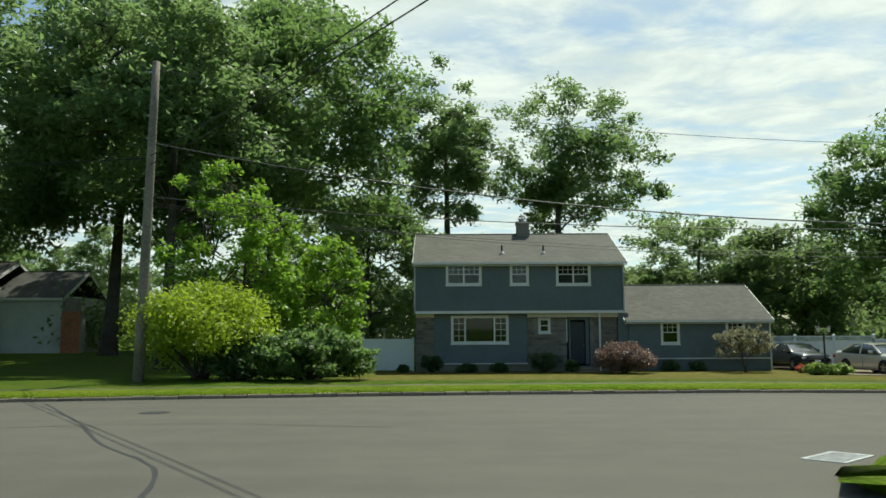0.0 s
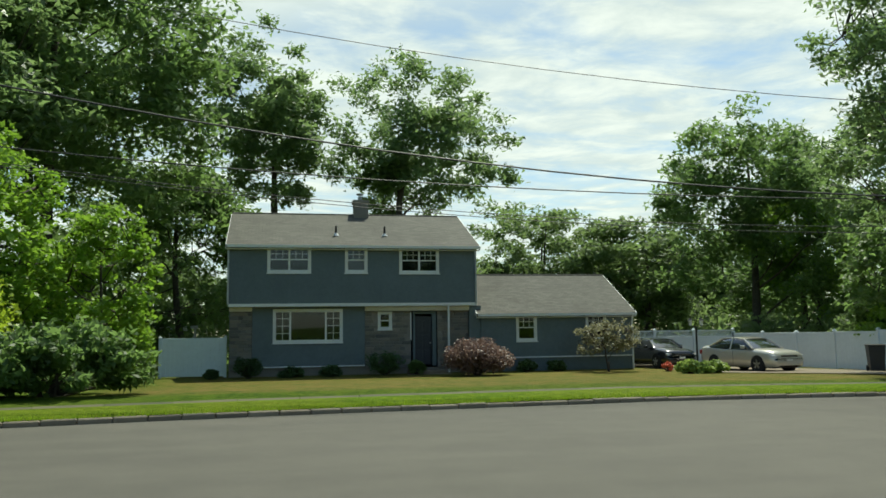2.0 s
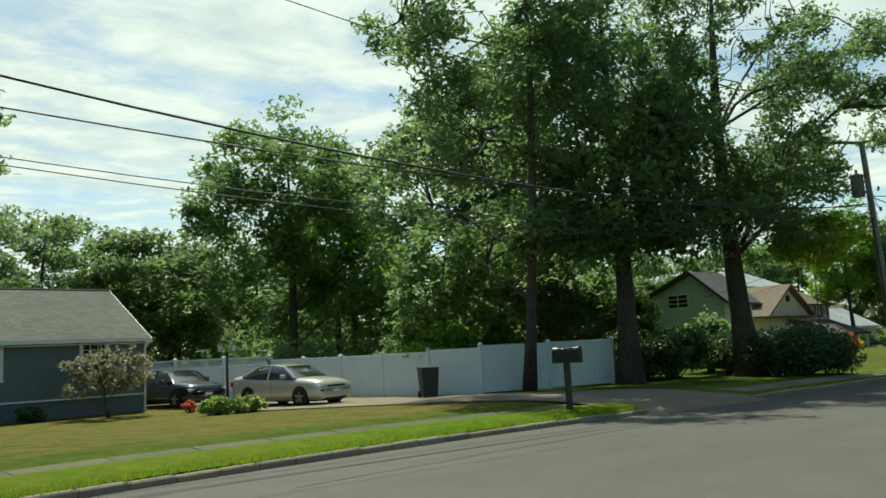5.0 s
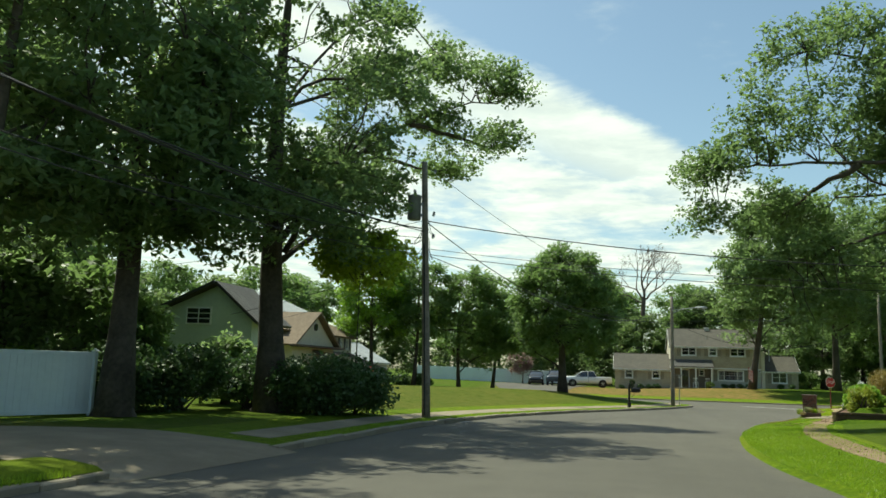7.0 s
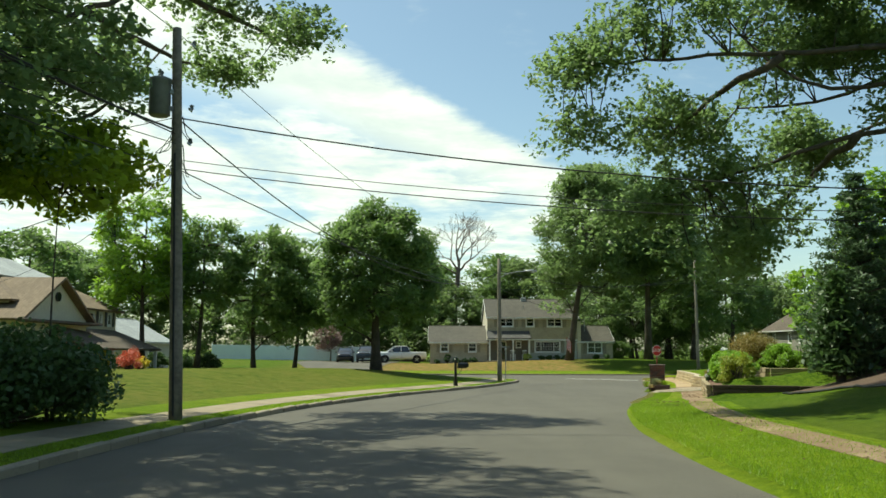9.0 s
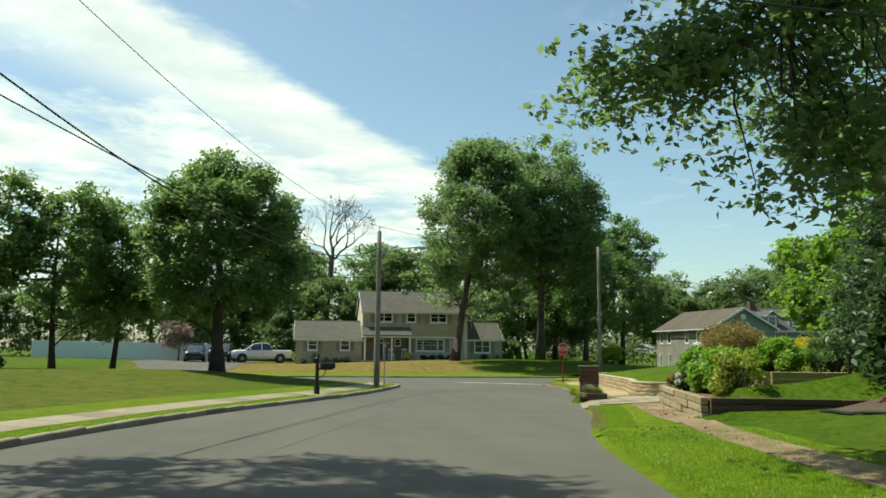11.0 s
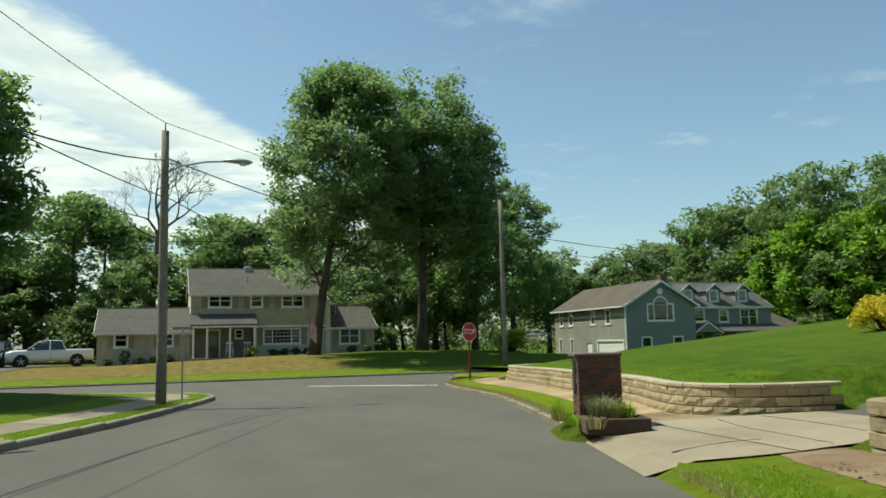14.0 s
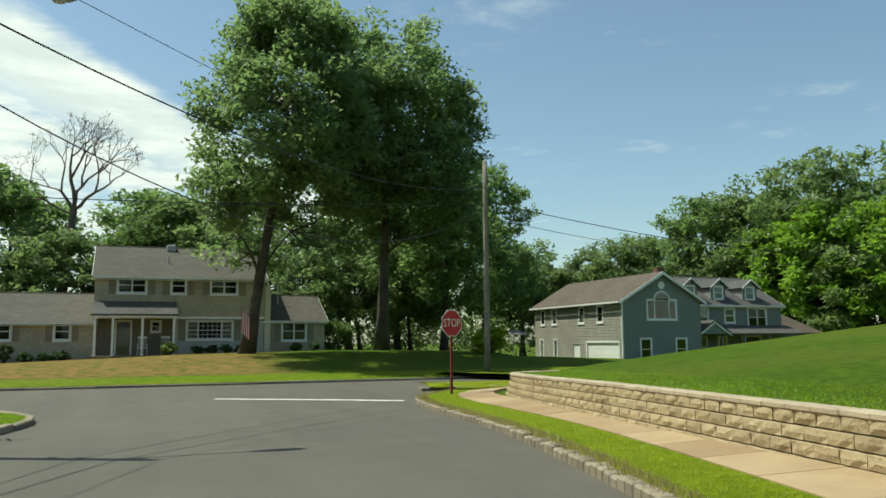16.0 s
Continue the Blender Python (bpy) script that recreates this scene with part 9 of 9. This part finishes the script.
# ---- grass blades and litter near the road ----
def blades(name, line, side, x0, x1, count, width, seed, mat="blade", lo=0.12, y0=-30, hmax=0.055, mound=0):
    rng = np.random.default_rng(seed)
    seg = near_part(line, x0, x1, y0, 60)
    i = rng.integers(0, len(seg) - 1, count)
    t = rng.random((count, 1))
    p = seg[i] * (1 - t) + seg[i + 1] * t
    d = seg[i + 1] - seg[i]
    d /= np.linalg.norm(d, axis=1)[:, None]
    n_ = np.stack([-d[:, 1], d[:, 0]], 1) * side
    o = lo + (width - lo) * rng.random(count) ** 0.9
    p = p + n_ * o[:, None]
    z = land(p[:, 0], p[:, 1], o)
    if mound:
        k = np.clip((o - 0.16) / 2.24, 0, 1)
        z = (wall_top(p[:, 0]) - 0.02) * (1 - k) + k * (road_level(p[:, 0]) + 0.69 + 2.65 * np.clip((o - 0.4) / 27, 0, 1) ** 0.9)
    h = hmax * rng.uniform(0.45, 1.0, count)
    a = rng.uniform(0, 2 * math.pi, count)
    w = np.stack([np.cos(a), np.sin(a), np.zeros(count)], 1) * 0.006
    lean = rng.normal(size=(count, 2)) * 0.022
    base = np.column_stack([p, z])
    tip = base + np.column_stack([lean, h])
    verts = np.stack([base - w, base + w, tip + w * 0.15, tip - w * 0.15], 1).reshape(-1, 3)
    tagged(new(name, array_mesh(name, verts, np.arange(count * 4).reshape(-1, 4), M[mat])), "short green grass blades of the verge", "grass", kind="stuff")


blades("verge_grass", SOUTH, -1, 20, 46.2, 46000, 1.8, 301, y0=2)
blades("verge_grass", SOUTH, -1, 46.2, 54.8, 16000, 0.95, 307, y0=2)
blades("walk_grass", SOUTH, -1, 22, 46.2, 9000, 2.8, 309, "blade", 1.75, 2, 0.05)
blades("kerb_grass", NORTH, 1, -12, 20.0, 9000, 0.32, 308, "blade", -0.02, -30, 0.11)
blades("verge_grass", SOUTH, -1, 59.6, 82, 26000, 1.1, 302, "blade_lime", y0=-4, hmax=0.04)
blades("kerb_grass", SOUTH, -1, 46, 54.6, 2600, 0.3, 305, "blade_dry", 0.02, -4, 0.07)
blades("kerb_grass", SOUTH, -1, 59.8, 82, 5600, 0.3, 310, "blade_dry", 0.02, -4, 0.09)
blades("mound_grass", WALL[3:-3], -1, 57, 78, 22000, 1.9, 306, "blade", 0.24, -4, 0.045, 1)
blades("verge_grass", NORTH, 1, -12, 20.0, 22000, 1.1, 303)
blades("verge_grass", NORTH, 1, 27, 78, 20000, 0.75, 304, y0=10)


def litter():
    rng = np.random.default_rng(77)
    pts = []
    for (x, y, r, n_) in [(52.8, 8.1, 0.6, 50), (51.0, 8.6, 0.5, 30), (45.3, 10.9, 0.6, 80), (43.6, 11.4, 0.5, 60), (49.0, 9.2, 0.5, 60), (36.0, 12.2, 0.8, 50), (30.0, 12.6, 0.8, 40), (47.6, 10.9, 0.4, 40)]:
        q = np.column_stack([x + rng.normal(size=n_) * r, y + rng.normal(size=n_) * r * 0.4])
        pts.append(np.column_stack([q, land(q[:, 0], q[:, 1]) + 0.035]))
    v, q = leaf_quads(np.vstack(pts), 0.045, rng, 1.2)
    tagged(new("leaf_litter", array_mesh("leaf_litter", v, q, M["litter"])), "scattered dry brown leaves on the pavement", "leaf litter", kind="stuff")


litter()
